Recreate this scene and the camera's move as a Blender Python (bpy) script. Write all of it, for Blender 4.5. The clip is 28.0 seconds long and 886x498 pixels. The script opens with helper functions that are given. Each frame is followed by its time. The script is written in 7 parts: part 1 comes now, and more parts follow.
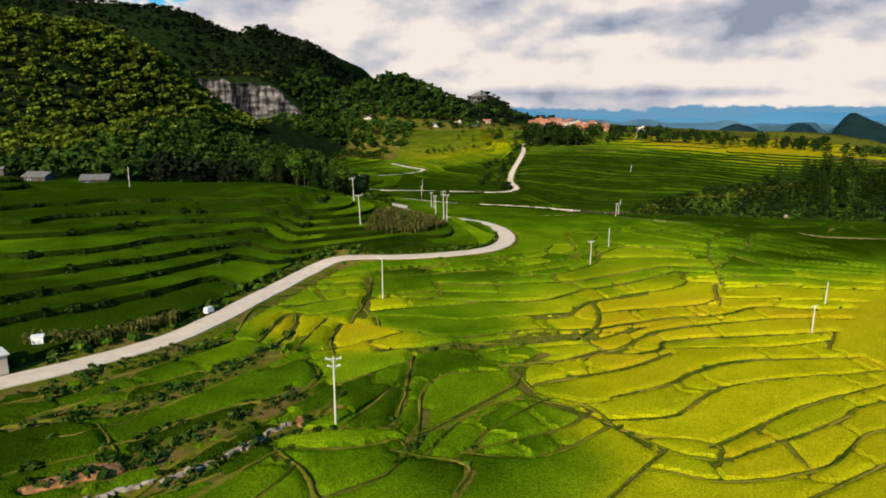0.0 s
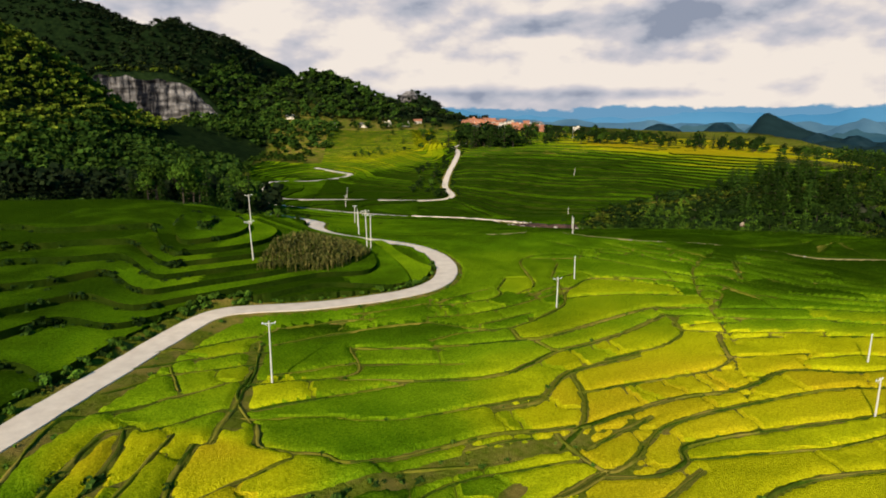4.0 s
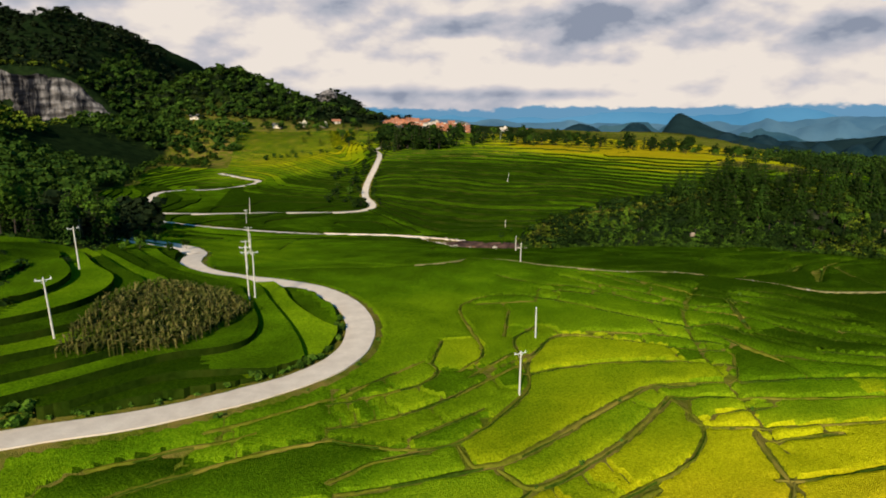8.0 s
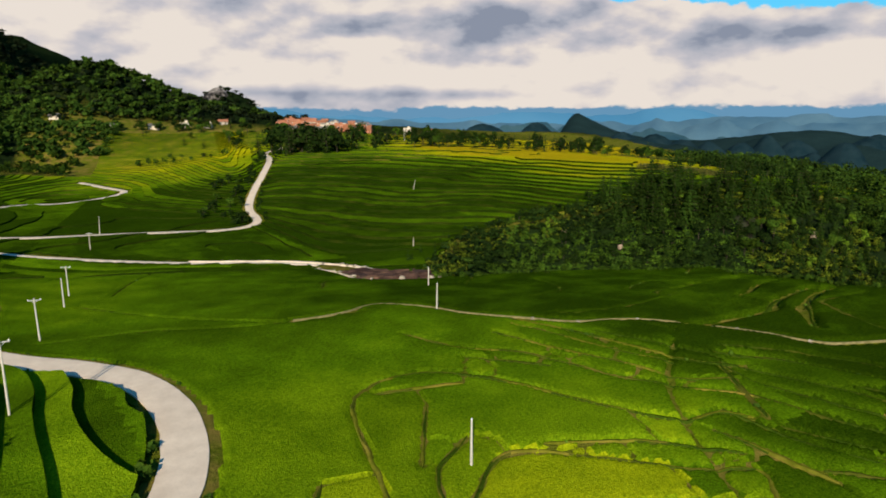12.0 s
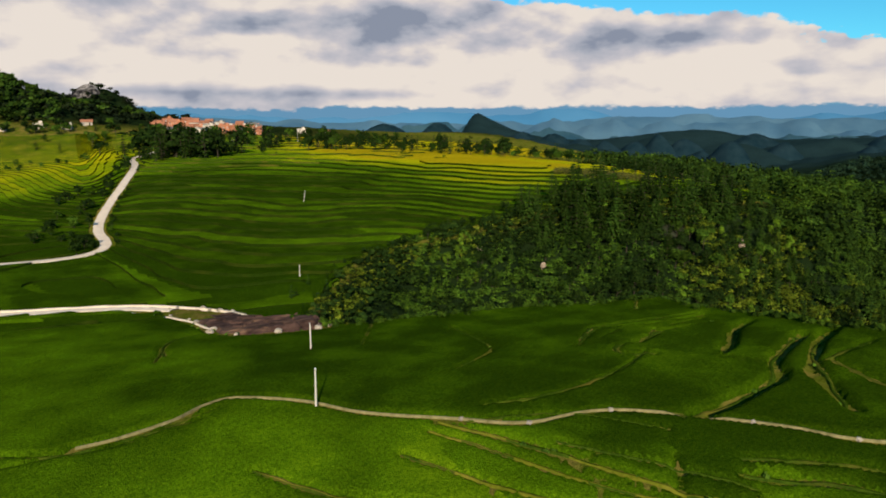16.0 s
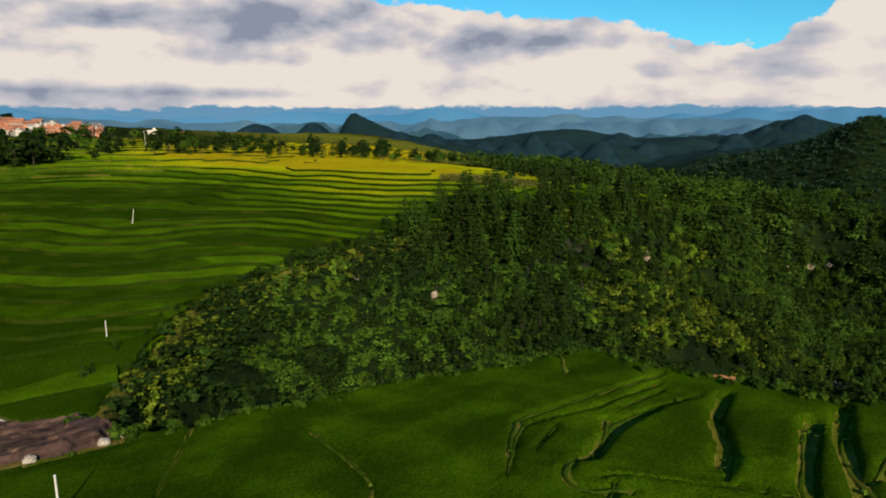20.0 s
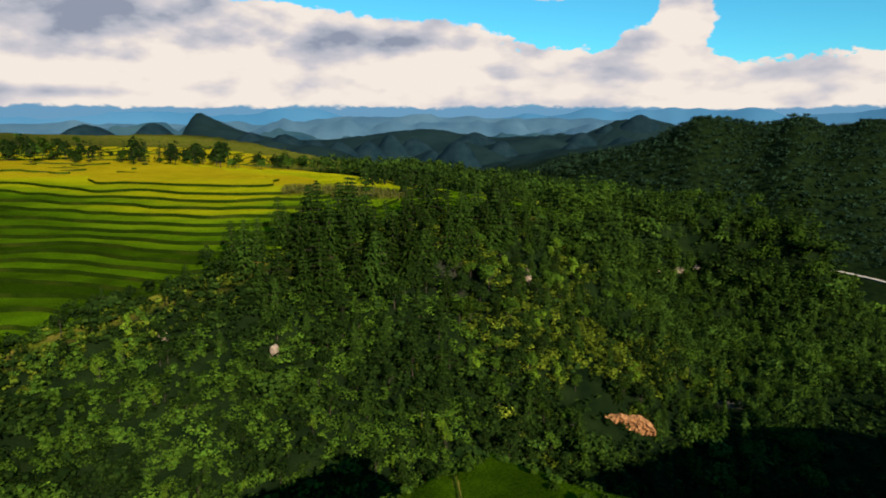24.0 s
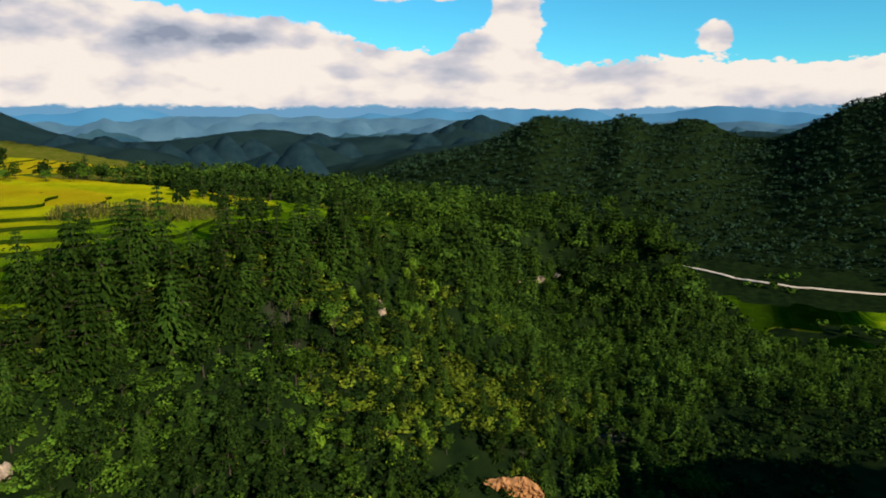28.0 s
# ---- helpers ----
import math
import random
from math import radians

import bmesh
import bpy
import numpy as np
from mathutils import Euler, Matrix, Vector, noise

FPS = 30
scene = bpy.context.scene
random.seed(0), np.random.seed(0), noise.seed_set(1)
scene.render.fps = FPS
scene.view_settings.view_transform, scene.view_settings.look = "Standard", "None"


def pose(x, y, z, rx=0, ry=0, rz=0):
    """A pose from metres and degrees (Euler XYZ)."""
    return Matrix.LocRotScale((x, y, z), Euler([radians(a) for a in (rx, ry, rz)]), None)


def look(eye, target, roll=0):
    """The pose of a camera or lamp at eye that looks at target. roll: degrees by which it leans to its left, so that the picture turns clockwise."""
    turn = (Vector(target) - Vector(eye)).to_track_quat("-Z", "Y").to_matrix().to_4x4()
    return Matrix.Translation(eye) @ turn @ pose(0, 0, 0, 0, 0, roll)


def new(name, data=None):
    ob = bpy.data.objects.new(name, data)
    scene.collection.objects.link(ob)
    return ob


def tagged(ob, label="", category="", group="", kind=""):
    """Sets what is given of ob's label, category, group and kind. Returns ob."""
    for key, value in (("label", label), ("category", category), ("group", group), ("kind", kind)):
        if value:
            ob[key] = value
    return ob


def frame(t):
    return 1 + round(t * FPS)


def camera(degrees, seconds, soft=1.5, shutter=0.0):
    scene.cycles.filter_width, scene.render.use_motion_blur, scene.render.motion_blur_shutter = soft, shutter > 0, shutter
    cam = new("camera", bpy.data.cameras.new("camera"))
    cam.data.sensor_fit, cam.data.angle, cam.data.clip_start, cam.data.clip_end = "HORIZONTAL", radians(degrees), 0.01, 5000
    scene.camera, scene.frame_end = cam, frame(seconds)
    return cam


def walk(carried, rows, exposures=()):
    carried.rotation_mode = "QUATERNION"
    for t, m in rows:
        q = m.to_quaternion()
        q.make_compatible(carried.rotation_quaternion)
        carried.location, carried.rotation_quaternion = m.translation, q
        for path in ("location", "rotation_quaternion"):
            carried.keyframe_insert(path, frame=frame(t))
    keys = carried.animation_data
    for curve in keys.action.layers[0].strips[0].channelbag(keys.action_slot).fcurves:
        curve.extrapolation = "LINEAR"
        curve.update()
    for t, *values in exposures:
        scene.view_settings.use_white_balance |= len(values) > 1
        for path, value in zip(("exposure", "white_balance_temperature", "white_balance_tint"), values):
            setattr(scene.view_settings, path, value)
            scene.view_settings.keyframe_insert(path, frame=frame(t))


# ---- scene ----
cam = camera(68.44, 28.0, 1.9)
PATH = [
    (0.00, pose(0.00, 0.00, 40.00, 78.63, 0, -0.00)),
    (1.00, pose(0.21, 10.11, 40.00, 78.63, 0, -1.56)),
    (2.00, pose(0.70, 20.36, 40.00, 78.63, 0, -3.08)),
    (3.00, pose(1.47, 30.72, 40.00, 78.63, 0, -4.55)),
    (4.00, pose(2.51, 41.17, 39.99, 78.63, 0, -5.96)),
    (5.00, pose(3.81, 51.67, 39.99, 78.63, 0, -7.38)),
    (6.00, pose(5.39, 62.16, 39.98, 78.63, 0, -8.93)),
    (7.00, pose(7.26, 72.57, 39.98, 78.63, 0, -10.67)),
    (8.00, pose(9.45, 82.83, 39.97, 78.63, 0, -12.59)),
    (9.00, pose(11.96, 92.90, 39.96, 78.63, 0, -14.62)),
    (10.00, pose(14.81, 102.79, 39.95, 78.63, 0, -16.72)),
    (11.00, pose(17.99, 112.49, 39.94, 78.63, 0, -18.84)),
    (12.00, pose(21.51, 121.99, 39.93, 78.63, 0, -20.96)),
    (13.00, pose(25.35, 131.29, 39.92, 78.63, 0, -23.05)),
    (14.00, pose(29.48, 140.36, 39.91, 78.63, 0, -25.13)),
    (15.00, pose(33.93, 149.25, 39.90, 78.63, 0, -27.25)),
    (16.00, pose(38.73, 157.99, 39.88, 78.63, 0, -29.45)),
    (17.00, pose(43.93, 166.64, 39.87, 78.63, 0, -31.78)),
    (18.00, pose(49.57, 175.18, 39.85, 78.63, 0, -34.31)),
    (19.00, pose(55.67, 183.55, 39.83, 78.63, 0, -37.07)),
    (20.00, pose(62.22, 191.65, 39.81, 78.63, 0, -40.00)),
    (21.00, pose(69.17, 199.40, 39.79, 78.63, 0, -43.03)),
    (22.00, pose(76.46, 206.69, 39.77, 78.63, 0, -46.09)),
    (23.00, pose(83.98, 213.45, 39.75, 78.63, 0, -49.20)),
    (24.00, pose(91.70, 219.66, 39.73, 78.63, 0, -52.37)),
    (25.00, pose(99.60, 225.31, 39.71, 78.63, 0, -55.64)),
    (26.00, pose(107.66, 230.41, 39.68, 78.63, 0, -58.97)),
    (27.00, pose(115.88, 234.96, 39.66, 78.63, 0, -62.36)),
    (28.00, pose(124.25, 238.95, 39.63, 78.63, 0, -65.77)),
]
walk(cam, PATH, [(0, 0.52), (3, 0.5), (8, 0.42), (14, 0.36), (19, 0.36), (24, 0.52), (28, 0.58)])

# ---- world, sun, exposure ----
SUN_AZ, SUN_EL = 205.5, 27.0


def link_math(nt, op, a, b=None, c=None, clamp=False):
    n = nt.nodes.new("ShaderNodeMath")
    n.operation, n.use_clamp = op, clamp
    for i, v in enumerate((a, b, c)):
        if v is None:
            continue
        if isinstance(v, (int, float)):
            n.inputs[i].default_value = v
        else:
            nt.links.new(v, n.inputs[i])
    return n.outputs[0]


def link_ramp(nt, fac, stops):
    n = nt.nodes.new("ShaderNodeValToRGB")
    els = n.color_ramp.elements
    while len(els) < len(stops):
        els.new(0.5)
    for e, (at, col) in zip(els, stops):
        e.position, e.color = at, (*col, 1)
    nt.links.new(fac, n.inputs[0])
    return n.outputs[0]


def link_mix(nt, fac, a, b, blend="MIX"):
    n = nt.nodes.new("ShaderNodeMix")
    n.data_type, n.blend_type = "RGBA", blend
    for sock, v in ((n.inputs["Factor"], fac), (n.inputs[6], a), (n.inputs[7], b)):
        if isinstance(v, (int, float)):
            sock.default_value = v
        elif isinstance(v, tuple):
            sock.default_value = (*v, 1)
        else:
            nt.links.new(v, sock)
    return n.outputs[2]


def link_noise(nt, vec, scale, detail=4, rough=0.55, lac=2.0, kind="FBM"):
    n = nt.nodes.new("ShaderNodeTexNoise")
    n.inputs["Scale"].default_value = scale
    n.inputs["Detail"].default_value = detail
    n.inputs["Roughness"].default_value = rough
    n.inputs["Lacunarity"].default_value = lac
    if vec is not None:
        nt.links.new(vec, n.inputs["Vector"])
    return n.outputs["Fac"]


def link_scale(nt, vec, sx, sy, sz, ox=0.0, oy=0.0, oz=0.0):
    n = nt.nodes.new("ShaderNodeMapping")
    n.inputs["Scale"].default_value = (sx, sy, sz)
    n.inputs["Location"].default_value = (ox, oy, oz)
    nt.links.new(vec, n.inputs["Vector"])
    return n.outputs[0]


def build_world():
    w = bpy.data.worlds.new("daylight")
    scene.world = w
    w.use_nodes = True
    nt = w.node_tree
    nt.nodes.clear()
    out = nt.nodes.new("ShaderNodeOutputWorld")
    bg = nt.nodes.new("ShaderNodeBackground")
    sky = nt.nodes.new("ShaderNodeTexSky")
    sky.sky_type, sky.sun_disc = "NISHITA", False
    sky.sun_elevation, sky.sun_rotation = radians(SUN_EL), radians(SUN_AZ)
    sky.altitude, sky.air_density, sky.dust_density, sky.ozone_density = 1200, 1.0, 0.4, 2.0
    tc = nt.nodes.new("ShaderNodeTexCoord")
    v = tc.outputs["Generated"]
    sep = nt.nodes.new("ShaderNodeSeparateXYZ")
    nt.links.new(v, sep.inputs[0])
    x, y, z = sep.outputs
    el = link_math(nt, "MULTIPLY", link_math(nt, "ARCSINE", z), 57.2958)
    az = link_math(nt, "MULTIPLY", link_math(nt, "ARCTAN2", x, y), 57.2958)
    comb = nt.nodes.new("ShaderNodeCombineXYZ")
    nt.links.new(link_math(nt, "MULTIPLY", az, 0.1), comb.inputs[0])
    nt.links.new(link_math(nt, "MULTIPLY", el, 0.205), comb.inputs[1])
    uv = comb.outputs[0]

    def lobe(a, e, wa, we, amp):
        da = link_math(nt, "DIVIDE", link_math(nt, "SUBTRACT", az, a), wa)
        de = link_math(nt, "DIVIDE", link_math(nt, "SUBTRACT", el, e), we)
        r = link_math(nt, "ADD", link_math(nt, "MULTIPLY", da, da), link_math(nt, "MULTIPLY", de, de))
        return link_math(nt, "MULTIPLY", link_math(nt, "EXPONENT", link_math(nt, "MULTIPLY", r, -1.0)), amp)

    def total(items):
        s = items[0]
        for it in items[1:]:
            s = link_math(nt, "ADD", s, it)
        return s

    def ramp_of(value, v0, v1, t0, t1, smooth_=False):
        n = nt.nodes.new("ShaderNodeMapRange")
        nt.links.new(value, n.inputs["Value"])
        if smooth_:
            n.interpolation_type = "SMOOTHSTEP"
        for k, val in (("From Min", v0), ("From Max", v1), ("To Min", t0), ("To Max", t1)):
            n.inputs[k].default_value = val
        return n.outputs[0]

    def about(n, amp, mid=0.5):
        return link_math(nt, "MULTIPLY", link_math(nt, "SUBTRACT", n, mid), amp)

    n_big = link_noise(nt, uv, 1.1, 6, 0.5)
    n_fine = link_noise(nt, link_scale(nt, uv, 1, 1, 1, 4.3, 1.7, 0), 1.2, 6, 0.48)
    streak = link_noise(nt, link_scale(nt, uv, 0.45, 1.6, 1, 9.1, 3.0, 0), 0.6, 5, 0.45)
    # lit from the upper left: puffs fall off towards the lower right
    puff_a = link_noise(nt, link_scale(nt, uv, 1, 1, 1, 2.0, 6.0, 0), 0.95, 6, 0.47)
    puff_b = link_noise(nt, link_scale(nt, uv, 1, 1, 1, 1.9, 6.2, 0), 0.95, 6, 0.47)
    relief = link_math(nt, "SUBTRACT", puff_b, puff_a)
    heap = nt.nodes.new("ShaderNodeTexVoronoi")
    heap.feature, heap.normalize = "SMOOTH_F1", True
    for key, val in (("Scale", 8.0), ("Detail", 2.0), ("Roughness", 0.55), ("Smoothness", 0.55)):
        heap.inputs[key].default_value = val
    nt.links.new(uv, heap.inputs["Vector"])
    lumps = link_math(nt, "SUBTRACT", 0.32, heap.outputs["Distance"])
    # how much cloud stands in each direction: a long bank low over the hills, broken sky higher in the east
    low = link_math(nt, "SMOOTH_MIN", about(el, 0.8, 0.62), 0.62, 0.2)
    east = ramp_of(az, 40, 66, 0.0, 1.0)
    top = total([el, about(n_big, 3.0), about(n_fine, 1.6), link_math(nt, "MULTIPLY", lumps, -1.2)])
    clear = link_math(nt, "MULTIPLY", link_math(nt, "MULTIPLY", east, ramp_of(link_math(nt, "ADD", top, ramp_of(az, 60, 76, 0.0, 1.3)), 5.0, 6.6, 0.0, 1.0)), -1.25)
    over = ramp_of(el, 11.5, 18, 0.0, -1.1)
    cover = total([low, clear, over, about(n_big, 0.9), about(n_fine, 0.6), link_math(nt, "MULTIPLY", lumps, 0.9),
                   lobe(71.8, 7.4, 2.3, 4.2, 2.0), lobe(68.0, 6.4, 2.0, 1.2, 1.0), lobe(87.6, 6.3, 1.4, 1.4, 1.4), lobe(83.0, 5.2, 5.0, 0.9, 0.4),
                   lobe(63.5, 7.4, 2.0, 0.8, 0.5), lobe(62.0, 10.0, 4.5, 1.0, 0.8), lobe(66.5, 9.6, 1.5, 0.9, 0.6), lobe(50, 10.6, 3.5, 0.7, 0.5), lobe(52, 6.6, 9, 1.0, 0.6),
                   lobe(-23.0, 10.0, 5.0, 1.9, -0.9), lobe(40, 10.2, 9, 1.2, -0.9), lobe(50, 8.9, 5, 0.7, -0.6)])
    mask = ramp_of(cover, 0.12, 0.30, 0.0, 1.0, True)
    # grey undersides and streaks, bright sunlit bank
    tex = total([about(n_fine, 0.55), about(streak, 0.8), about(relief, 3.8, 0.0), about(n_big, -0.5), link_math(nt, "MULTIPLY", lumps, -0.25)])
    tex = link_math(nt, "MULTIPLY", tex, ramp_of(el, 2.0, 6.5, 1.0, 1.2))
    shade = total([tex, ramp_of(top, 4.4, 6.4, 0.13, 0.34),
                   lobe(4.5, 8.6, 7.0, 1.0, 0.65), lobe(3.0, 6.2, 3.0, 1.0, 0.35), lobe(23.0, 8.8, 3.5, 0.8, 0.4), lobe(28, 7.0, 14, 1.4, 0.22),
                   lobe(56.5, 4.2, 2.4, 0.5, 0.5), lobe(57.5, 3.4, 1.2, 0.35, 0.4), lobe(50, 6.5, 14, 0.9, 0.3), lobe(74, 3.3, 8, 0.7, 0.5), lobe(12, 2.0, 12, 0.5, 0.5), lobe(24, 1.9, 6, 0.45, 0.4),
                   lobe(26, 3.9, 20, 1.3, -0.3), lobe(54, 3.0, 12, 1.5, -0.35), lobe(13, 6.1, 4.5, 1.0, -0.5), lobe(-10, 7.5, 5, 2.5, -0.3), lobe(71.5, 6.8, 2.6, 3.4, -0.45)])
    cloud = link_ramp(nt, shade, [(0.0, (1.0, 0.90, 0.81)), (0.2, (0.88, 0.80, 0.76)), (0.42, (0.69, 0.66, 0.70)), (0.75, (0.50, 0.52, 0.60)), (1.0, (0.31, 0.35, 0.45))])
    sky_c = link_mix(nt, 1.0, sky.outputs[0], (0.3, 1.0, 1.12), "MULTIPLY")
    # blue haze below the clouds
    sky_c = link_mix(nt, ramp_of(el, 2.2, 0.9, 0.0, 1.0, True), sky_c, (1.2, 2.7, 4.2))
    gain = nt.nodes.new("ShaderNodeVectorMath")
    gain.operation = "SCALE"
    gain.inputs["Scale"].default_value = 7.5
    nt.links.new(cloud, gain.inputs[0])
    col = link_mix(nt, mask, sky_c, gain.outputs[0])
    nt.links.new(col, bg.inputs[0])
    bg.inputs[1].default_value = 0.085
    nt.links.new(bg.outputs[0], out.inputs[0])


build_world()
sun_data = bpy.data.lights.new("sun", "SUN")
sun_data.energy, sun_data.angle, sun_data.color = 4.8, radians(0.6), (1.0, 0.86, 0.62)
sun = new("sun", sun_data)
_a, _e = radians(SUN_AZ), radians(SUN_EL)
sun.matrix_world = look((math.sin(_a) * math.cos(_e) * 300, math.cos(_a) * math.cos(_e) * 300, math.sin(_e) * 300), (0, 0, 0))

# ---- materials ----
def material(name, build, rough=0.8, bump=0.0, spec=0.3):
    m = bpy.data.materials.new(name)
    m.use_nodes = True
    nt = m.node_tree
    b = nt.nodes["Principled BSDF"]
    b.inputs["Roughness"].default_value = rough
    b.inputs["Specular IOR Level"].default_value = spec
    geo = nt.nodes.new("ShaderNodeNewGeometry")
    col, height = build(nt, geo.outputs["Position"])
    if isinstance(col, tuple):
        b.inputs["Base Color"].default_value = (*col, 1)
    else:
        nt.links.new(col, b.inputs["Base Color"])
    if bump and height is not None:
        bp = nt.nodes.new("ShaderNodeBump")
        bp.inputs["Strength"].default_value, bp.inputs["Distance"].default_value = 1.0, bump
        nt.links.new(height, bp.inputs["Height"])
        nt.links.new(bp.outputs[0], b.inputs["Normal"])
    return m


def object_random(nt):
    return nt.nodes.new("ShaderNodeObjectInfo").outputs["Random"]


def island_random(nt):
    return nt.nodes.new("ShaderNodeNewGeometry").outputs["Random Per Island"]


def attribute(nt, name):
    n = nt.nodes.new("ShaderNodeAttribute")
    n.attribute_name = name
    return n.outputs["Fac"]


def tuned(nt, col, fac, lo, hi):
    """col made lighter or darker by fac, from lo to hi."""
    k = link_math(nt, "MULTIPLY_ADD", fac, hi - lo, lo)
    n = nt.nodes.new("ShaderNodeVectorMath")
    n.operation = "SCALE"
    if isinstance(col, tuple):
        n.inputs[0].default_value = col
    else:
        nt.links.new(col, n.inputs[0])
    nt.links.new(k, n.inputs["Scale"])
    return n.outputs[0]


# rice colours from green to gold; the first is darkened further for cloud shade
RIPE_SHADE_STEPS = [((0.012, 0.033, 0.001), (0.031, 0.064, 0.002), (0.05, 0.086, 0.003)), ((0.042, 0.1, 0.002), (0.1, 0.19, 0.003), (0.15, 0.24, 0.006)),
              ((0.1, 0.175, 0.003), (0.205, 0.305, 0.005), (0.29, 0.37, 0.008)), ((0.2, 0.24, 0.003), (0.37, 0.395, 0.005), (0.46, 0.45, 0.008)),
              ((0.31, 0.31, 0.003), (0.52, 0.49, 0.006), (0.6, 0.53, 0.01)), ((0.32, 0.24, 0.004), (0.5, 0.38, 0.008), (0.58, 0.45, 0.014))]


def rice_build(nt, pos):
    fine = link_noise(nt, link_scale(nt, pos, 1, 1, 0.4), 2.4, 4, 0.7)
    tuft = link_noise(nt, link_scale(nt, pos, 1, 1, 0.2, 7, 3, 0), 6.5, 2, 0.6)
    broad = link_noise(nt, pos, 0.11, 3, 0.5)
    patch = link_noise(nt, pos, 0.02, 2, 0.5)
    ripe = link_math(nt, "ADD", attribute(nt, "ripe"), link_math(nt, "MULTIPLY", link_math(nt, "SUBTRACT", broad, 0.5), 0.22))
    ripe = link_math(nt, "ADD", ripe, link_math(nt, "MULTIPLY", link_math(nt, "SUBTRACT", object_random(nt), 0.5), 0.07))
    dark, light, tip = (link_ramp(nt, ripe, [((k + 0.5) / 6, st[i]) for k, st in enumerate(RIPE_SHADE_STEPS)]) for i in range(3))
    c = link_mix(nt, link_ramp(nt, fine, [(0.35, (0, 0, 0)), (0.66, (1, 1, 1))]), dark, light)
    c = link_mix(nt, link_ramp(nt, tuft, [(0.52, (0, 0, 0)), (0.72, (0.8, 0.8, 0.8))]), c, tip)
    hill_ = nt.nodes.new("ShaderNodeTexVoronoi")
    hill_.voronoi_dimensions = "2D"
    hill_.inputs["Scale"].default_value = 4.2
    nt.links.new(pos, hill_.inputs["Vector"])
    c = tuned(nt, c, link_ramp(nt, hill_.outputs["Distance"], [(0.15, (1, 1, 1)), (0.65, (0, 0, 0))]), 0.84, 1.18)
    c = tuned(nt, c, link_ramp(nt, broad, [(0.3, (0, 0, 0)), (0.7, (1, 1, 1))]), 0.86, 1.12)
    c = tuned(nt, c, patch, 0.78, 1.22)
    c = tuned(nt, c, object_random(nt), 0.9, 1.1)
    return c, link_math(nt, "ADD", fine, tuft)


RICE = material("standing_rice", rice_build, 0.8, 0.2, 0.0)


def bank_build(nt, pos, lo=(0.016, 0.036, 0.003), hi=(0.05, 0.085, 0.006), dry=(0.13, 0.105, 0.018)):
    fine = link_noise(nt, pos, 1.3, 5, 0.65)
    mid = link_noise(nt, pos, 0.12, 4, 0.55)
    c = link_mix(nt, link_ramp(nt, fine, [(0.3, (0, 0, 0)), (0.7, (1, 1, 1))]), lo, hi)
    c = link_mix(nt, link_ramp(nt, mid, [(0.48, (0, 0, 0)), (0.72, (0.75, 0.75, 0.75))]), c, dry)
    return tuned(nt, c, link_noise(nt, pos, 0.03, 2, 0.5), 0.7, 1.3), fine


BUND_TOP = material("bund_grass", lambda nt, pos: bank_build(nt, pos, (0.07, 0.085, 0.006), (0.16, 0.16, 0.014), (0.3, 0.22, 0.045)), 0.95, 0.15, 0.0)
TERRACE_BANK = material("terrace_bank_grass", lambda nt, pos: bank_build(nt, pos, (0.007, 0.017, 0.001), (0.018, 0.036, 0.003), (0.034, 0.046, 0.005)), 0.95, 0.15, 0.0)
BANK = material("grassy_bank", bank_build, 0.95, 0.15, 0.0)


def ground_build(nt, pos):
    wood, rock, soil = attribute(nt, "wood"), attribute(nt, "rock"), attribute(nt, "soil")
    fine = link_noise(nt, pos, 1.7, 6, 0.65)
    mid = link_noise(nt, pos, 0.22, 4, 0.55)
    tiny = link_noise(nt, pos, 7.0, 3, 0.6)
    grass = link_mix(nt, link_ramp(nt, fine, [(0.3, (0, 0, 0)), (0.7, (1, 1, 1))]), (0.05, 0.075, 0.005), (0.145, 0.16, 0.014))
    grass = link_mix(nt, link_ramp(nt, mid, [(0.46, (0, 0, 0)), (0.68, (0.8, 0.8, 0.8))]), grass, (0.24, 0.175, 0.04))
    earth = link_mix(nt, fine, (0.07, 0.042, 0.02), (0.24, 0.14, 0.06))
    c = link_mix(nt, link_math(nt, "MULTIPLY", soil, link_ramp(nt, link_math(nt, "ADD", mid, link_math(nt, "MULTIPLY", fine, 0.4)), [(0.6, (0, 0, 0)), (0.85, (1, 1, 1))])), grass, earth)
    canopy = nt.nodes.new("ShaderNodeTexVoronoi")
    canopy.inputs["Scale"].default_value = 0.16
    nt.links.new(pos, canopy.inputs["Vector"])
    # woodland floor darkened, with the shade under the trees put into its colour
    far = link_mix(nt, link_ramp(nt, link_math(nt, "ADD", link_math(nt, "MULTIPLY", canopy.outputs["Distance"], 0.6), link_math(nt, "MULTIPLY", mid, 0.6)), [(0.3, (0, 0, 0)), (0.85, (1, 1, 1))]),
                   (0.013, 0.024, 0.007), (0.005, 0.011, 0.004))
    c = link_mix(nt, wood, c, far)
    # with distance the colour turns blue, painting haze onto the ground
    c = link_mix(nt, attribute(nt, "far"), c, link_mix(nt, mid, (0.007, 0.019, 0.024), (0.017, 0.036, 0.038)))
    stone = link_mix(nt, link_noise(nt, link_scale(nt, pos, 1, 1, 0.25), 0.35, 7, 0.6), (0.09, 0.075, 0.07), (0.36, 0.31, 0.27))
    c = link_mix(nt, rock, c, stone)
    c = tuned(nt, c, link_noise(nt, pos, 0.012, 3, 0.5), 0.7, 1.3)
    return c, link_math(nt, "ADD", fine, link_math(nt, "MULTIPLY", tiny, 0.4))


GROUND = material("ground_grass_and_soil", ground_build, 0.95, 0.35, 0.0)


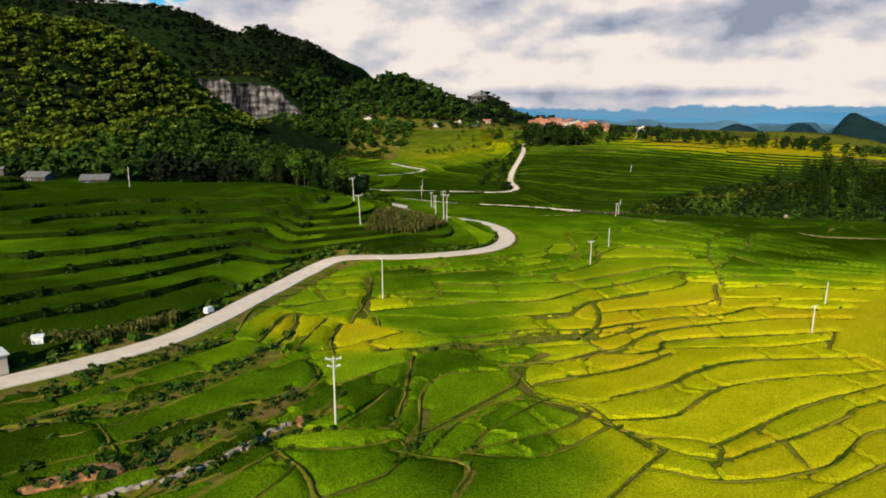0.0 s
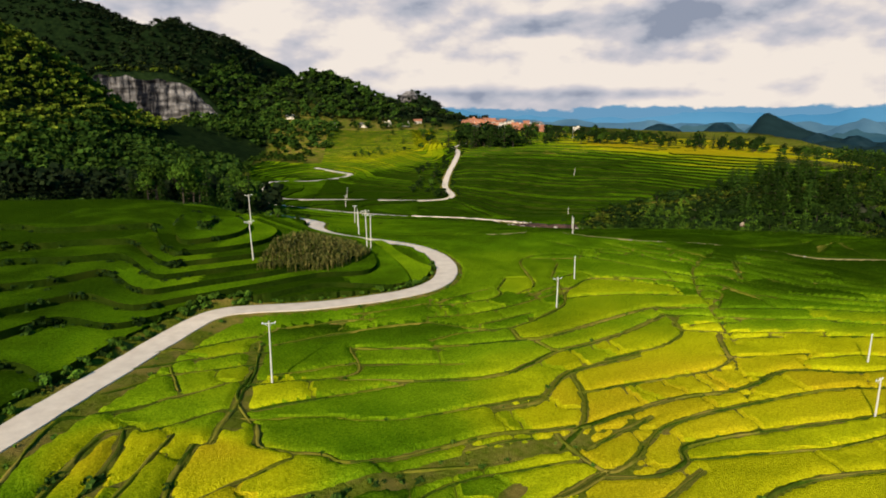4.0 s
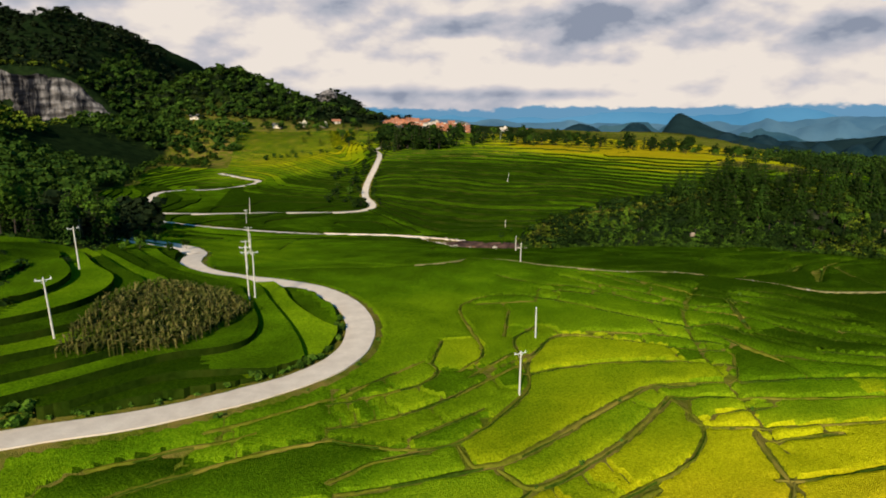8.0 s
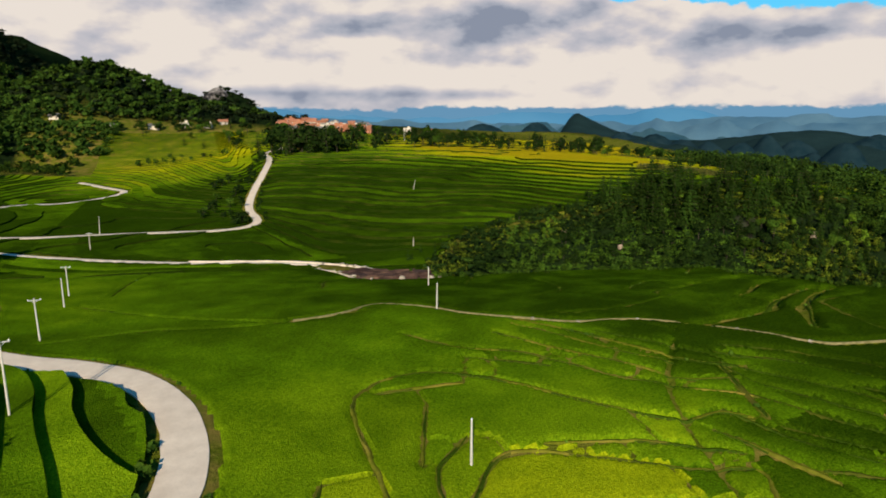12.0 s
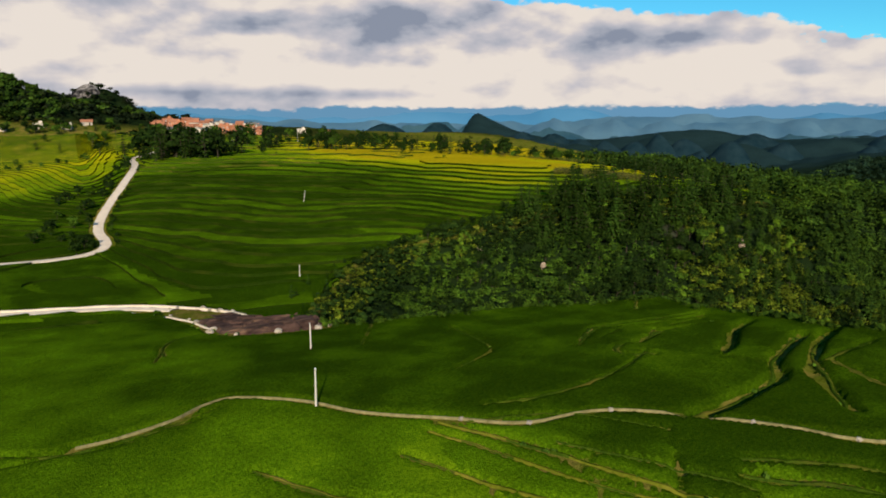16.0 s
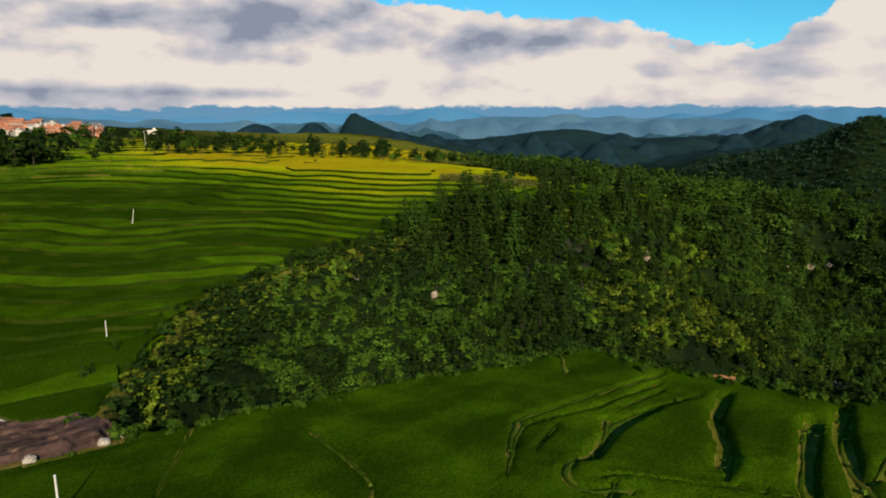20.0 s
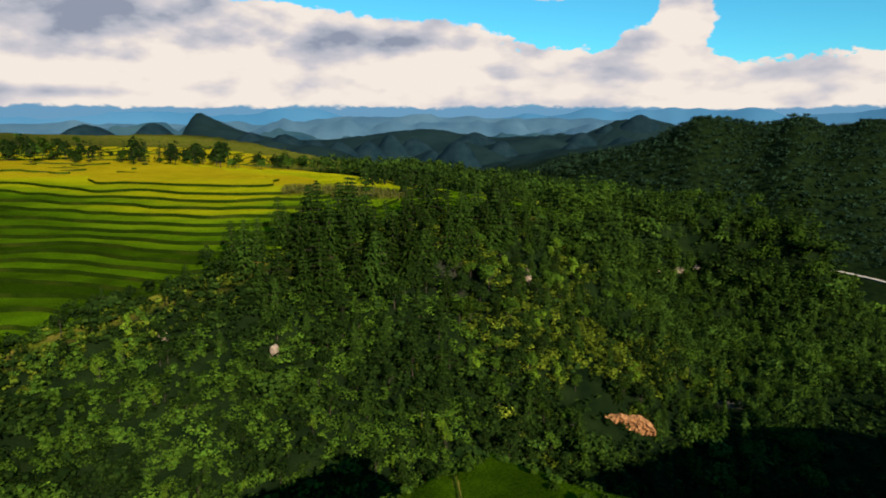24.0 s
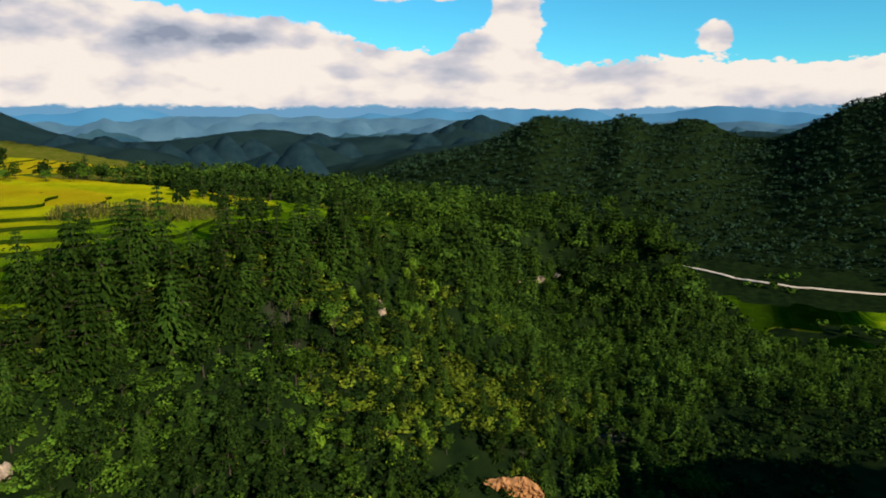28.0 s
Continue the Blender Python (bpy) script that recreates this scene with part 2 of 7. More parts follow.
def concrete_build(nt, pos):
    a = link_noise(nt, pos, 0.45, 6, 0.6)
    b = link_noise(nt, pos, 5.0, 5, 0.65)
    c = link_mix(nt, link_ramp(nt, a, [(0.3, (0, 0, 0)), (0.7, (1, 1, 1))]), (0.62, 0.51, 0.42), (0.78, 0.66, 0.55))
    c = link_mix(nt, link_ramp(nt, b, [(0.5, (0, 0, 0)), (0.8, (0.5, 0.5, 0.5))]), c, (0.5, 0.41, 0.34))
    return tuned(nt, c, object_random(nt), 0.92, 1.06), b


ROAD = material("pale_concrete_road", concrete_build, 0.85, 0.01, 0.25)


def plain(name, lo, hi, scale=2.0, rough=0.8, bump=0.0, rnd=None, span=(0.8, 1.2), stretch=(1, 1, 1), spec=0.3):
    def build(nt, pos):
        f = link_noise(nt, link_scale(nt, pos, *stretch), scale, 6, 0.6)
        g = link_noise(nt, link_scale(nt, pos, *stretch), scale * 0.13, 3, 0.5)
        c = link_mix(nt, link_ramp(nt, f, [(0.3, (0, 0, 0)), (0.7, (1, 1, 1))]), lo, hi)
        c = tuned(nt, c, g, 0.8, 1.2)
        if rnd == "object":
            c = tuned(nt, c, object_random(nt), *span)
        if rnd == "island":
            c = tuned(nt, c, island_random(nt), *span)
        return c, f
    return material(name, build, rough, bump, spec)


def leaf_material(name, lo, mid, hi, rnd):
    def build(nt, pos):
        f = link_noise(nt, pos, 0.9, 4, 0.6)
        r = island_random(nt)
        c = link_ramp(nt, link_math(nt, "ADD", link_math(nt, "MULTIPLY", f, 0.68), link_math(nt, "MULTIPLY", r, 0.32)), [(0.25, lo), (0.5, mid), (0.8, hi)])
        c = tuned(nt, c, link_noise(nt, pos, 0.03, 3, 0.5), 0.6, 1.4)
        c = tuned(nt, c, attribute(nt, "tone"), 1.0, 2.0)
        if rnd:
            c = tuned(nt, c, object_random(nt), 0.5, 1.5)
        return c, None
    return material(name, build, 0.75, 0, 0.02)


LEAF_PINE = leaf_material("pine_needles", (0.005, 0.014, 0.002), (0.014, 0.032, 0.004), (0.036, 0.062, 0.008), True)
LEAF_BROAD = leaf_material("broad_leaves", (0.012, 0.03, 0.004), (0.03, 0.064, 0.006), (0.066, 0.11, 0.01), True)
LEAF_LIGHT = leaf_material("bamboo_leaves", (0.032, 0.068, 0.005), (0.065, 0.12, 0.008), (0.11, 0.17, 0.012), True)
LEAF_WOOD = leaf_material("woodland_leaves", (0.008, 0.02, 0.004), (0.021, 0.046, 0.006), (0.048, 0.08, 0.01), False)
# brighter leaf colour, with sunlight painted in on the western hill
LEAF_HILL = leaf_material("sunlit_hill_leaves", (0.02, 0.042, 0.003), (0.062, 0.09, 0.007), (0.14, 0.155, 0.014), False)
# bluish dark leaves with the valley's haze mixed into their colour
LEAF_EAST_HAZE = leaf_material("hazed_forest_leaves", (0.007, 0.018, 0.011), (0.012, 0.028, 0.015), (0.022, 0.044, 0.02), False)
# dark leaves of scrub; on the gorge wall they paint in cloud shade
LEAF_SCRUB_SHADE = leaf_material("scrub_and_shade_leaves", (0.004, 0.01, 0.002), (0.01, 0.023, 0.004), (0.028, 0.05, 0.007), False)
# leaves darkened to paint the cloud shadow on mountain and western wood
LEAF_CLOUDED = leaf_material("clouded_mountain_leaves", (0.003, 0.007, 0.003), (0.008, 0.014, 0.005), (0.019, 0.027, 0.009), False)
TROD = plain("trodden_path", (0.12, 0.11, 0.045), (0.28, 0.24, 0.12), 1.1, 0.95, 0.03, spec=0.1)
BARK = plain("bark", (0.02, 0.015, 0.011), (0.065, 0.05, 0.036), 3.0, 0.9, 0.02, None, stretch=(1, 1, 0.2))
POLE_M = plain("pole_concrete", (0.42, 0.39, 0.35), (0.62, 0.58, 0.53), 4.0, 0.8, 0.005)
STEEL = plain("galvanised_steel", (0.5, 0.5, 0.5), (0.68, 0.68, 0.68), 6.0, 0.5)
PORCELAIN = plain("insulator_porcelain", (0.55, 0.5, 0.45), (0.8, 0.78, 0.74), 9.0, 0.3)


def bedrock_build(nt, pos):
    lay_ = link_noise(nt, link_scale(nt, pos, 0.5, 1.2, 2.5), 0.55, 6, 0.62)
    spot = link_noise(nt, pos, 0.16, 4, 0.55)
    c = link_mix(nt, link_ramp(nt, lay_, [(0.34, (0, 0, 0)), (0.68, (1, 1, 1))]), (0.02, 0.012, 0.011), (0.095, 0.055, 0.046))
    c = link_mix(nt, link_ramp(nt, spot, [(0.5, (0, 0, 0)), (0.64, (0.85, 0.85, 0.85))]), c, link_mix(nt, lay_, (0.08, 0.04, 0.027), (0.24, 0.145, 0.095)))
    return c, lay_


ROCK = material("river_rock", bedrock_build, 0.9, 0.3, 0.05)
STONE = plain("pale_limestone", (0.16, 0.13, 0.1), (0.46, 0.4, 0.34), 0.8, 0.85, 0.15, "object")


def cliff_build(nt, pos):
    streak = link_noise(nt, link_scale(nt, pos, 1, 1, 0.07), 0.2, 8, 0.66)
    ledge = link_noise(nt, link_scale(nt, pos, 0.3, 0.3, 1.5), 0.12, 4, 0.5)
    wash = link_noise(nt, link_scale(nt, pos, 1, 1, 0.6, 3.0, 0, 0), 0.028, 3, 0.5)
    pale = link_math(nt, "ADD", link_math(nt, "MULTIPLY", streak, 0.62), link_math(nt, "MULTIPLY", wash, 0.5))
    c = link_mix(nt, link_ramp(nt, pale, [(0.5, (0, 0, 0)), (0.68, (1, 1, 1))]), (0.012, 0.013, 0.018), (0.3, 0.275, 0.275))
    return tuned(nt, c, link_ramp(nt, ledge, [(0.4, (0, 0, 0)), (0.6, (1, 1, 1))]), 0.3, 1.0), streak


CLIFF = material("cliff_limestone", cliff_build, 0.95, 0.8, 0.0)
MUD = plain("red_earth", (0.13, 0.055, 0.02), (0.46, 0.22, 0.09), 0.9, 0.9, 0.1)
CORN = leaf_material("dry_maize", (0.02, 0.03, 0.005), (0.075, 0.08, 0.016), (0.24, 0.19, 0.06), False)
PLASTER = plain("house_plaster", (0.42, 0.36, 0.31), (0.66, 0.59, 0.53), 0.7, 0.85, 0.0, "object", (0.72, 1.12))
BRICK_WALL = plain("brick_red_wall", (0.35, 0.13, 0.07), (0.5, 0.22, 0.13), 0.9, 0.85, 0.0, "object", (0.8, 1.15))
ROOF_GREY = plain("grey_tile_roof", (0.07, 0.07, 0.075), (0.17, 0.165, 0.16), 1.6, 0.85, 0.04, "object", (0.7, 1.3))
ROOF_RED = plain("red_tile_roof", (0.24, 0.09, 0.05), (0.4, 0.17, 0.1), 1.6, 0.85, 0.04, "object", (0.7, 1.2))
DARK_GLASS = plain("window_glass", (0.03, 0.035, 0.045), (0.06, 0.07, 0.09), 1.0, 0.15)
WHITE_PAINT = plain("white_paint", (0.72, 0.72, 0.72), (0.85, 0.85, 0.84), 2.0, 0.4)
RUBBER = plain("black_rubber", (0.02, 0.02, 0.02), (0.045, 0.045, 0.045), 4.0, 0.8)
# distance haze is put into the blue base colours of these ridges
HAZE_FAR = plain("far_hazed_ridges", (0.04, 0.15, 0.30), (0.07, 0.19, 0.34), 0.0009, 1.0, spec=0.0)
HAZE_MID = plain("mid_hazed_ridges", (0.035, 0.09, 0.16), (0.07, 0.14, 0.21), 0.004, 1.0, spec=0.0)
HAZE_NEAR = plain("near_hazed_ridges", (0.018, 0.055, 0.09), (0.04, 0.09, 0.12), 0.006, 1.0, spec=0.0)
OUTCROP = plain("tan_outcrop_rock", (0.06, 0.045, 0.035), (0.38, 0.29, 0.22), 1.4, 0.9, 0.2, "object")
# blue-green base colour carries the haze over the far hills
HAZED_KARST = plain("hazed_wooded_hills", (0.005, 0.017, 0.026), (0.014, 0.031, 0.04), 0.03, 1.0, 1.5, spec=0.0)
# wall colour darkened to paint the shade on the houses by the wood
SHADED_WALL = plain("grey_shaded_wall", (0.04, 0.036, 0.036), (0.11, 0.1, 0.1), 0.9, 0.9, 0.02, "object")

# ---- the lie of the land ----
def smooth(a, b, v):
    t = np.clip((v - a) / (b - a), 0, 1)
    return t * t * (3 - 2 * t)


def lattice(ix, iy, seed):
    h = (ix.astype(np.int64) * 374761393 + iy.astype(np.int64) * 668265263 + seed * 974634777) & 0x7FFFFFFF
    h = ((h ^ (h >> 13)) * 1274126177) & 0x7FFFFFFF
    return ((h ^ (h >> 16)) & 0xFFFF) / 65535.0


def rough(x, y, size, seed=0, octaves=1):
    """Smooth noise about 0, from -1 to 1, with lumps of that size in metres."""
    out, amp, norm = 0.0, 1.0, 0.0
    for o in range(octaves):
        u, v = np.asarray(x) / size + 17.3 * o, np.asarray(y) / size - 9.1 * o
        iu, iv = np.floor(u), np.floor(v)
        fu, fv = u - iu, v - iv
        fu, fv = fu * fu * fu * (fu * (fu * 6 - 15) + 10), fv * fv * fv * (fv * (fv * 6 - 15) + 10)
        a, b = lattice(iu, iv, seed + o), lattice(iu + 1, iv, seed + o)
        c, d = lattice(iu, iv + 1, seed + o), lattice(iu + 1, iv + 1, seed + o)
        out = out + amp * ((a + (b - a) * fu) * (1 - fv) + (c + (d - c) * fu) * fv)
        norm, amp, size = norm + amp, amp * 0.5, size * 0.5
    return out / norm * 2 - 1


def away(x, y, pts):
    """Distance to a line through pts, and how far along it the nearest point lies (0 to the number of its legs)."""
    best, along = np.full(np.shape(x), 1e9), np.zeros(np.shape(x))
    for i, ((x0, y0), (x1, y1)) in enumerate(zip(pts[:-1], pts[1:])):
        dx, dy = x1 - x0, y1 - y0
        t = np.clip(((x - x0) * dx + (y - y0) * dy) / (dx * dx + dy * dy), 0, 1)
        d = np.hypot(x - x0 - t * dx, y - y0 - t * dy)
        near = d < best
        best, along = np.where(near, d, best), np.where(near, i + t, along)
    return best, along


def inside(x, y, pts):
    hit = np.zeros(np.shape(x), bool)
    for (x0, y0), (x1, y1) in zip(pts, pts[1:] + pts[:1]):
        if y0 == y1:
            continue
        hit ^= ((y0 > y) != (y1 > y)) & (x < (x1 - x0) * (y - y0) / (y1 - y0) + x0)
    return hit


def spline(pts, n):
    """A smooth line through pts, n steps to a leg."""
    p = [np.array(q, float) for q in pts]
    p = [2 * p[0] - p[1]] + p + [2 * p[-1] - p[-2]]
    out = []
    for a, b, c, d in zip(p, p[1:], p[2:], p[3:]):
        for i in range(n):
            t = i / n
            out.append(tuple(0.5 * (2 * b + (c - a) * t + (2 * a - 5 * b + 4 * c - d) * t * t + (3 * b - a - 3 * c + d) * t ** 3)))
    return out + [tuple(p[-2])]


# heights of the farmland, as a sketch: place and height
NEAR_LAND = [(-12, 70, 3.5), (-45, 90, 6), (-30, 101, 5.3), (-12, 129, 3.8), (10, 100, 1.8), (40, 90, 0), (71, 119, 0.3), (110, 120, 1.5), (66, 150, 2),
             (37, 158, 4.2), (48, 183, 4.6), (18, 185, 5.9), (0, 160, 5.9), (-20, 154, 6.1), (-30, 143, 6.3), (16, 211, 6), (-14, 227, 7.5), (-25, 270, 5),
             (0, 199, 8.5), (-5, 180, 9.5), (-21, 170, 12), (-28, 202, 14.5), (-52, 221, 17), (-90, 211, 17), (-75, 170, 14.5), (-60, 130, 10.5), (-90, 120, 12),
             (-120, 80, 12), (-150, 290, 14), (-150, 200, 18), (-35, 260, 9), (0, 50, 2)]
EAST_LAND = [(61, 228, 5.5), (49, 237, 5.2), (91, 205, 6), (70, 259, 1.9), (20, 232, 5.5), (10, 250, 4), (140, 218, 5.4), (120, 195, 5), (150, 180, 5.5),
             (138, 238, 2), (152, 262, -1), (107, 272, -1), (82, 286, -3), (71, 302, -3.8), (20, 290, 0.5), (-20, 300, 1), (44, 324, -4), (-8, 342, -3),
             (-50, 371, -2.5), (46, 402, -3.5), (0, 391, -3), (92, 335, -4), (180, 100, 3), (200, 170, 4), (260, 160, 2), (330, 140, 0), (60, 60, 0), (20, 340, -4), (-120, 330, 8)]
HILL_LAND = [(-17, 555, -1), (-61, 510, -3), (-80, 684, 4), (48, 445, 1), (56, 497, 8), (66, 537, 13), (72, 610, 15), (110, 395, 4), (140, 375, 2), (125, 345, -2),
             (169, 357, 6), (189, 368, 10), (221, 372, 13), (285, 365, 9), (230, 400, 15), (200, 450, 15), (150, 450, 10), (240, 620, 15), (180, 560, 16),
             (120, 520, 13), (300, 450, 12), (360, 390, 2), (430, 340, -8)]
FAR_LAND = [(53, 767, 31), (197, 846, 29), (-26, 725, 20), (-70, 712, 21), (50, 720, 18.5), (-57, 850, 38), (120, 800, 30), (300, 900, 26), (420, 800, 15),
            (380, 600, 9), (0, 640, 5), (-100, 400, 3), (-160, 450, 12), (-160, 650, 25), (-200, 780, 36), (330, 300, -2), (430, 250, -10)]
LAND = np.array(NEAR_LAND + EAST_LAND + HILL_LAND + FAR_LAND, float)
_d = np.hypot(LAND[:, None, 0] - LAND[None, :, 0], LAND[:, None, 1] - LAND[None, :, 1])
_k = lambda d: np.sqrt(d * d + 20.0 ** 2)
_n = len(LAND)
_A = np.zeros((_n + 1, _n + 1))
_A[:_n, :_n] = _k(_d) - 1.5 * np.eye(_n)
_A[:_n, _n] = _A[_n, :_n] = 1
LAND_W = np.linalg.solve(_A, np.append(LAND[:, 2], 0))


def farmland(x, y):
    z = np.full(np.shape(x), LAND_W[-1])
    for (px, py, _), w in zip(LAND, LAND_W):
        z = z + w * _k(np.hypot(x - px, y - py))
    return z


def hill(x, y, cx, cy, sx, sy, turn=0.0, sharp=1.0):
    c, s = math.cos(radians(turn)), math.sin(radians(turn))
    u, v = ((x - cx) * c + (y - cy) * s) / sx, (-(x - cx) * s + (y - cy) * c) / sy
    return np.exp(-0.5 * (u * u + v * v) ** sharp)


NEAR_RIM = [(78, 292), (84, 279), (102, 274), (118, 270), (137, 264), (153, 260), (151, 245), (150, 230), (151, 218), (166, 204), (205, 186), (238, 170), (258, 148), (270, 112), (288, 55),
            (330, 0), (420, -120), (700, -400), (3000, -1500)]
FAR_RIM = [(78, 292), (87, 312), (112, 346), (137, 353), (166, 352), (200, 348), (245, 340), (290, 344), (350, 345), (404, 346), (429, 322), (439, 294), (440, 268), (456, 290), (458, 400),
           (445, 500), (470, 640), (520, 800), (560, 1000), (500, 1300), (400, 2000), (300, 5200)]
LOWLAND = NEAR_RIM + [(5200, -1500), (5200, 5200)] + FAR_RIM[:0:-1]


def mountain_wall(x, y):
    """The wooded range across the eastern valley."""
    r = np.hypot(x - 110, y - 235)
    a = np.degrees(np.arctan2(x - 110, y - 235))
    top = (-30 + 55 * np.exp(-((a - 75) / 5.5) ** 2) + 42 * np.exp(-((a - 81) / 2.2) ** 2) + 62 * np.exp(-((a - 86.3) / 3.4) ** 2)
           + 105 * smooth(86, 101, a) + 40 * smooth(100, 125, a) - 62 * smooth(67, 50, a) + 5 * rough(a, r * 0, 2.4, 5, 2))
    foot = 650 + 30 * rough(a, r * 0, 6, 8)
    up = smooth(0, 1, (r - foot) / (480 + 80 * rough(a, r / 60, 9, 3))) ** 0.85
    back = 1 - 0.5 * smooth(1250, 2400, r)
    z = -92 + (top + 92) * up * back
    return np.where((a > 48) & (a < 178), z, -400) + 17 * rough(x, y, 170, 4, 3) * up


def lie(x, y):
    """Height of the land before terraces and roads, and how far it lies in the gorge (0 to 1)."""
    x, y = np.asarray(x, float), np.asarray(y, float)
    z = farmland(np.clip(x, -190, 470), np.clip(y, 30, 930))
    out = np.maximum(np.maximum(-190 - x, x - 470), np.maximum(30 - y, y - 930))
    z = z * (1 - smooth(0, 700, out)) + 5 * smooth(0, 700, out)
    z = z - 130 * smooth(300, 1500, y - 930) * smooth(-300, 500, x + 0.2 * y)
    # western hills
    z = z + 95 * hill(x, y, -400, 545, 170, 170, 0, 2.5) * (1 + 0.1 * rough(x, y, 90, 13, 2))
    z = z + 12 * hill(x, y, -200, 420, 60, 70)
    crest = np.interp(x, (-900, -640, -450, -350, -290, -250, -125, -40, 60), (246, 236, 218, 174, 134, 111, 81, 51, 40)) + 8 * rough(x, y * 0, 90, 11, 2)
    up = smooth(800, 1130, y + 0.12 * (x + 300)) * smooth(40, -120, x)
    z = z * (1 - up) + crest * up
    z = z + 52 * smooth(783, 792, y) * smooth(-350, -290, x) * smooth(-135, -225, x)
    z = z + 40 * hill(x, y, -66, 915, 48, 55) + 14 * hill(x, y, 0, 930, 60, 50) + 52 * hill(x, y, 62, 1290, 40, 50) + 30 * hill(x, y, 115, 1300, 36, 60)
    z = z + 24 * hill(x, y, -330, 1800, 130, 120)
    # gorge and eastern valley
    low = inside(x, y, LOWLAND)
    dn, _ = away(x, y, NEAR_RIM)
    df, along = away(x, y, FAR_RIM)
    wob = 4 * rough(x, y, 24, 21, 2)
    near_side = z - 1.7 * dn - 5 * smooth(0, 4, dn) + wob * smooth(3, 20, dn)
    far_side = z - 0.60 * df - 16 * smooth(2, 16, df) * smooth(330, 390, x) - (3.5 + 3.5 * smooth(310, 360, x)) * smooth(0, 9, df) * smooth(2, 6, along) + wob * smooth(3, 25, df) - 6 * smooth(22, 34, df + wob) * smooth(4, 9, along)
    floor = -50 - 42 * smooth(280, 620, x) - 45 * smooth(1500, 3500, np.hypot(x, y)) + 3 * rough(x, y, 60, 2, 2)
    floor = np.where(dn + df < 60, np.maximum(floor, -3 - 1.4 * np.minimum(dn, df) - 0.25 * np.maximum(0, x - 78)), floor)
    deep = np.maximum(np.maximum(near_side, far_side), floor)
    deep = np.maximum(deep, mountain_wall(x, y))
    gorge = np.where(low, smooth(0, 6, np.minimum(dn, df)), 0)
    z = np.where(low, deep, z)
    # hills of the far east
    for cx, cy, top, sx, sy, turn in ((1958, 1927, -30, 130, 210, -40), (1820, 2120, -62, 260, 200, 0), (1652, 1357, -36, 190, 150, 20), (2114, 1381, -24, 260, 200, 10), (2550, 1171, 44, 190, 240, 0),
                                      (1350, 1700, -75, 220, 160, 0), (1500, 1050, -66, 260, 150, 30), (2900, 2500, -20, 420, 260, -30), (1450, 2900, -50, 420, 220, 0), (1000, 2500, -30, 420, 200, 0), (560, 2300, -5, 300, 180, 0)):
        z = np.maximum(z, -150 + (top + 150) * hill(x, y, cx, cy, sx, sy, turn, 0.8) * (1 + 0.12 * rough(x, y, 130, 31, 3)))
    cones = random.Random(8)
    for _ in range(46):
        a, d = radians(cones.uniform(14, 74)), cones.uniform(1500, 3600)
        cx, cy, r = 44 + d * math.sin(a), 167 + d * math.cos(a), cones.uniform(90, 190)
        top = 40 + d * math.tan(radians(cones.uniform(-3.3, -1.7)))
        z = np.where(np.hypot(x - cx, y - cy) < 4 * r, np.maximum(z, -170 + (top + 170) * hill(x, y, cx, cy, r, r * cones.uniform(0.8, 1.6), cones.uniform(0, 180), 0.75)), z)
    u = (x - 2085) * 0.843 - (y - 3370) * 0.537
    z = z + 206 * np.where(u < 0, np.exp(-0.5 * (np.abs(u) / 78) ** 2.2), np.exp(-(np.abs(u) / 310) ** 1.15)) * np.exp(-0.5 * ((x - 2085) * 0.537 + (y - 3370) * 0.843) ** 2 / 260 ** 2)
    return z, gorge


# ---- roads ----
MAIN_ROAD = spline([(-72, 63), (-57, 78.3), (-42.6, 96.9), (-36, 119), (-31, 139), (-26, 151.2), (-19.6, 154.8), (-11, 157), (-2.5, 160.2), (8.2, 166), (15, 173.4),
                    (18, 182), (18.6, 193), (16.2, 204), (11, 213), (3, 219.5), (-5, 224), (-11.5, 230), (-15.2, 238), (-16.3, 248), (-16.6, 258), (-21, 271), (-29, 280), (-40, 287)], 6)
SIDE_ROAD = spline([(-17, 257), (-24, 264), (-34, 270), (-44, 280)], 5)
CANAL_ROAD = spline([(-60, 378), (-48, 370), (-30, 356), (-8, 342.5), (18, 330.5), (38, 325.5), (48, 321.5), (55.5, 316)], 5)
HILL_ROAD = spline([(-66, 393), (-50, 392.4), (-30, 391.6), (0, 391.3), (20, 391.6), (35, 394), (43.5, 400), (46, 410), (44.5, 428), (46.5, 447), (52, 475), (58, 500), (66, 540), (70, 575), (72, 612), (90, 660)], 5)
LOOP_ROAD = spline([(-46, 592), (-29, 563), (-16, 535), (-20, 514), (-40, 498), (-58, 494), (-66, 466), (-62, 427), (-55, 400)], 5)
ROADS = [(MAIN_ROAD, 2.35), (SIDE_ROAD, 1.6), (CANAL_ROAD, 1.25), (HILL_ROAD, 1.75), (LOOP_ROAD, 1.9)]


def road_heights(pts):
    p = np.array(pts)
    z = lie(p[:, 0], p[:, 1])[0]
    for _ in range(6):
        z[1:-1] = (z[:-2] + z[1:-1] * 2 + z[2:]) / 4
    return z


ROAD_Z = [road_heights(pts) for pts, _ in ROADS]
ROCK_EDGE = [(56, 318), (64.7, 309.5), (70.3, 298), (72.6, 295.5), (81, 293), (83, 288), (79.5, 279.5), (71, 279.5), (62.6, 282.5), (60, 287), (59.5, 293), (57, 303), (54.5, 310.5)]
CANAL_WALL = spline([(-28, 358.5), (-7, 344.8), (18.5, 333), (38.5, 327.5), (49.5, 323.8), (57, 317.8), (64.3, 309.3), (68, 302.5), (70.8, 296.5)], 8)
CANAL_KERB = spline([(-9, 340), (17, 328), (37, 323), (46.5, 318.5), (52.5, 310.5), (57.3, 301.5), (60.2, 291.5)], 8)
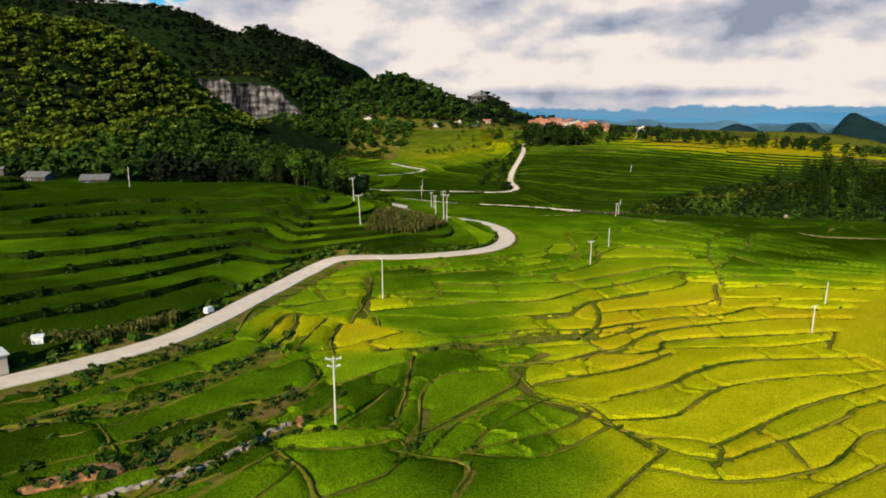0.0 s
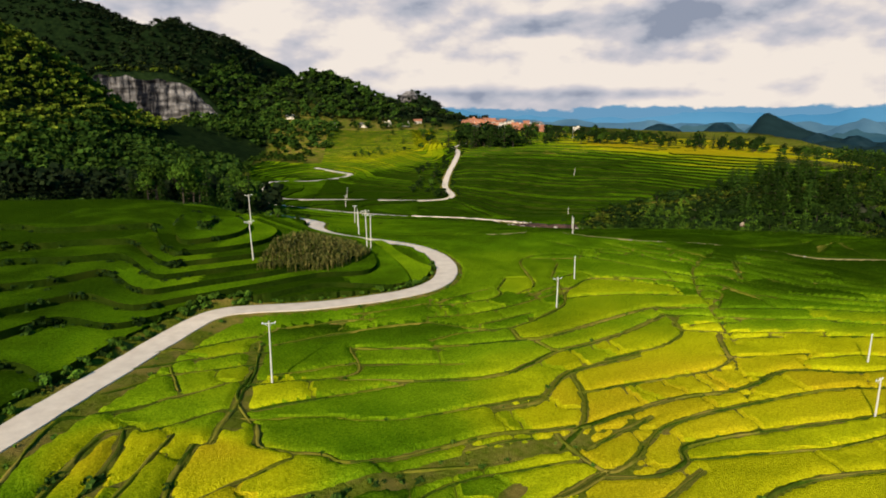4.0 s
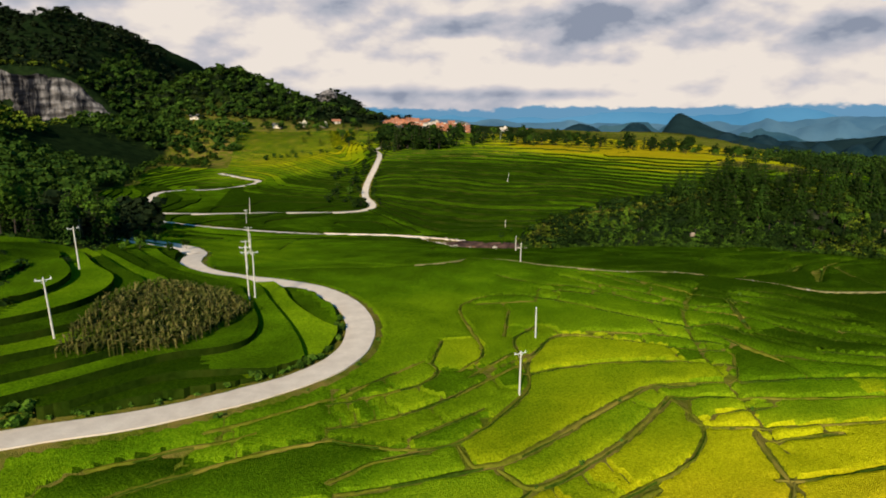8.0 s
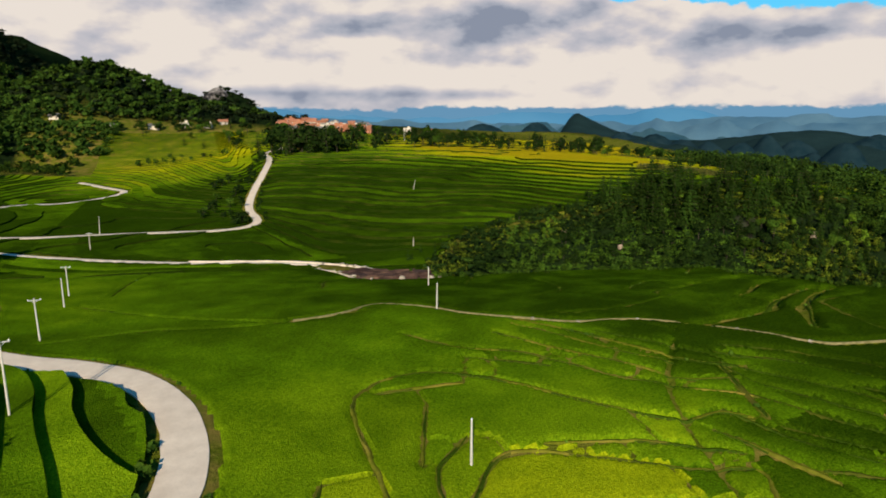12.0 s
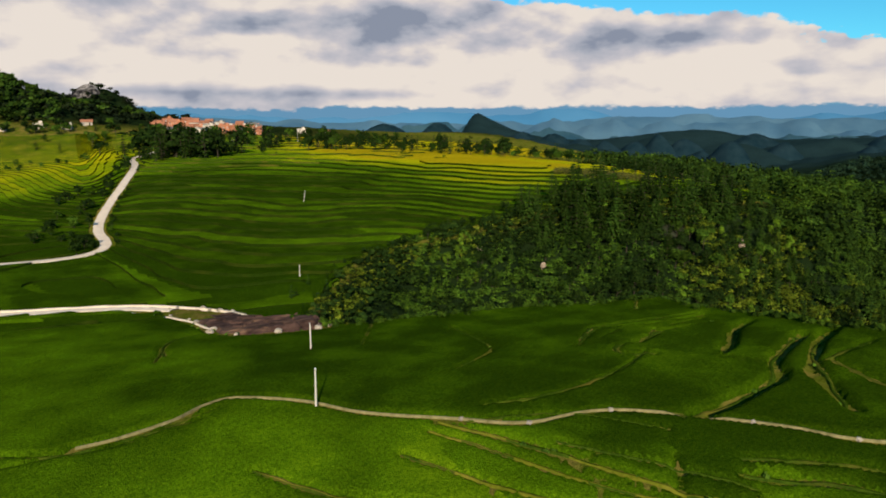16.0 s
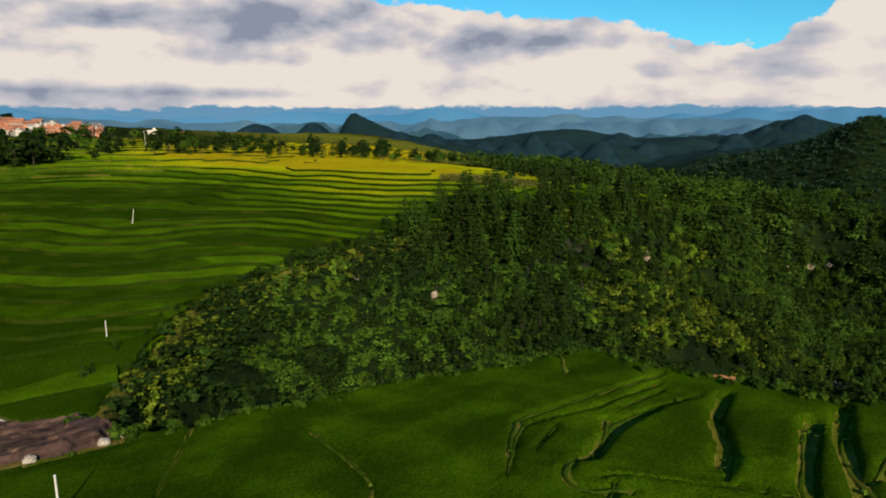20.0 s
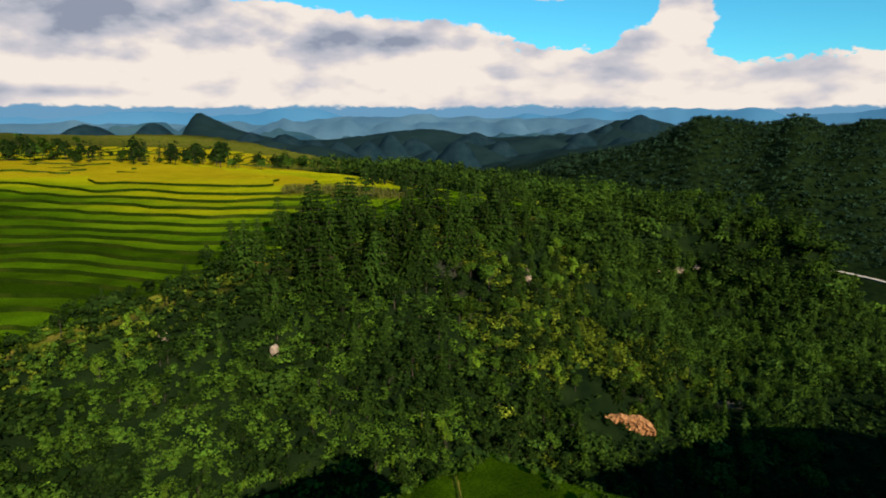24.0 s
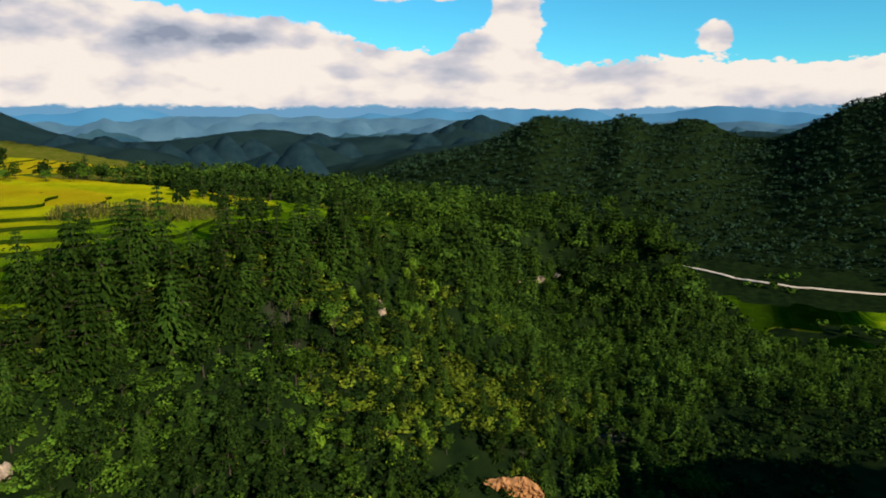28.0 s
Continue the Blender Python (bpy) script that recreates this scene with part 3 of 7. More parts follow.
VALLEY_ROAD = spline([(735, 340), (728, 280), (707, 234), (694, 193), (698, 129), (720, 60)], 8)
FOOTPATH = spline([(36, 232.8), (40, 233), (46, 235), (50, 238), (54, 238.6), (61, 232.8), (66, 225.5), (75, 218), (81, 213), (92, 211.5), (104, 201), (111, 193), (118, 190), (140, 186)], 5)
GULLY = spline([(-14, 78), (-18.5, 72.5), (-22, 67), (-26.5, 61.5), (-33, 56), (-42, 48)], 5)
TRENCHES = [spline(q, 5) for q in ([(141, 218), (132, 215.2), (124.7, 212.3), (120, 208.3), (113, 207), (104.8, 205.8), (100, 205.5)], [(148, 217.4), (139, 214.4), (133, 211.4), (126, 208), (122.6, 203.3), (118, 197.5)],
                                    [(116, 231), (122, 232.9), (127.5, 233.8), (132, 233.6)], [(124, 220), (129.5, 223.2), (135, 226.9), (143, 229.8)])]
# grassy strips left between the plots: half width, then the line
VERGES = [(1.5, spline([(-47.8, 67.7), (-42.6, 72.2), (-37.7, 76.1), (-30.8, 85.1), (-25.9, 93.1)], 5)), (1.7, spline([(-39, 56.5), (-36, 59.1), (-32.7, 62.3), (-28.4, 68.2), (-23, 74.2), (-19, 80.8)], 5)),
          (1.2, spline([(-50, 74.6), (-41.8, 85.2), (-34, 98)], 6)), (0.8, spline([(-27.3, 59.2), (-23.4, 64.5), (-20.6, 69.8)], 5)), (0.8, spline([(-15, 115), (-15.2, 126), (-16.4, 142)], 5)),
          (1.6, spline([(-9.4, 98.7), (1.5, 103.2), (15.5, 109), (27.3, 112.9)], 5)), (0.8, spline([(11.8, 87.4), (11.3, 93.5), (13.2, 98.5), (17, 103)], 5)),
          (0.8, spline([(-1.8, 79.5), (-3.3, 71.6), (-4.1, 67.6)], 5)), (0.7, spline([(12.6, 87.5), (15.8, 82.5), (21.9, 79), (25, 72.7)], 5))]
CREEK = spline([(64, 142), (66, 150), (68, 158), (71, 170), (78, 186), (90, 200)], 5)


def lay(x, y):
    """The built surface at (x, y): height, terrace data and covers."""
    x, y = np.asarray(x, float), np.asarray(y, float)
    z0, gorge = lie(x, y)
    road_d, road_z = np.full(x.shape, 1e9), np.zeros(x.shape)
    box = (x > -140) & (x < 120) & (y > 30) & (y < 760)
    bx, by = x[box], y[box]
    for (pts, half), rz in zip(ROADS, ROAD_Z):
        d, along = away(bx, by, pts)
        near = d - half < road_d[box]
        i = np.minimum(along.astype(int), len(rz) - 2)
        zz = rz[i] + (rz[i + 1] - rz[i]) * (along - i)
        road_d[box] = np.where(near, d - half, road_d[box])
        road_z[box] = np.where(near, zz, road_z[box])
    return z0, gorge, road_d, road_z


def farm_mask(x, y, gorge):
    near = smooth(-175, -150, x) * smooth(315, 300, y) * smooth(42, 49, y + 6 * rough(x, y, 26, 211, 2)) * smooth(212, 200, x + 22 * rough(x, y, 50, 212, 2))
    wood = np.maximum(smooth(-30, -36, x + 0.05 * (y - 235) + 44 * smooth(335, 400, y)) * smooth(226, 236, y + 0.18 * (x + 40) + 5 * rough(x, y, 14, 61)), 0)
    basin = smooth(285, 300, y) * smooth(640, 620, y) * smooth(-94, -86, x + 6 * rough(x, y, 30, 261))
    basin = basin * smooth(345, 330, x)
    upper = smooth(600, 640, y) * smooth(-60, -30, x) * smooth(105, 80, x) * smooth(765, 740, y)
    ridge = smooth(560, 600, y) * smooth(100, 130, x) * smooth(440, 420, x) * smooth(780, 740, y)
    vx, vy = x + 40 * rough(x, y, 70, 301, 2), y + 40 * rough(x, y, 60, 302, 2)
    valley = smooth(530, 540, vx) * smooth(660, 650, vx) * smooth(85, 95, vy) * smooth(255, 245, vy) * smooth(-0.35, -0.2, rough(x, y, 34, 303, 2))
    m = np.maximum(np.maximum(near, basin), np.maximum(upper, ridge))
    box = (x > -35) & (x < 95) & (y > 268) & (y < 366)
    bx, by = x[box], y[box]
    bare = np.where(inside(bx, by, ROCK_EDGE), 1.0, smooth(2.2, 1.0, away(bx, by, ROCK_EDGE + ROCK_EDGE[:1])[0]))
    bare = np.maximum(bare, smooth(1.6, 0.8, np.minimum(away(bx, by, CANAL_WALL)[0], away(bx, by, CANAL_KERB)[0])))
    m[box] = m[box] * (1 - bare)
    return np.maximum(m * (1 - wood) * (1 - smooth(0.02, 0.3, gorge)), valley), wood


def step_height(x, y):
    """Rise from one terrace to the next."""
    s = 0.62 + 0.0 * x
    s = s + 0.75 * smooth(150, 215, y) * smooth(330, 300, y) * smooth(-5, 15, x)
    s = s + (0.5 + 0.25 * smooth(-36, -48, x)) * smooth(20, -10, x) * smooth(320, 300, y) + 0.5 * smooth(300, 360, y) * smooth(40, 70, x)
    return s - 0.22 * smooth(120, 330, x) * smooth(300, 480, y)


# ---- bunds between the paddies: width, then the line ----
BUNDS = []


def bund(width, *pts):
    line = spline(list(pts), 4) if len(pts) > 2 else list(pts)
    for end, back in ((0, 1), (-1, -2)):
        dx, dy = line[end][0] - line[back][0], line[end][1] - line[back][1]
        k = 1.6 / max(math.hypot(dx, dy), 0.1)
        far = (line[end][0] + dx * k, line[end][1] + dy * k)
        line = [far] + line if end == 0 else line + [far]
    BUNDS.append((width, line))


bund(0.7, (26.0, 71.4), (17.0, 61.0))
bund(0.7, (22.5, 78.7), (11.5, 69.2), (3.6, 68.7))
bund(0.7, (4.4, 70.1), (15.5, 76.7), (19.4, 81.3), (19.5, 83.4), (13.9, 84.9))
bund(0.7, (3.7, 70.7), (6.1, 75.3), (13.9, 84.9))
bund(0.7, (22.5, 78.7), (26.3, 76.5), (33.9, 74.2), (32.8, 70.7))
bund(0.7, (22.5, 78.7), (28.1, 71.6), (32.7, 70.4))
bund(0.7, (33.9, 74.2), (50.7, 85.7), (67.8, 93.6))
bund(0.7, (32.5, 70.0), (52.9, 81.3), (58.7, 85.8), (63.8, 87.6))
bund(0.7, (43.0, 74.7), (42.4, 69.2))
bund(0.7, (24.7, 67.5), (32.3, 65.7), (44.4, 69.3), (54.1, 77.3), (57.9, 78.9))
bund(0.7, (38.6, 62.4), (52.1, 70.1))
bund(0.7, (23.9, 81.0), (32.1, 82.8), (44.4, 93.2), (71.4, 99.1))
bund(0.7, (11.6, 92.5), (14.3, 87.8), (20.1, 84.6), (22.5, 78.7))
bund(1.5, (19.1, 120.9), (24.5, 123.1), (31.2, 131.8), (43.5, 137.4))
bund(0.7, (32.1, 125.8), (53.8, 132.0), (60.2, 136.6))
bund(1.5, (28.0, 115.5), (43.2, 123.0), (55.2, 125.8), (66.3, 131.8), (76.8, 129.9), (83.7, 130.1))
bund(1.5, (24.8, 112.4), (27.3, 106.1), (31.3, 107.4), (41.3, 117.0), (66.3, 124.4), (78.9, 124.2))
bund(1.5, (28.2, 104.9), (33.1, 104.8), (37.8, 107.3), (42.3, 112.2), (72.6, 117.2))
bund(0.7, (40.2, 108.0), (57.7, 109.4), (69.4, 112.4))
bund(0.7, (26.9, 104.9), (21.7, 101.2), (14.8, 98.9), (9.5, 95.6))
bund(1.5, (31.5, 129.7), (30.8, 123.0), (28.3, 116.2), (24.6, 111.7))
bund(0.7, (13.3, 159.9), (20.8, 162.1), (25.9, 164.9), (27.8, 168.5), (27.5, 170.6), (30.4, 178.5))
bund(0.7, (13.0, 154.1), (19.8, 155.7), (27.8, 159.6), (40.8, 169.2))
bund(0.7, (12.8, 151.4), (20.0, 148.4), (27.5, 150.1), (38.0, 160.0), (41.6, 169.1), (44.5, 173.2), (52.0, 179.7), (67.7, 171.2), (75.2, 168.8), (73.4, 165.0))
bund(0.7, (41.0, 166.1), (46.8, 167.5), (55.9, 167.6), (71.1, 164.5), (72.0, 162.4), (68.4, 159.4), (60.4, 159.6))
bund(1.5, (60.3, 159.3), (53.8, 158.6), (32.9, 145.8), (27.9, 144.4), (26.4, 144.6), (26.0, 146.8))
bund(0.7, (12.3, 144.5), (16.1, 146.8), (21.1, 147.6))
bund(0.7, (13.2, 142.0), (25.9, 143.7))
bund(0.7, (40.8, 169.2), (42.6, 178.4), (47.2, 183.2))
bund(0.7, (41.9, 181.2), (46.2, 192.3))
bund(0.7, (31.5, 168.1), (36.2, 174.2), (37.5, 193.8), (40.8, 200.2), (49.5, 202.3), (59.0, 196.4), (65.9, 186.8), (73.0, 179.8), (79.7, 179.8), (81.8, 178.1))
bund(1.5, (29.7, 142.1), (31.4, 139.9), (35.7, 141.2), (45.0, 146.6), (56.5, 155.9))
bund(0.7, (39.9, 136.9), (48.6, 140.6), (54.0, 144.5), (57.5, 149.2), (57.6, 155.0))
bund(0.7, (59.2, 154.8), (57.9, 149.2), (81.4, 145.8))
bund(0.7, (59.3, 156.4), (87.1, 151.4))
bund(1.5, (62.6, 145.3), (59.7, 137.1))
bund(0.7, (59.7, 137.1), (72.8, 137.5))
bund(1.5, (73.2, 217.3), (86.1, 194.1), (92.3, 190.0))
bund(0.7, (90.9, 188.7), (91.3, 183.5), (97.7, 172.5))
bund(0.7, (66.2, 212.6), (72.3, 201.4), (77.5, 195.3), (81.3, 188.6), (87.6, 186.4))
bund(0.7, (52.1, 217.0), (57.1, 210.0), (64.9, 204.5), (70.3, 198.2), (74.4, 191.2), (86.2, 182.2))
bund(1.5, (94.5, 193.3), (100.9, 188.3), (107.7, 179.5))
bund(0.7, (92.3, 190.0), (101.6, 175.3))
bund(0.7, (81.4, 178.4), (84.1, 170.4), (88.0, 165.8))
bund(1.5, (77.1, 175.1), (80.6, 165.7))
bund(1.5, (89.8, 189.1), (85.0, 177.8))
bund(0.7, (87.5, 181.7), (94.1, 170.1))
bund(0.7, (3.4, 274.6), (6.7, 297.4), (13.3, 317.2))
bund(0.7, (47.1, 265.9), (51.3, 282.1), (59.4, 286.8))
bund(0.7, (-2.4, 233.0), (11.9, 236.2), (28.4, 231.5), (47.1, 233.0))
bund(0.7, (0.4, 260.8), (20.0, 241.3), (37.2, 230.8), (49.6, 235.4))
bund(0.7, (-13.5, 300.0), (-5.7, 328.4))
bund(1.5, (48.7, 270.2), (49.2, 276.0), (51.8, 282.6), (55.7, 285.5))
bund(0.7, (85.4, 235.1), (93.5, 240.1), (96.4, 245.8), (98.7, 260.7))
bund(0.7, (81.1, 219.9), (87.1, 218.9), (94.9, 219.2), (104.3, 221.5), (110.8, 224.4))
bund(1.5, (110.8, 224.4), (109.7, 228.0), (112.9, 231.4), (119.9, 232.1), (125.2, 235.5))
bund(0.7, (122.1, 218.7), (127.4, 220.9), (136.4, 227.4))
bund(1.5, (99.7, 206.1), (108.6, 206.4), (118.7, 208.4), (125.0, 212.8), (137.5, 217.6))
bund(1.5, (143.8, 215.4), (132.2, 211.3), (119.5, 199.3))
bund(0.7, (132.6, 208.8), (145.3, 209.8))
bund(0.7, (113.8, 226.0), (122.7, 212.5))
bund(0.7, (108.1, 235.6), (118.2, 242.5), (128.3, 240.2), (142.0, 239.7))
bund(1.5, (202.8, 312.8), (141.0, 255.0))
bund(0.7, (79.1, 258.2), (104.1, 305.5))
bund(1.5, (112.0, 239.0), (117.2, 243.1), (121.9, 244.8), (145.9, 242.2))
bund(1.5, (117.9, 231.9), (127.5, 234.9), (139.3, 232.4))
bund(1.5, (-29.6, 176.0), (-25.2, 183.6), (-22.1, 194.5), (-21.7, 203.2))
bund(1.5, (-28.8, 173.7), (-23.2, 176.8), (-20.6, 182.6), (-21.4, 200.2))
bund(1.5, (-27.4, 169.7), (-21.7, 171.6), (-16.0, 175.9), (-14.4, 185.2), (-17.0, 202.0))
bund(0.7, (-24.3, 160.9), (-8.1, 170.8), (-3.0, 176.2))
bund(1.5, (-23.7, 159.1), (-16.2, 163.0), (-9.1, 168.5), (2.0, 182.1), (5.0, 195.7), (4.0, 199.4))
bund(0.7, (-22.9, 156.9), (-15.6, 160.5), (-2.5, 170.9))
bund(1.5, (-17.9, 158.5), (2.8, 167.3), (11.1, 175.1), (15.7, 196.5))
bund(1.5, (-49.5, 67.5), (-42.5, 71.9), (-35.5, 79.3), (-27.1, 94.7))
bund(0.7, (-42.3, 65.9), (-39.0, 68.9), (-25.2, 90.5), (-24.4, 94.0))
bund(1.5, (-43.3, 58.0), (-36.6, 63.0), (-36.0, 65.4), (-27.0, 75.5), (-19.5, 79.8), (-17.5, 86.7), (-18.4, 89.7))
bund(0.7, (-39.0, 68.9), (-35.7, 64.9))
bund(0.7, (-24.6, 56.6), (-17.9, 66.9))
bund(0.7, (-18.3, 57.3), (-16.3, 62.5))
bund(1.5, (-17.6, 65.8), (-14.5, 62.8), (-12.4, 57.8))
bund(0.7, (-33.7, 100.6), (-34.2, 113.6), (-30.4, 116.8))
bund(1.5, (-29.2, 99.1), (-28.4, 110.7), (-26.9, 112.9))
bund(1.5, (-26.1, 97.3), (-25.3, 105.6), (-26.1, 111.5))
bund(0.7, (-23.3, 96.7), (-21.1, 111.5))
bund(1.5, (-17.4, 98.0), (-18.6, 103.1), (-18.2, 109.1))
bund(0.7, (-25.1, 93.2), (-16.6, 99.0), (-8.2, 107.2))
bund(1.5, (-16.2, 71.0), (-9.1, 72.8), (-5.9, 74.8), (-4.7, 96.0))
bund(0.7, (-11.9, 73.1), (-7.3, 83.8))
bund(0.7, (-16.1, 67.2), (-9.2, 68.1), (-5.5, 69.9), (-4.1, 67.6), (-6.2, 62.7), (-9.9, 59.7))
bund(1.5, (-3.0, 72.4), (9.3, 87.0), (11.6, 92.5))
bund(0.7, (-3.0, 72.4), (-2.7, 84.7), (0.5, 91.4), (10.0, 93.3))
bund(0.7, (-2.2, 67.9), (5.0, 80.7), (14.0, 85.9))
bund(1.5, (0.9, 59.4), (2.9, 66.2), (-4.1, 67.6))
bund(0.7, (-13.6, 118.1), (-4.4, 118.9), (4.6, 117.6), (24.7, 124.0))
bund(1.5, (-12.0, 114.8), (-10.6, 110.3), (-3.8, 109.3), (0.2, 107.5), (17.7, 113.8), (25.7, 115.5))
bund(0.7, (-14.0, 127.9), (-1.0, 132.0), (-1.6, 140.1))
bund(1.5, (-0.9, 129.8), (11.9, 129.3), (21.0, 130.8), (30.1, 138.4))
bund(0.7, (2.7, 99.6), (5.1, 99.1), (8.5, 102.7), (16.2, 106.0), (23.5, 107.5))
bund(0.7, (5.7, 99.1), (6.8, 97.0), (12.1, 97.2), (17.3, 98.9), (26.2, 104.9))
bund(0.7, (-13.6, 118.1), (-16.0, 123.5), (-15.6, 130.0))
bund(0.7, (-29.1, 136.4), (-18.3, 143.8))
bund(0.7, (-29.9, 130.4), (-23.0, 135.7), (-15.8, 139.4))
bund(0.7, (-31.2, 122.8), (-25.6, 129.3), (-15.9, 134.6))
bund(0.7, (-28.8, 117.7), (-17.2, 127.6))
bund(0.7, (-24.1, 125.3), (-26.2, 130.3))
bund(1.5, (-16.1, 141.7), (-15.2, 130.0), (-16.5, 112.8))
bund(0.8, (43.3, 198.3), (51.8, 197.9))
bund(0.8, (32.7, 166.0), (39.0, 171.3))
bund(0.8, (22.1, 151.2), (29.6, 155.2))
bund(1.8, (6.6, 106.2), (11.7, 106.7))
bund(1.4, (15.5, 91.6), (23.0, 95.4), (31.0, 99.4), (37.7, 104.6))
bund(1.4, (28.4, 111.7), (37.2, 117.5))
bund(0.8, (72.4, 114.9), (68.6, 109.8))
bund(1.2, (26.5, 88.6), (33.4, 92.1), (39.3, 97.3), (46.3, 101.6), (53.5, 103.5), (61.1, 104.2), (69.4, 104.9))
bund(0.8, (74.5, 135.7), (81.6, 136.1), (89.0, 134.0))
bund(1.2, (65.5, 144.9), (72.6, 144.9))
bund(1.2, (82.6, 143.8), (89.5, 142.6), (96.5, 141.4))
bund(0.8, (62.9, 151.7), (69.3, 152.3))
bund(0.8, (89.3, 150.1), (100.1, 146.4))
bund(0.8, (71.8, 159.0), (80.0, 158.2), (88.2, 156.9), (96.3, 154.5), (104.3, 152.1))
bund(0.8, (103.1, 173.2), (108.5, 169.9), (114.4, 165.8))
bund(0.8, (96.3, 168.5), (102.5, 164.4), (109.8, 159.5))
bund(0.8, (90.7, 165.2), (99.0, 160.8), (108.3, 157.6))
bund(0.8, (82.8, 165.3), (90.2, 161.3), (97.7, 157.9), (106.1, 154.6))
bund(0.8, (57.9, 204.8), (66.0, 199.5))
bund(0.8, (57.2, 179.4), (66.6, 176.9), (74.5, 172.3))
bund(0.8, (85.6, 173.1), (90.3, 167.5))
bund(0.8, (100.3, 171.1), (107.1, 166.7))
bund(0.8, (103.0, 177.7), (110.9, 170.9))
bund(0.8, (81.8, 206.7), (86.7, 200.0), (91.5, 193.4))
bund(0.8, (96.8, 195.4), (103.6, 190.9), (111.1, 184.7), (115.7, 176.2))
bund(0.8, (71.1, 215.8), (74.7, 208.3), (78.3, 200.8), (83.4, 194.2))
bund(1.6, (131.3, 206.3), (129.0, 199.5), (127.6, 190.6))
bund(0.8, (76.5, 216.8), (85.9, 213.7), (92.8, 205.7))
bund(0.6, (114.2, 237.0), (119.9, 239.3))
bund(0.6, (133.7, 237.6), (139.8, 237.5))
bund(1.0, (-52.9, 72.6), (-47.6, 77.8), (-42.2, 84.1), (-38.3, 90.0), (-33.9, 96.8))
bund(1.0, (-47.3, 71.2), (-41.3, 78.0), (-34.5, 84.7))
bund(1.0, (-24.3, 88.5), (-20.7, 92.5))
bund(1.0, (-31.1, 57.8), (-26.2, 66.2), (-20.6, 74.0))
bund(1.0, (-28.4, 56.7), (-24.2, 60.4))
bund(0.7, (-23.1, 114.2), (-18.1, 118.2))
bund(0.8, (-15.1, 84.2), (-7.1, 92.8))
bund(0.8, (-17.0, 74.6), (-13.8, 80.8))
bund(0.8, (-12.4, 121.2), (-4.7, 124.4), (4.5, 127.6))
bund(0.8, (13.6, 110.5), (19.6, 112.5))
bund(0.8, (0.5, 141.2), (11.6, 140.6))
bund(0.7, (-11.1, 131.5), (-3.4, 134.3))
bund(0.7, (0.6, 135.3), (6.8, 135.0), (14.0, 134.7))
bund(0.7, (-12.1, 143.7), (-5.3, 146.9), (2.5, 149.8), (10.7, 151.6))
bund(0.7, (-0.6, 154.8), (10.9, 160.3))
bund(0.7, (14.6, 162.3), (19.5, 166.2), (25.2, 170.7))
bund(0.7, (-11.2, 149.4), (-5.0, 151.2), (2.2, 153.3))

# ---- helpers for meshes ----
def mesh_from(name, co, faces, mats=(), smooth_faces=False, attrs=None, slot=None):
    """A mesh from arrays: co (n, 3), faces (m, 3 or 4)."""
    co, faces = np.asarray(co, np.float32), np.asarray(faces, np.int32)
    me = bpy.data.meshes.new(name)
    k = faces.shape[1]
    me.vertices.add(len(co))
    me.vertices.foreach_set("co", co.ravel())
    me.loops.add(faces.size)
    me.loops.foreach_set("vertex_index", faces.ravel())
    me.polygons.add(len(faces))
    me.polygons.foreach_set("loop_start", np.arange(0, faces.size, k, dtype=np.int32))
    me.update(calc_edges=True)
    me.polygons.foreach_set("use_smooth", np.full(len(faces), smooth_faces))
    for m in mats:
        me.materials.append(m)
    if slot is not None:
        me.polygons.foreach_set("material_index", np.asarray(slot, np.int32))
    for key, val in (attrs or {}).items():
        me.attributes.new(key, "FLOAT", "POINT").data.foreach_set("value", np.asarray(val, np.float32))
    me.validate()
    return me


def part(name, data, mat, parent=None, label=""):
    """Links a mesh (or a bmesh) as one object under its thing."""
    if isinstance(data, bmesh.types.BMesh):
        me = bpy.data.meshes.new(name)
        data.to_mesh(me)
        data.free()
        data = me
    if mat is not None and not data.materials:
        data.materials.append(mat)
    ob = new(name, data)
    if parent is not None:
        ob.parent = parent
    if label:
        tagged(ob, label)
    return ob


def box_bm(sx, sy, sz, x=0.0, y=0.0, z=0.0, bevel=0.0, bm=None):
    bm = bm or bmesh.new()
    got = bmesh.ops.create_cube(bm, size=1, matrix=Matrix.Translation((x, y, z)) @ Matrix.Diagonal((sx, sy, sz, 1)))
    if bevel:
        edges = list({e for v in got["verts"] for e in v.link_edges})
        bmesh.ops.bevel(bm, geom=edges, offset=bevel, segments=1, affect="EDGES")
    return bm


def tube_bm(r0, r1, p0, p1, n=8, bm=None):
    bm = bm or bmesh.new()
    p0, p1 = Vector(p0), Vector(p1)
    q = (p1 - p0).to_track_quat("Z", "Y").to_matrix().to_4x4()
    bmesh.ops.create_cone(bm, cap_ends=True, segments=n, radius1=r0, radius2=r1, depth=(p1 - p0).length, matrix=Matrix.Translation((p0 + p1) / 2) @ q)
    return bm


# ---- ground ----
def west_edge(y):
    """Where the near fields meet the terraces on the western slope."""
    return np.where(y > 125, -37 + 4.5 * np.sin(y * 0.11) + 2 * np.sin(y * 0.31), np.interp(y, (30, 63, 78, 97, 119, 125), (-104, -72, -57, -42.6, -36, -34.5)))


def east_edge(y):
    return np.where(y < 178, 158 + 6 * np.sin(y * 0.13), 215)


BEND = [(-44, 140), (-31, 141)] + [q for q in MAIN_ROAD if 142 < q[1] < 258] + [(-44, 258)]


def graded(stops):
    """Positions along an axis: from stop to stop with the step given for each stretch; a negative step grows outwards."""
    out = [stops[0][0]]
    for (a, step), (b, _) in zip(stops[:-1], stops[1:]):
        n = max(1, round((b - a) / step))
        out += list(np.linspace(a, b, n + 1)[1:])
    return np.array(out)


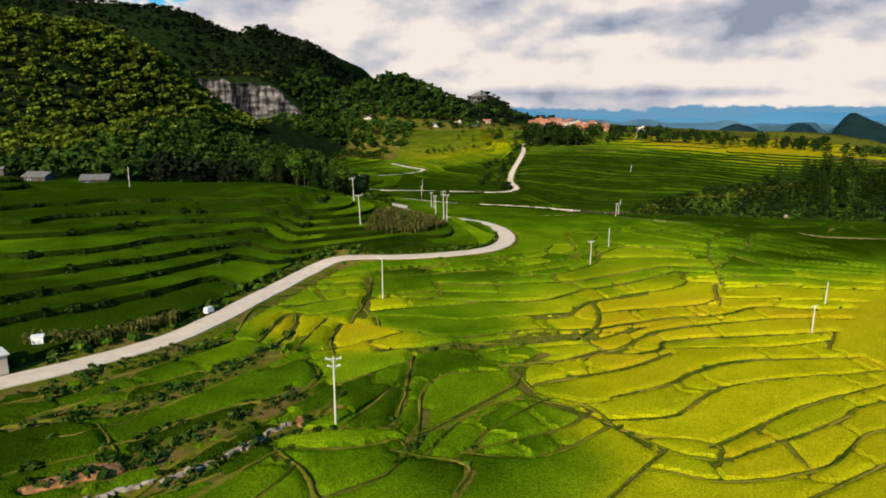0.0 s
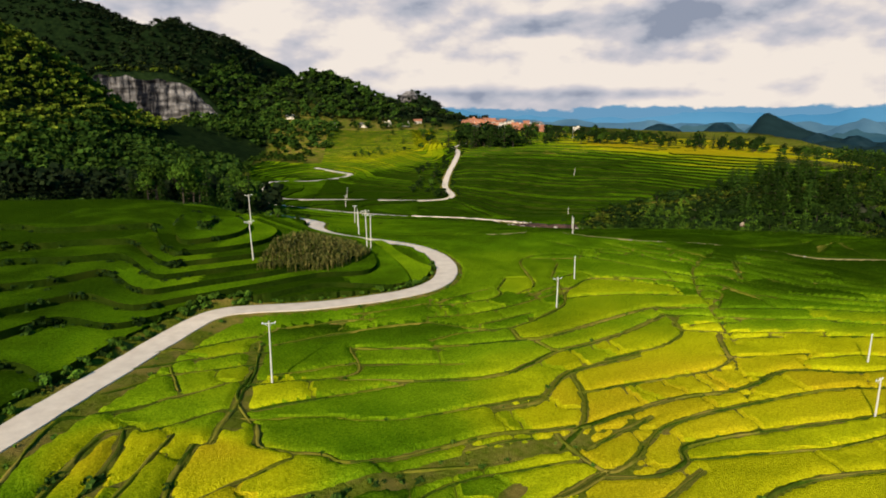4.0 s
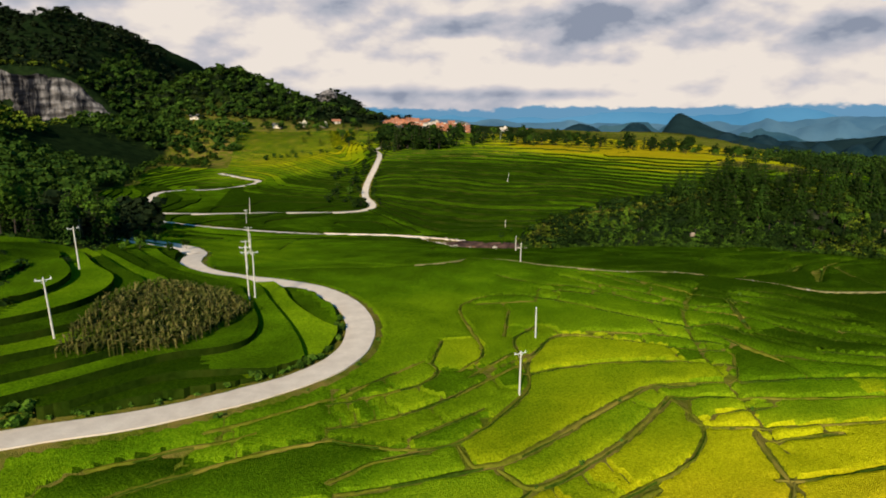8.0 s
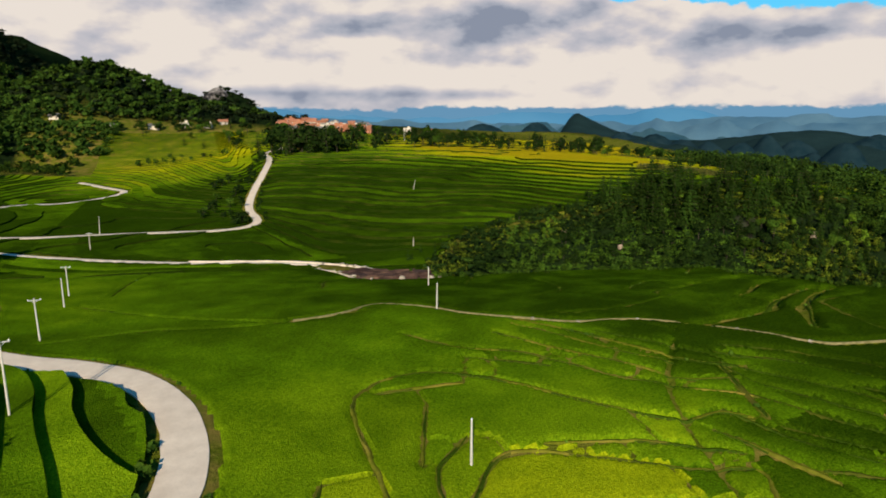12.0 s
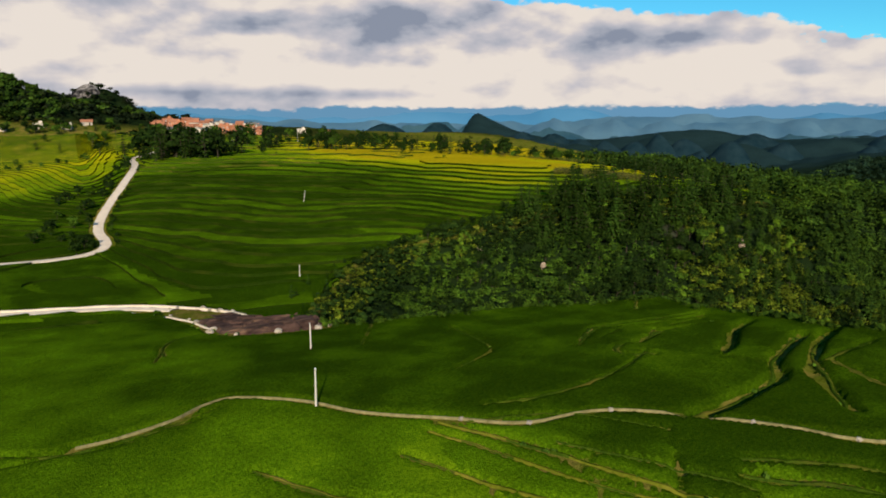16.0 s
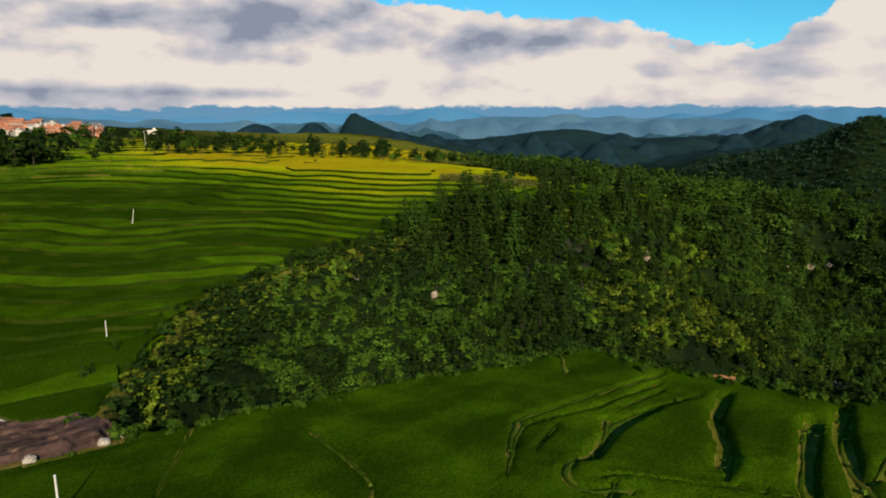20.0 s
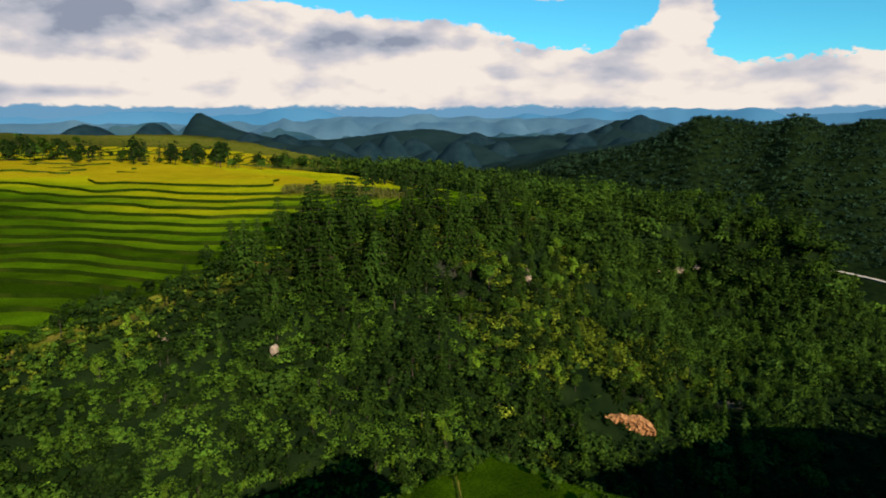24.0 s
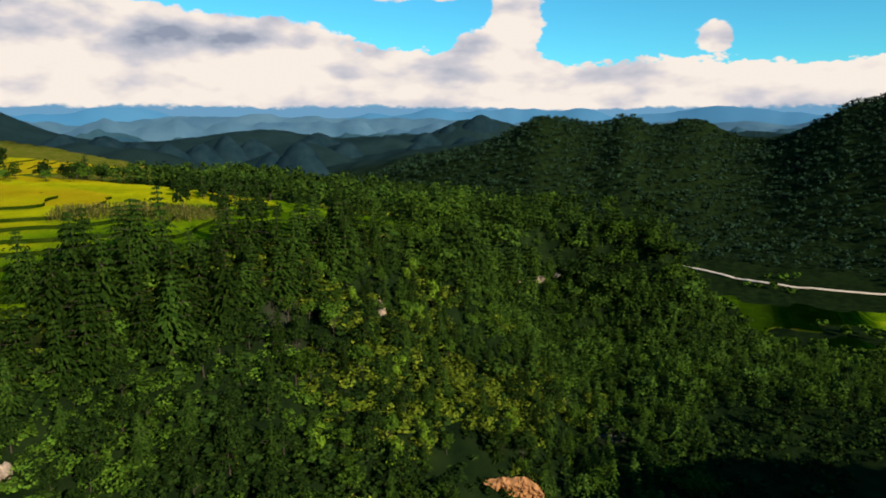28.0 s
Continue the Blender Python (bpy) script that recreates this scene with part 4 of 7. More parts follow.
GX = graded([(-4900, 350), (-2100, 100), (-1000, 30), (-520, 9), (-210, 4), (-150, 2.0), (-110, 1.2), (-48, 0.6), (120, 1.1), (165, 3.0), (330, 6), (620, 16), (1300, 30), (3000, 80), (4900, 0)])
GY = graded([(-4900, 500), (-900, 90), (0, 12), (42, 0.6), (250, 1.0), (306, 2.6), (460, 4), (640, 5), (960, 9), (1350, 30), (3000, 80), (4900, 0)])
XX, YY = np.meshgrid(GX, GY)
Z0, GORGE, ROAD_D, ROAD_H = lay(XX, YY)
FARM, WOOD = farm_mask(XX, YY, GORGE)
STEP = step_height(XX, YY)
WAVE = 0.42 * rough(XX, YY, 30, 41, 2) + 0.14 * rough(XX, YY, 11, 42)
LEVEL = Z0 / STEP + WAVE
GY_, GX_ = np.gradient(LEVEL, GY, GX)
SLOPE = np.maximum(np.hypot(GX_, GY_), 0.01)
BAND = np.floor(LEVEL)
FRAC = LEVEL - BAND
RISER = 1.1 + 0.7 * smooth(-20, -40, XX) * smooth(310, 290, YY) + 0.5 * rough(XX, YY, 20, 51)
TO_NEXT = (1 - FRAC) / SLOPE
RISER = np.minimum(RISER, 0.3 / SLOPE)
RAMP = 1 - smooth(0, 1, TO_NEXT / RISER)
TERR = STEP * (BAND + RAMP + 0.12 * smooth(0.5, 0, np.abs(TO_NEXT / RISER - 1.15))) - STEP * 0.5 * WAVE * 0
FARM = FARM * smooth(0.5, 1.5, ROAD_D - 1.6 * (XX < -20) * smooth(250, 235, YY))
near_path, _ = away(XX, YY, FOOTPATH)
near_gully, _ = away(XX, YY, GULLY)
near_creek, _ = away(XX, YY, CREEK)
CUTS = np.minimum(np.minimum(near_gully - 1.5, near_creek - 0.1), near_path - 0.6)
for half, line in VERGES:
    CUTS = np.minimum(CUTS, away(XX, YY, line)[0] - half + 0.7 * rough(XX, YY, 6, 231, 2))
near_trench = np.min([away(XX, YY, q)[0] for q in TRENCHES], 0)
CUTS = np.minimum(CUTS, near_trench - 0.75 + 0.3 * rough(XX, YY, 5, 221))
_hash = lambda a, s: lattice(np.asarray(a, float), np.asarray(a, float) * 0 + s, 7)
ALONG = np.where(XX > -30, XX + 0.3 * YY, XX * 0.8 - 0.5 * YY) + 7 * rough(XX, YY, 38, 101)
LENGTH = (24 + 34 * _hash(BAND, 3)) * (1 + 1.2 * smooth(310, 380, YY))
ALONG = ALONG / LENGTH + _hash(BAND, 5) * 9
CELL = np.floor(ALONG)
TO_CUT = np.minimum(ALONG - CELL, 1 - (ALONG - CELL)) * LENGTH
EDGE = np.minimum(np.minimum(TO_NEXT - RISER - 0.1, FRAC / SLOPE - 0.12), TO_CUT - 0.3)
PADDY = (BAND + 200) * 4096 + (CELL + 600) + 2048 * 4096 * (np.floor(XX / 150 + 20) * 3 + np.floor(YY / 160 + 20) * 40)
# the near fields are parted by their own bunds
TRACED = np.full(XX.shape, 30.0)
for width, pts in BUNDS:
    q = np.array(pts)
    i0, i1 = np.searchsorted(GX, (q[:, 0].min() - 7, q[:, 0].max() + 7))
    j0, j1 = np.searchsorted(GY, (q[:, 1].min() - 7, q[:, 1].max() + 7))
    if i1 <= i0 or j1 <= j0:
        continue
    d, _ = away(XX[j0:j1, i0:i1], YY[j0:j1, i0:i1], pts)
    TRACED[j0:j1, i0:i1] = np.minimum(TRACED[j0:j1, i0:i1], d - width * 0.34)
OWN = (YY < 308) & (YY > 42) & (XX < east_edge(YY)) & (XX > west_edge(YY)) & (XX > -110) & ~inside(XX, YY, BEND)
EDGE = np.where(OWN, TRACED, EDGE)
RICE_EDGE = np.minimum(CUTS, (FARM - 0.93) * 40)
EDGE = np.minimum(EDGE, RICE_EDGE)
# number the near paddies one by one
_j0, _j1 = np.searchsorted(GY, (42, 308))
_i0, _i1 = np.searchsorted(GX, (-110, 215))
near_edge = np.where(OWN, np.maximum(EDGE, -8), -9)[_j0:_j1, _i0:_i1]
number = np.zeros(near_edge.shape, np.int64)
count = 0
for bar in (6, 4, 2.5, 1.5, 0.9, 0.4, 0.05, -8.5):
    if bar < 0:
        number[np.bincount(number.ravel(), minlength=count + 1)[number] < 30] = 0
    open_ = near_edge > bar
    todo = [tuple(q) for q in np.argwhere(open_ & (number > 0))]
    seeds = [tuple(q) for q in np.argwhere(open_ & (number == 0))]
    while True:
        at = 0
        while at < len(todo):
            a, b = todo[at]
            at += 1
            for c, d in ((a + 1, b), (a - 1, b), (a, b + 1), (a, b - 1)):
                if 0 <= c < open_.shape[0] and 0 <= d < open_.shape[1] and open_[c, d] and not number[c, d]:
                    number[c, d] = number[a, b]
                    todo.append((c, d))
        todo = []
        while seeds and not todo:
            q = seeds.pop()
            if not number[q]:
                count += 1
                number[q] = count
                todo = [q]
        if not todo:
            break
_z = Z0[_j0:_j1, _i0:_i1]
_cnt = np.bincount(number.ravel(), minlength=count + 1)
_mean = np.bincount(number.ravel(), _z.ravel(), count + 1) / np.maximum(_cnt, 1)
_dev = np.sqrt(np.maximum(np.bincount(number.ravel(), (_z - _mean[number]).ravel() ** 2, count + 1) / np.maximum(_cnt, 1), 1e-6))
_flat = np.minimum(1, 0.3 / _dev)[number]
_lev = _mean[number] * _flat + _z * (1 - _flat)
fixed = number > 0
_pn = np.pad(number, 3, mode="edge")
for _dj, _di in ((0, 3), (6, 3), (3, 0), (3, 6), (1, 1), (5, 5), (1, 5), (5, 1), (2, 3), (4, 3), (3, 2), (3, 4)):
    fixed &= _pn[_dj:_dj + number.shape[0], _di:_di + number.shape[1]] == number
_lev = np.where(number > 0, _lev, _z)
for _ in range(11):
    pad = np.pad(_lev, 1, mode="edge")
    _lev = np.where(fixed, _lev, (pad[:-2, 1:-1] + pad[2:, 1:-1] + pad[1:-1, :-2] + pad[1:-1, 2:] + 2 * _lev) / 6)
_own = OWN[_j0:_j1, _i0:_i1]
TERR = Z0 - 0.75 * STEP
TERR[_j0:_j1, _i0:_i1] = np.where(_own, _lev, TERR[_j0:_j1, _i0:_i1])
PADDY[_j0:_j1, _i0:_i1] = np.where(_own, number + 1e13, -1)
EDGE = EDGE + 0.16 * rough(XX, YY, 1.9, 111)
Z = Z0 * (1 - FARM) + TERR * FARM
Z = Z - 1.2 * smooth(2.0, 0.3, near_gully) - 0.3 * smooth(1.0, 0.2, near_creek) - 0.7 * smooth(1.6, 0.4, near_trench)
ON_ROAD = smooth(2.6, 0.4, ROAD_D)
Z = Z * (1 - ON_ROAD) + (ROAD_H - 0.12) * ON_ROAD
ROUGHNESS = 1 - np.maximum(FARM, ON_ROAD)
Z = Z + ROUGHNESS * (0.35 * rough(XX, YY, 5, 71, 2) + 0.5 * rough(XX, YY, 17, 72))
FAR_WOOD = np.clip(np.maximum(WOOD, np.maximum(smooth(0.2, 0.8, GORGE), smooth(760, 850, YY + 0.2 * XX) * smooth(500, 200, XX))) + smooth(-180, -230, XX) + smooth(480, 560, np.maximum(XX, YY - 700)), 0, 1)
FAR_WOOD = np.maximum(FAR_WOOD, smooth(350, 370, XX) * smooth(235, 255, YY) * smooth(540, 500, YY))
FAR_WOOD = np.maximum(FAR_WOOD, smooth(296, 316, XX) * smooth(322, 332, YY) * smooth(540, 500, YY) * smooth(0.5, 0.2, FARM))
Z = Z + FAR_WOOD * smooth(500, 900, np.hypot(XX, YY)) * (2.6 * rough(XX, YY, 16, 81, 2))
ROCKY = np.clip(smooth(0.55, 0.8, rough(XX, YY, 34, 91, 3)) * GORGE * smooth(340, 300, YY) * smooth(330, 300, XX), 0, 1)
SOIL = np.clip(0.12 + 0.45 * smooth(20, -20, XX) * smooth(130, 60, YY) + ROUGHNESS * 0.2, 0, 1) * (1 - FAR_WOOD) * smooth(180, 130, XX)
_ny, _nx = XX.shape
_ids = np.arange(_nx * _ny).reshape(_ny, _nx)
_kx = np.array([i for i in range(_nx) if not (-47 < GX[i] < 119 and i % 2)])
_ky = np.array([j for j in range(_ny) if not (43 < GY[j] < 249 and j % 2)])
_sub = np.ix_(_ky, _kx)
_gid = np.arange(len(_kx) * len(_ky)).reshape(len(_ky), len(_kx))
GROUND_QUADS = np.stack([_gid[:-1, :-1], _gid[:-1, 1:], _gid[1:, 1:], _gid[1:, :-1]], -1)
QUADS = np.stack([_ids[:-1, :-1], _ids[:-1, 1:], _ids[1:, 1:], _ids[1:, :-1]], -1)
# the last attribute sets how much blue haze tint the far land takes
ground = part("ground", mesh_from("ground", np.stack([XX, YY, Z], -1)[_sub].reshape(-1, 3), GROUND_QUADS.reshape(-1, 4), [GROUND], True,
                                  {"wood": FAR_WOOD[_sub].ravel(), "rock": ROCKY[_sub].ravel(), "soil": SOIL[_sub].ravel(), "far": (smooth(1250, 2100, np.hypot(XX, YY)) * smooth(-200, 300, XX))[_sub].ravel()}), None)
tagged(ground, "terraced farmland with grassy bunds, a wooded gorge and hills", "ground", kind="structure")


def height(x, y):
    """Height of the ground at one place."""
    i, j = np.searchsorted(GX, x) - 1, np.searchsorted(GY, y) - 1
    u, v = (x - GX[i]) / (GX[i + 1] - GX[i]), (y - GY[j]) / (GY[j + 1] - GY[j])
    return float((Z[j, i] * (1 - u) + Z[j, i + 1] * u) * (1 - v) + (Z[j + 1, i] * (1 - u) + Z[j + 1, i + 1] * u) * v)


def at_grid(field, x, y):
    i, j = np.clip(np.searchsorted(GX, x) - 1, 0, _nx - 2), np.clip(np.searchsorted(GY, y) - 1, 0, _ny - 2)
    u, v = (x - GX[i]) / (GX[i + 1] - GX[i]), (y - GY[j]) / (GY[j + 1] - GY[j])
    return (field[j, i] * (1 - u) + field[j, i + 1] * u) * (1 - v) + (field[j + 1, i] * (1 - u) + field[j + 1, i + 1] * u) * v


# ---- rice on the terraces ----
meet = np.zeros(number.shape, bool)
for _ax in (0, 1):
    diff = np.diff(number, axis=_ax) != 0
    pad0 = [(0, 0), (0, 0)]
    pad0[_ax] = (0, 1)
    meet |= np.pad(diff, pad0)
MEET = np.full(XX.shape, 9.0)
MEET[_j0:_j1, _i0:_i1] = np.where(meet & _own & (XX[_j0:_j1, _i0:_i1] < 84) & (YY[_j0:_j1, _i0:_i1] < 205), 0.06, 9.0)
STAND = np.minimum(np.minimum(RICE_EDGE, MEET), np.where(OWN, TRACED + 0.12 * rough(XX, YY, 1.7, 112), 9))
TALL = (0.62 + 0.12 * rough(XX, YY, 40, 121)) * smooth(-0.1, 0.42, STAND) - 0.18 + 0.05 * rough(XX, YY, 1.4, 122)
TOP = Z + TALL


def ripeness_and_shade(x, y):
    """How ripe the rice stands, from 0 (deep green) to 1 (gold); low values also paint cloud shade."""
    r = 0.30 + 0.0 * x
    r = r + 0.45 * smooth(2, 26, x) * smooth(160, 112, y - 0.12 * x) * smooth(135, 85, x) + 0.05 * smooth(56, 72, x) * smooth(212, 180, y) * smooth(90, 130, y)
    r = r + 0.08 * smooth(20, 45, x) * smooth(215, 160, y) * smooth(110, 140, y)
    # these deductions darken western, plateau and hill fields in place of cloud shade
    r = r - 0.10 * smooth(-18, -24, x) * smooth(120, 100, y) - 0.15 * smooth(-30, -50, x) * smooth(330, 300, y) - 0.1 * smooth(22, 8, x) * smooth(140, 155, y) * smooth(250, 235, y) - 0.05 * smooth(205, 235, y) * smooth(420, 390, y) * smooth(60, 35, x)
    r = r - 0.16 * smooth(206, 230, y + 0.12 * (x - 80)) * smooth(30, 70, x) * smooth(330, 300, y) - 0.2 * smooth(72, 105, x) * smooth(145, 190, y) * smooth(240, 214, y)
    r = r + 0.08 * smooth(0.3, 0.8, rough(x, y, 26, 161)) * smooth(150, 190, y) * smooth(40, 60, x) * smooth(300, 290, y)
    r = r - 0.1 * smooth(190, 215, y) * smooth(330, 305, y) * smooth(0, 30, x) - 0.17 * smooth(60, 90, x) * smooth(140, 160, y) * smooth(222, 205, y)
    r = r - 0.07 * smooth(300, 330, y) * smooth(225, 150, x) * smooth(560, 470, y)
    r = r - 0.10 * smooth(290, 330, y) + 0.09 * smooth(330, 400, y + 0.3 * x - 60) * smooth(120, 190, x)
    below = np.interp(x, [q[0] for q in FOOTPATH], [q[1] for q in FOOTPATH]) - y
    r = r + 0.08 * smooth(0, 3, below) * smooth(28, 14, below) * smooth(42, 52, x) * smooth(90, 75, x)
    r = r + 0.5 * smooth(0.1, 0.7, hill(x, y, -18, 105, 11, 6, -10)) + 0.2 * hill(x, y, -12, 126, 18, 12)
    r = r - 0.2 * hill(x, y, 6, 68, 14, 6) - 0.14 * hill(x, y, -4, 100, 14, 16)
    r = r + 0.2 * smooth(590, 640, y) * smooth(110, 80, x) + 0.52 * smooth(356, 404, y - 0.25 * (x - 220)) * smooth(160, 220, x) + 0.14 * smooth(470, 540, y) * smooth(90, 130, x)
    r = r + 0.18 * smooth(400, 470, y) * smooth(60, 110, x) * rough(x, y, 60, 162, 2) + 0.06 * smooth(500, 540, x)
    return np.maximum(r, 0.07) + 0.26 * smooth(480, 560, y) * smooth(-70, -20, x) * smooth(90, 60, x)


qg, some = np.ones(QUADS.shape[:2], bool), np.zeros(QUADS.shape[:2], bool)
for _a, _b in ((slice(None, -1), slice(None, -1)), (slice(None, -1), slice(1, None)), (slice(1, None), slice(1, None)), (slice(1, None), slice(None, -1))):
    qg &= OWN[_a, _b]
    some |= FARM[_a, _b] > 0.9
grow = RICE_EDGE > -0.35
qg &= some
qg &= grow[:-1, :-1] | grow[:-1, 1:] | grow[1:, 1:] | grow[1:, :-1]
sel_q, sel_o = QUADS[qg], PADDY[:-1, :-1][qg]
order = np.argsort(sel_o, kind="stable")
sel_q, sel_o = sel_q[order], sel_o[order]
flat_co = np.stack([XX, YY, TOP], -1).reshape(-1, 3)
paddies = []
for g in np.split(np.arange(len(sel_o)), np.flatnonzero(np.diff(sel_o)) + 1):
    if len(g) > 8:
        used, inv = np.unique(sel_q[g], return_inverse=True)
        paddies.append((flat_co[used], inv.reshape(-1, 4), 0.3 if len(g) < 1600 else 0.16))


def terraces(x0, x1, y0, y1, gap, outside, spread):
    """Flat treads between the level lines of a slope, one piece to a plot, and the banks that part them."""
    xs, ys = np.arange(x0, x1, gap), np.arange(y0, y1, gap)
    X, Y = np.meshgrid(xs, ys)
    z0, gorge, road_d, _ = lay(X, Y)
    farm, _ = farm_mask(X, Y, gorge)
    edge = np.where(outside(X, Y), farm * smooth(0.2, 2.2, road_d - 1.2 * (X < -20) * smooth(250, 235, Y)) - 0.5, -0.3)
    step = step_height(X, Y)
    wave = 0.42 * rough(X, Y, 30, 41, 2) + 0.14 * rough(X, Y, 11, 42)
    lev = z0 / step + wave
    base = step * (0.5 - wave)
    X, Y, lev, step, base, edge = (q.ravel() for q in (X, Y, lev, step, base, edge))
    lev = np.where(np.abs(lev - np.round(lev)) < 1e-3, lev + 2e-3, lev)
    n = len(xs)
    i = (np.arange(len(ys) - 1)[:, None] * n + np.arange(n - 1)[None, :]).ravel()
    i = i[np.maximum(np.maximum(edge[i], edge[i + 1]), np.maximum(edge[i + n], edge[i + n + 1])) > 0]
    flip = (i % 2 == 0)[:, None]
    tri = np.concatenate([np.where(flip, np.stack([i, i + 1, i + n + 1], 1), np.stack([i, i + 1, i + n], 1)),
                          np.where(flip, np.stack([i, i + n + 1, i + n], 1), np.stack([i + 1, i + n + 1, i + n], 1))])
    whole = (edge[tri] > 0).all(1)
    part_in = tri[(edge[tri] > 0).any(1) & ~whole].tolist()
    tri = tri[whole].tolist()
    X, Y, lev, step, base, edge = (q.tolist() for q in (X, Y, lev, step, base, edge))
    made = {}

    def between(a, b):
        key = (min(a, b), max(a, b))
        if key not in made:
            a, b = key
            t = edge[a] / (edge[a] - edge[b])
            for q in (X, Y, lev, step, base):
                q.append(q[a] + (q[b] - q[a]) * t)
            made[key] = len(X) - 1
        return made[key]

    # trim the treads along roads and field edges
    for t in part_in:
        poly = []
        for a, b in ((t[0], t[1]), (t[1], t[2]), (t[2], t[0])):
            if edge[a] > 0:
                poly.append(a)
            if (edge[a] > 0) != (edge[b] > 0):
                poly.append(between(a, b))
        tri += [(poly[0], poly[k], poly[k + 1]) for k in range(1, len(poly) - 1)]
    bands, banks = {}, []

    def spot(band, a, b, level):
        if b is None:
            x, y, s, c, v = X[a], Y[a], step[a], base[a], lev[a]
        else:
            t = (level - lev[a]) / (lev[b] - lev[a])
            x, y, s, c, v = (q[a] + (q[b] - q[a]) * t for q in (X, Y, step, base, lev))
        return (x, y, s * (band + 0.5 + 0.05 * (v - band - 0.5) - 0.5) + c + 0.35)

    for t in tri:
        lo, hi = math.floor(min(lev[k] for k in t)), math.floor(max(lev[k] for k in t))
        for band in range(lo, hi + 1):
            poly = []
            for a, b in ((t[0], t[1]), (t[1], t[2]), (t[2], t[0])):
                la, lb = lev[a], lev[b]
                if band <= la < band + 1:
                    poly.append((a, None, 0))
                marks = [m for m in (band, band + 1) if (la - m) * (lb - m) < 0]
                for m in (marks if la < lb else marks[::-1]):
                    poly.append((min(a, b), max(a, b), m))
            store = bands.setdefault(band, ({}, []))
            ids = [store[0].setdefault(k, len(store[0])) for k in poly]
            for k in range(1, len(ids) - 1):
                store[1].append((ids[0], ids[k], ids[k + 1]))
    for band, (keys, faces) in bands.items():
        co = np.array([spot(band, *k) for k in keys])
        f = np.array(faces)
        mid = co[f].mean(1)
        # a bank all round the tread
        side = np.concatenate([f[:, (0, 1)], f[:, (1, 2)], f[:, (2, 0)]])
        _, first, times = np.unique(np.sort(side, 1) @ np.array([len(co), 1]), return_index=True, return_counts=True)
        rim = side[first[times == 1]]
        under = co - np.array([0, 0, 2.0 if gap < 3 else 1.1])
        banks.append(np.stack([co[rim[:, 0]], co[rim[:, 1]], under[rim[:, 1]], under[rim[:, 0]]], 1).reshape(-1, 3))
        long_ = float((24 + 34 * _hash(float(band), 3)) * spread)
        along = np.where(mid[:, 0] > -30, mid[:, 0] + 0.3 * mid[:, 1], mid[:, 0] * 0.8 - 0.5 * mid[:, 1]) + 7 * rough(mid[:, 0], mid[:, 1], 38, 101)
        cell = np.floor(along / long_ + float(_hash(float(band), 5)) * 9)
        for q in np.unique(cell):
            ff = f[cell == q]
            if len(ff) > 3:
                used, inv = np.unique(ff, return_inverse=True)
                paddies.append((co[used], inv.reshape(-1, 3), 0.3))
    return np.concatenate(banks)


_west = lambda x, y: (x < west_edge(y)) | inside(x, y, BEND)
BANKS = [terraces(110, 216, 36, 182, 2.4, lambda x, y: (x > east_edge(y)) & (y < 178), 1.0), terraces(-175, 21, 44, 309, 1.4, _west, 1.0), terraces(-98, 346, 308, 522, 2.0, lambda x, y: x > -999, 2.0),
         terraces(-98, 446, 520, 784, 3.5, lambda x, y: x > -999, 2.4), terraces(520, 668, 78, 264, 6.0, lambda x, y: x > -999, 2.0)]
for k, co in enumerate(BANKS):
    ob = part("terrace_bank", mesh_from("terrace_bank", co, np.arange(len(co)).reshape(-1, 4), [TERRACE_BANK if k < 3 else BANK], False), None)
    tagged(ob, "dark grassy banks between rice terraces", "bank", kind="stuff")
_field = lambda c: (c[1] < 300 and -110 < c[0] < 160)


def pieces(co, f):
    """Splits a mesh into its joined pieces."""
    piece = np.arange(len(co))
    while True:
        nxt = piece.copy()
        np.minimum.at(nxt, f, piece[f].min(1)[:, None])
        nxt = nxt[nxt]
        if (nxt == piece).all():
            break
        piece = nxt
    tag = piece[f[:, 0]]
    for q in np.unique(tag):
        used, inv = np.unique(f[tag == q], return_inverse=True)
        if len(used) > 6:
            yield co[used], inv.reshape(-1, f.shape[1])


paddies = [(co1.mean(0), co1, f1, w) for co, f, w in paddies for co1, f1 in pieces(co, f)]
paddies.sort(key=lambda pq: (not _field(pq[0]), math.hypot(pq[0][0] - 45, pq[0][1] - 165)))
RICE_WORDS = ["deep green rice standing on a terrace", "green rice standing on a terrace", "lime green rice ripening on a terrace", "lime yellow rice ripening on a terrace", "yellow-green ripening rice on a terrace", "golden ripe rice on a terrace"]
rest = {3: [[], [], [], 0], 4: [[], [], [], 0]}
for n, (c, co, f, w) in enumerate(paddies):
    rnd = float(lattice(np.array(float(round(c[0] * 3))), np.array(float(round(c[1] * 3))), 5))
    if c[0] > 55 and 175 < c[1] < 300:
        w = w * 0.35
    ripe = ripeness_and_shade(co[:, 0], co[:, 1]) + (rnd - 0.5) * w
    if n < 300:
        ob = part("rice_paddy", mesh_from("rice_paddy", co, f, [RICE], True, {"ripe": ripe}), None)
        tagged(ob, RICE_WORDS[int(np.clip(ripe.mean() * 6, 0, 5))], "rice field", "rice terraces")
    else:
        r = rest[f.shape[1]]
        r[0].append(co)
        r[1].append(f + r[3])
        r[2].append(ripe)
        r[3] += len(co)
for co, f, ripe, _ in rest.values():
    if co:
        ob = part("rice_terraces", mesh_from("rice_terraces", np.concatenate(co), np.concatenate(f), [RICE], True, {"ripe": np.concatenate(ripe)}), None)
        tagged(ob, "green to yellow rice standing on the distant terraces", "rice field", kind="stuff")


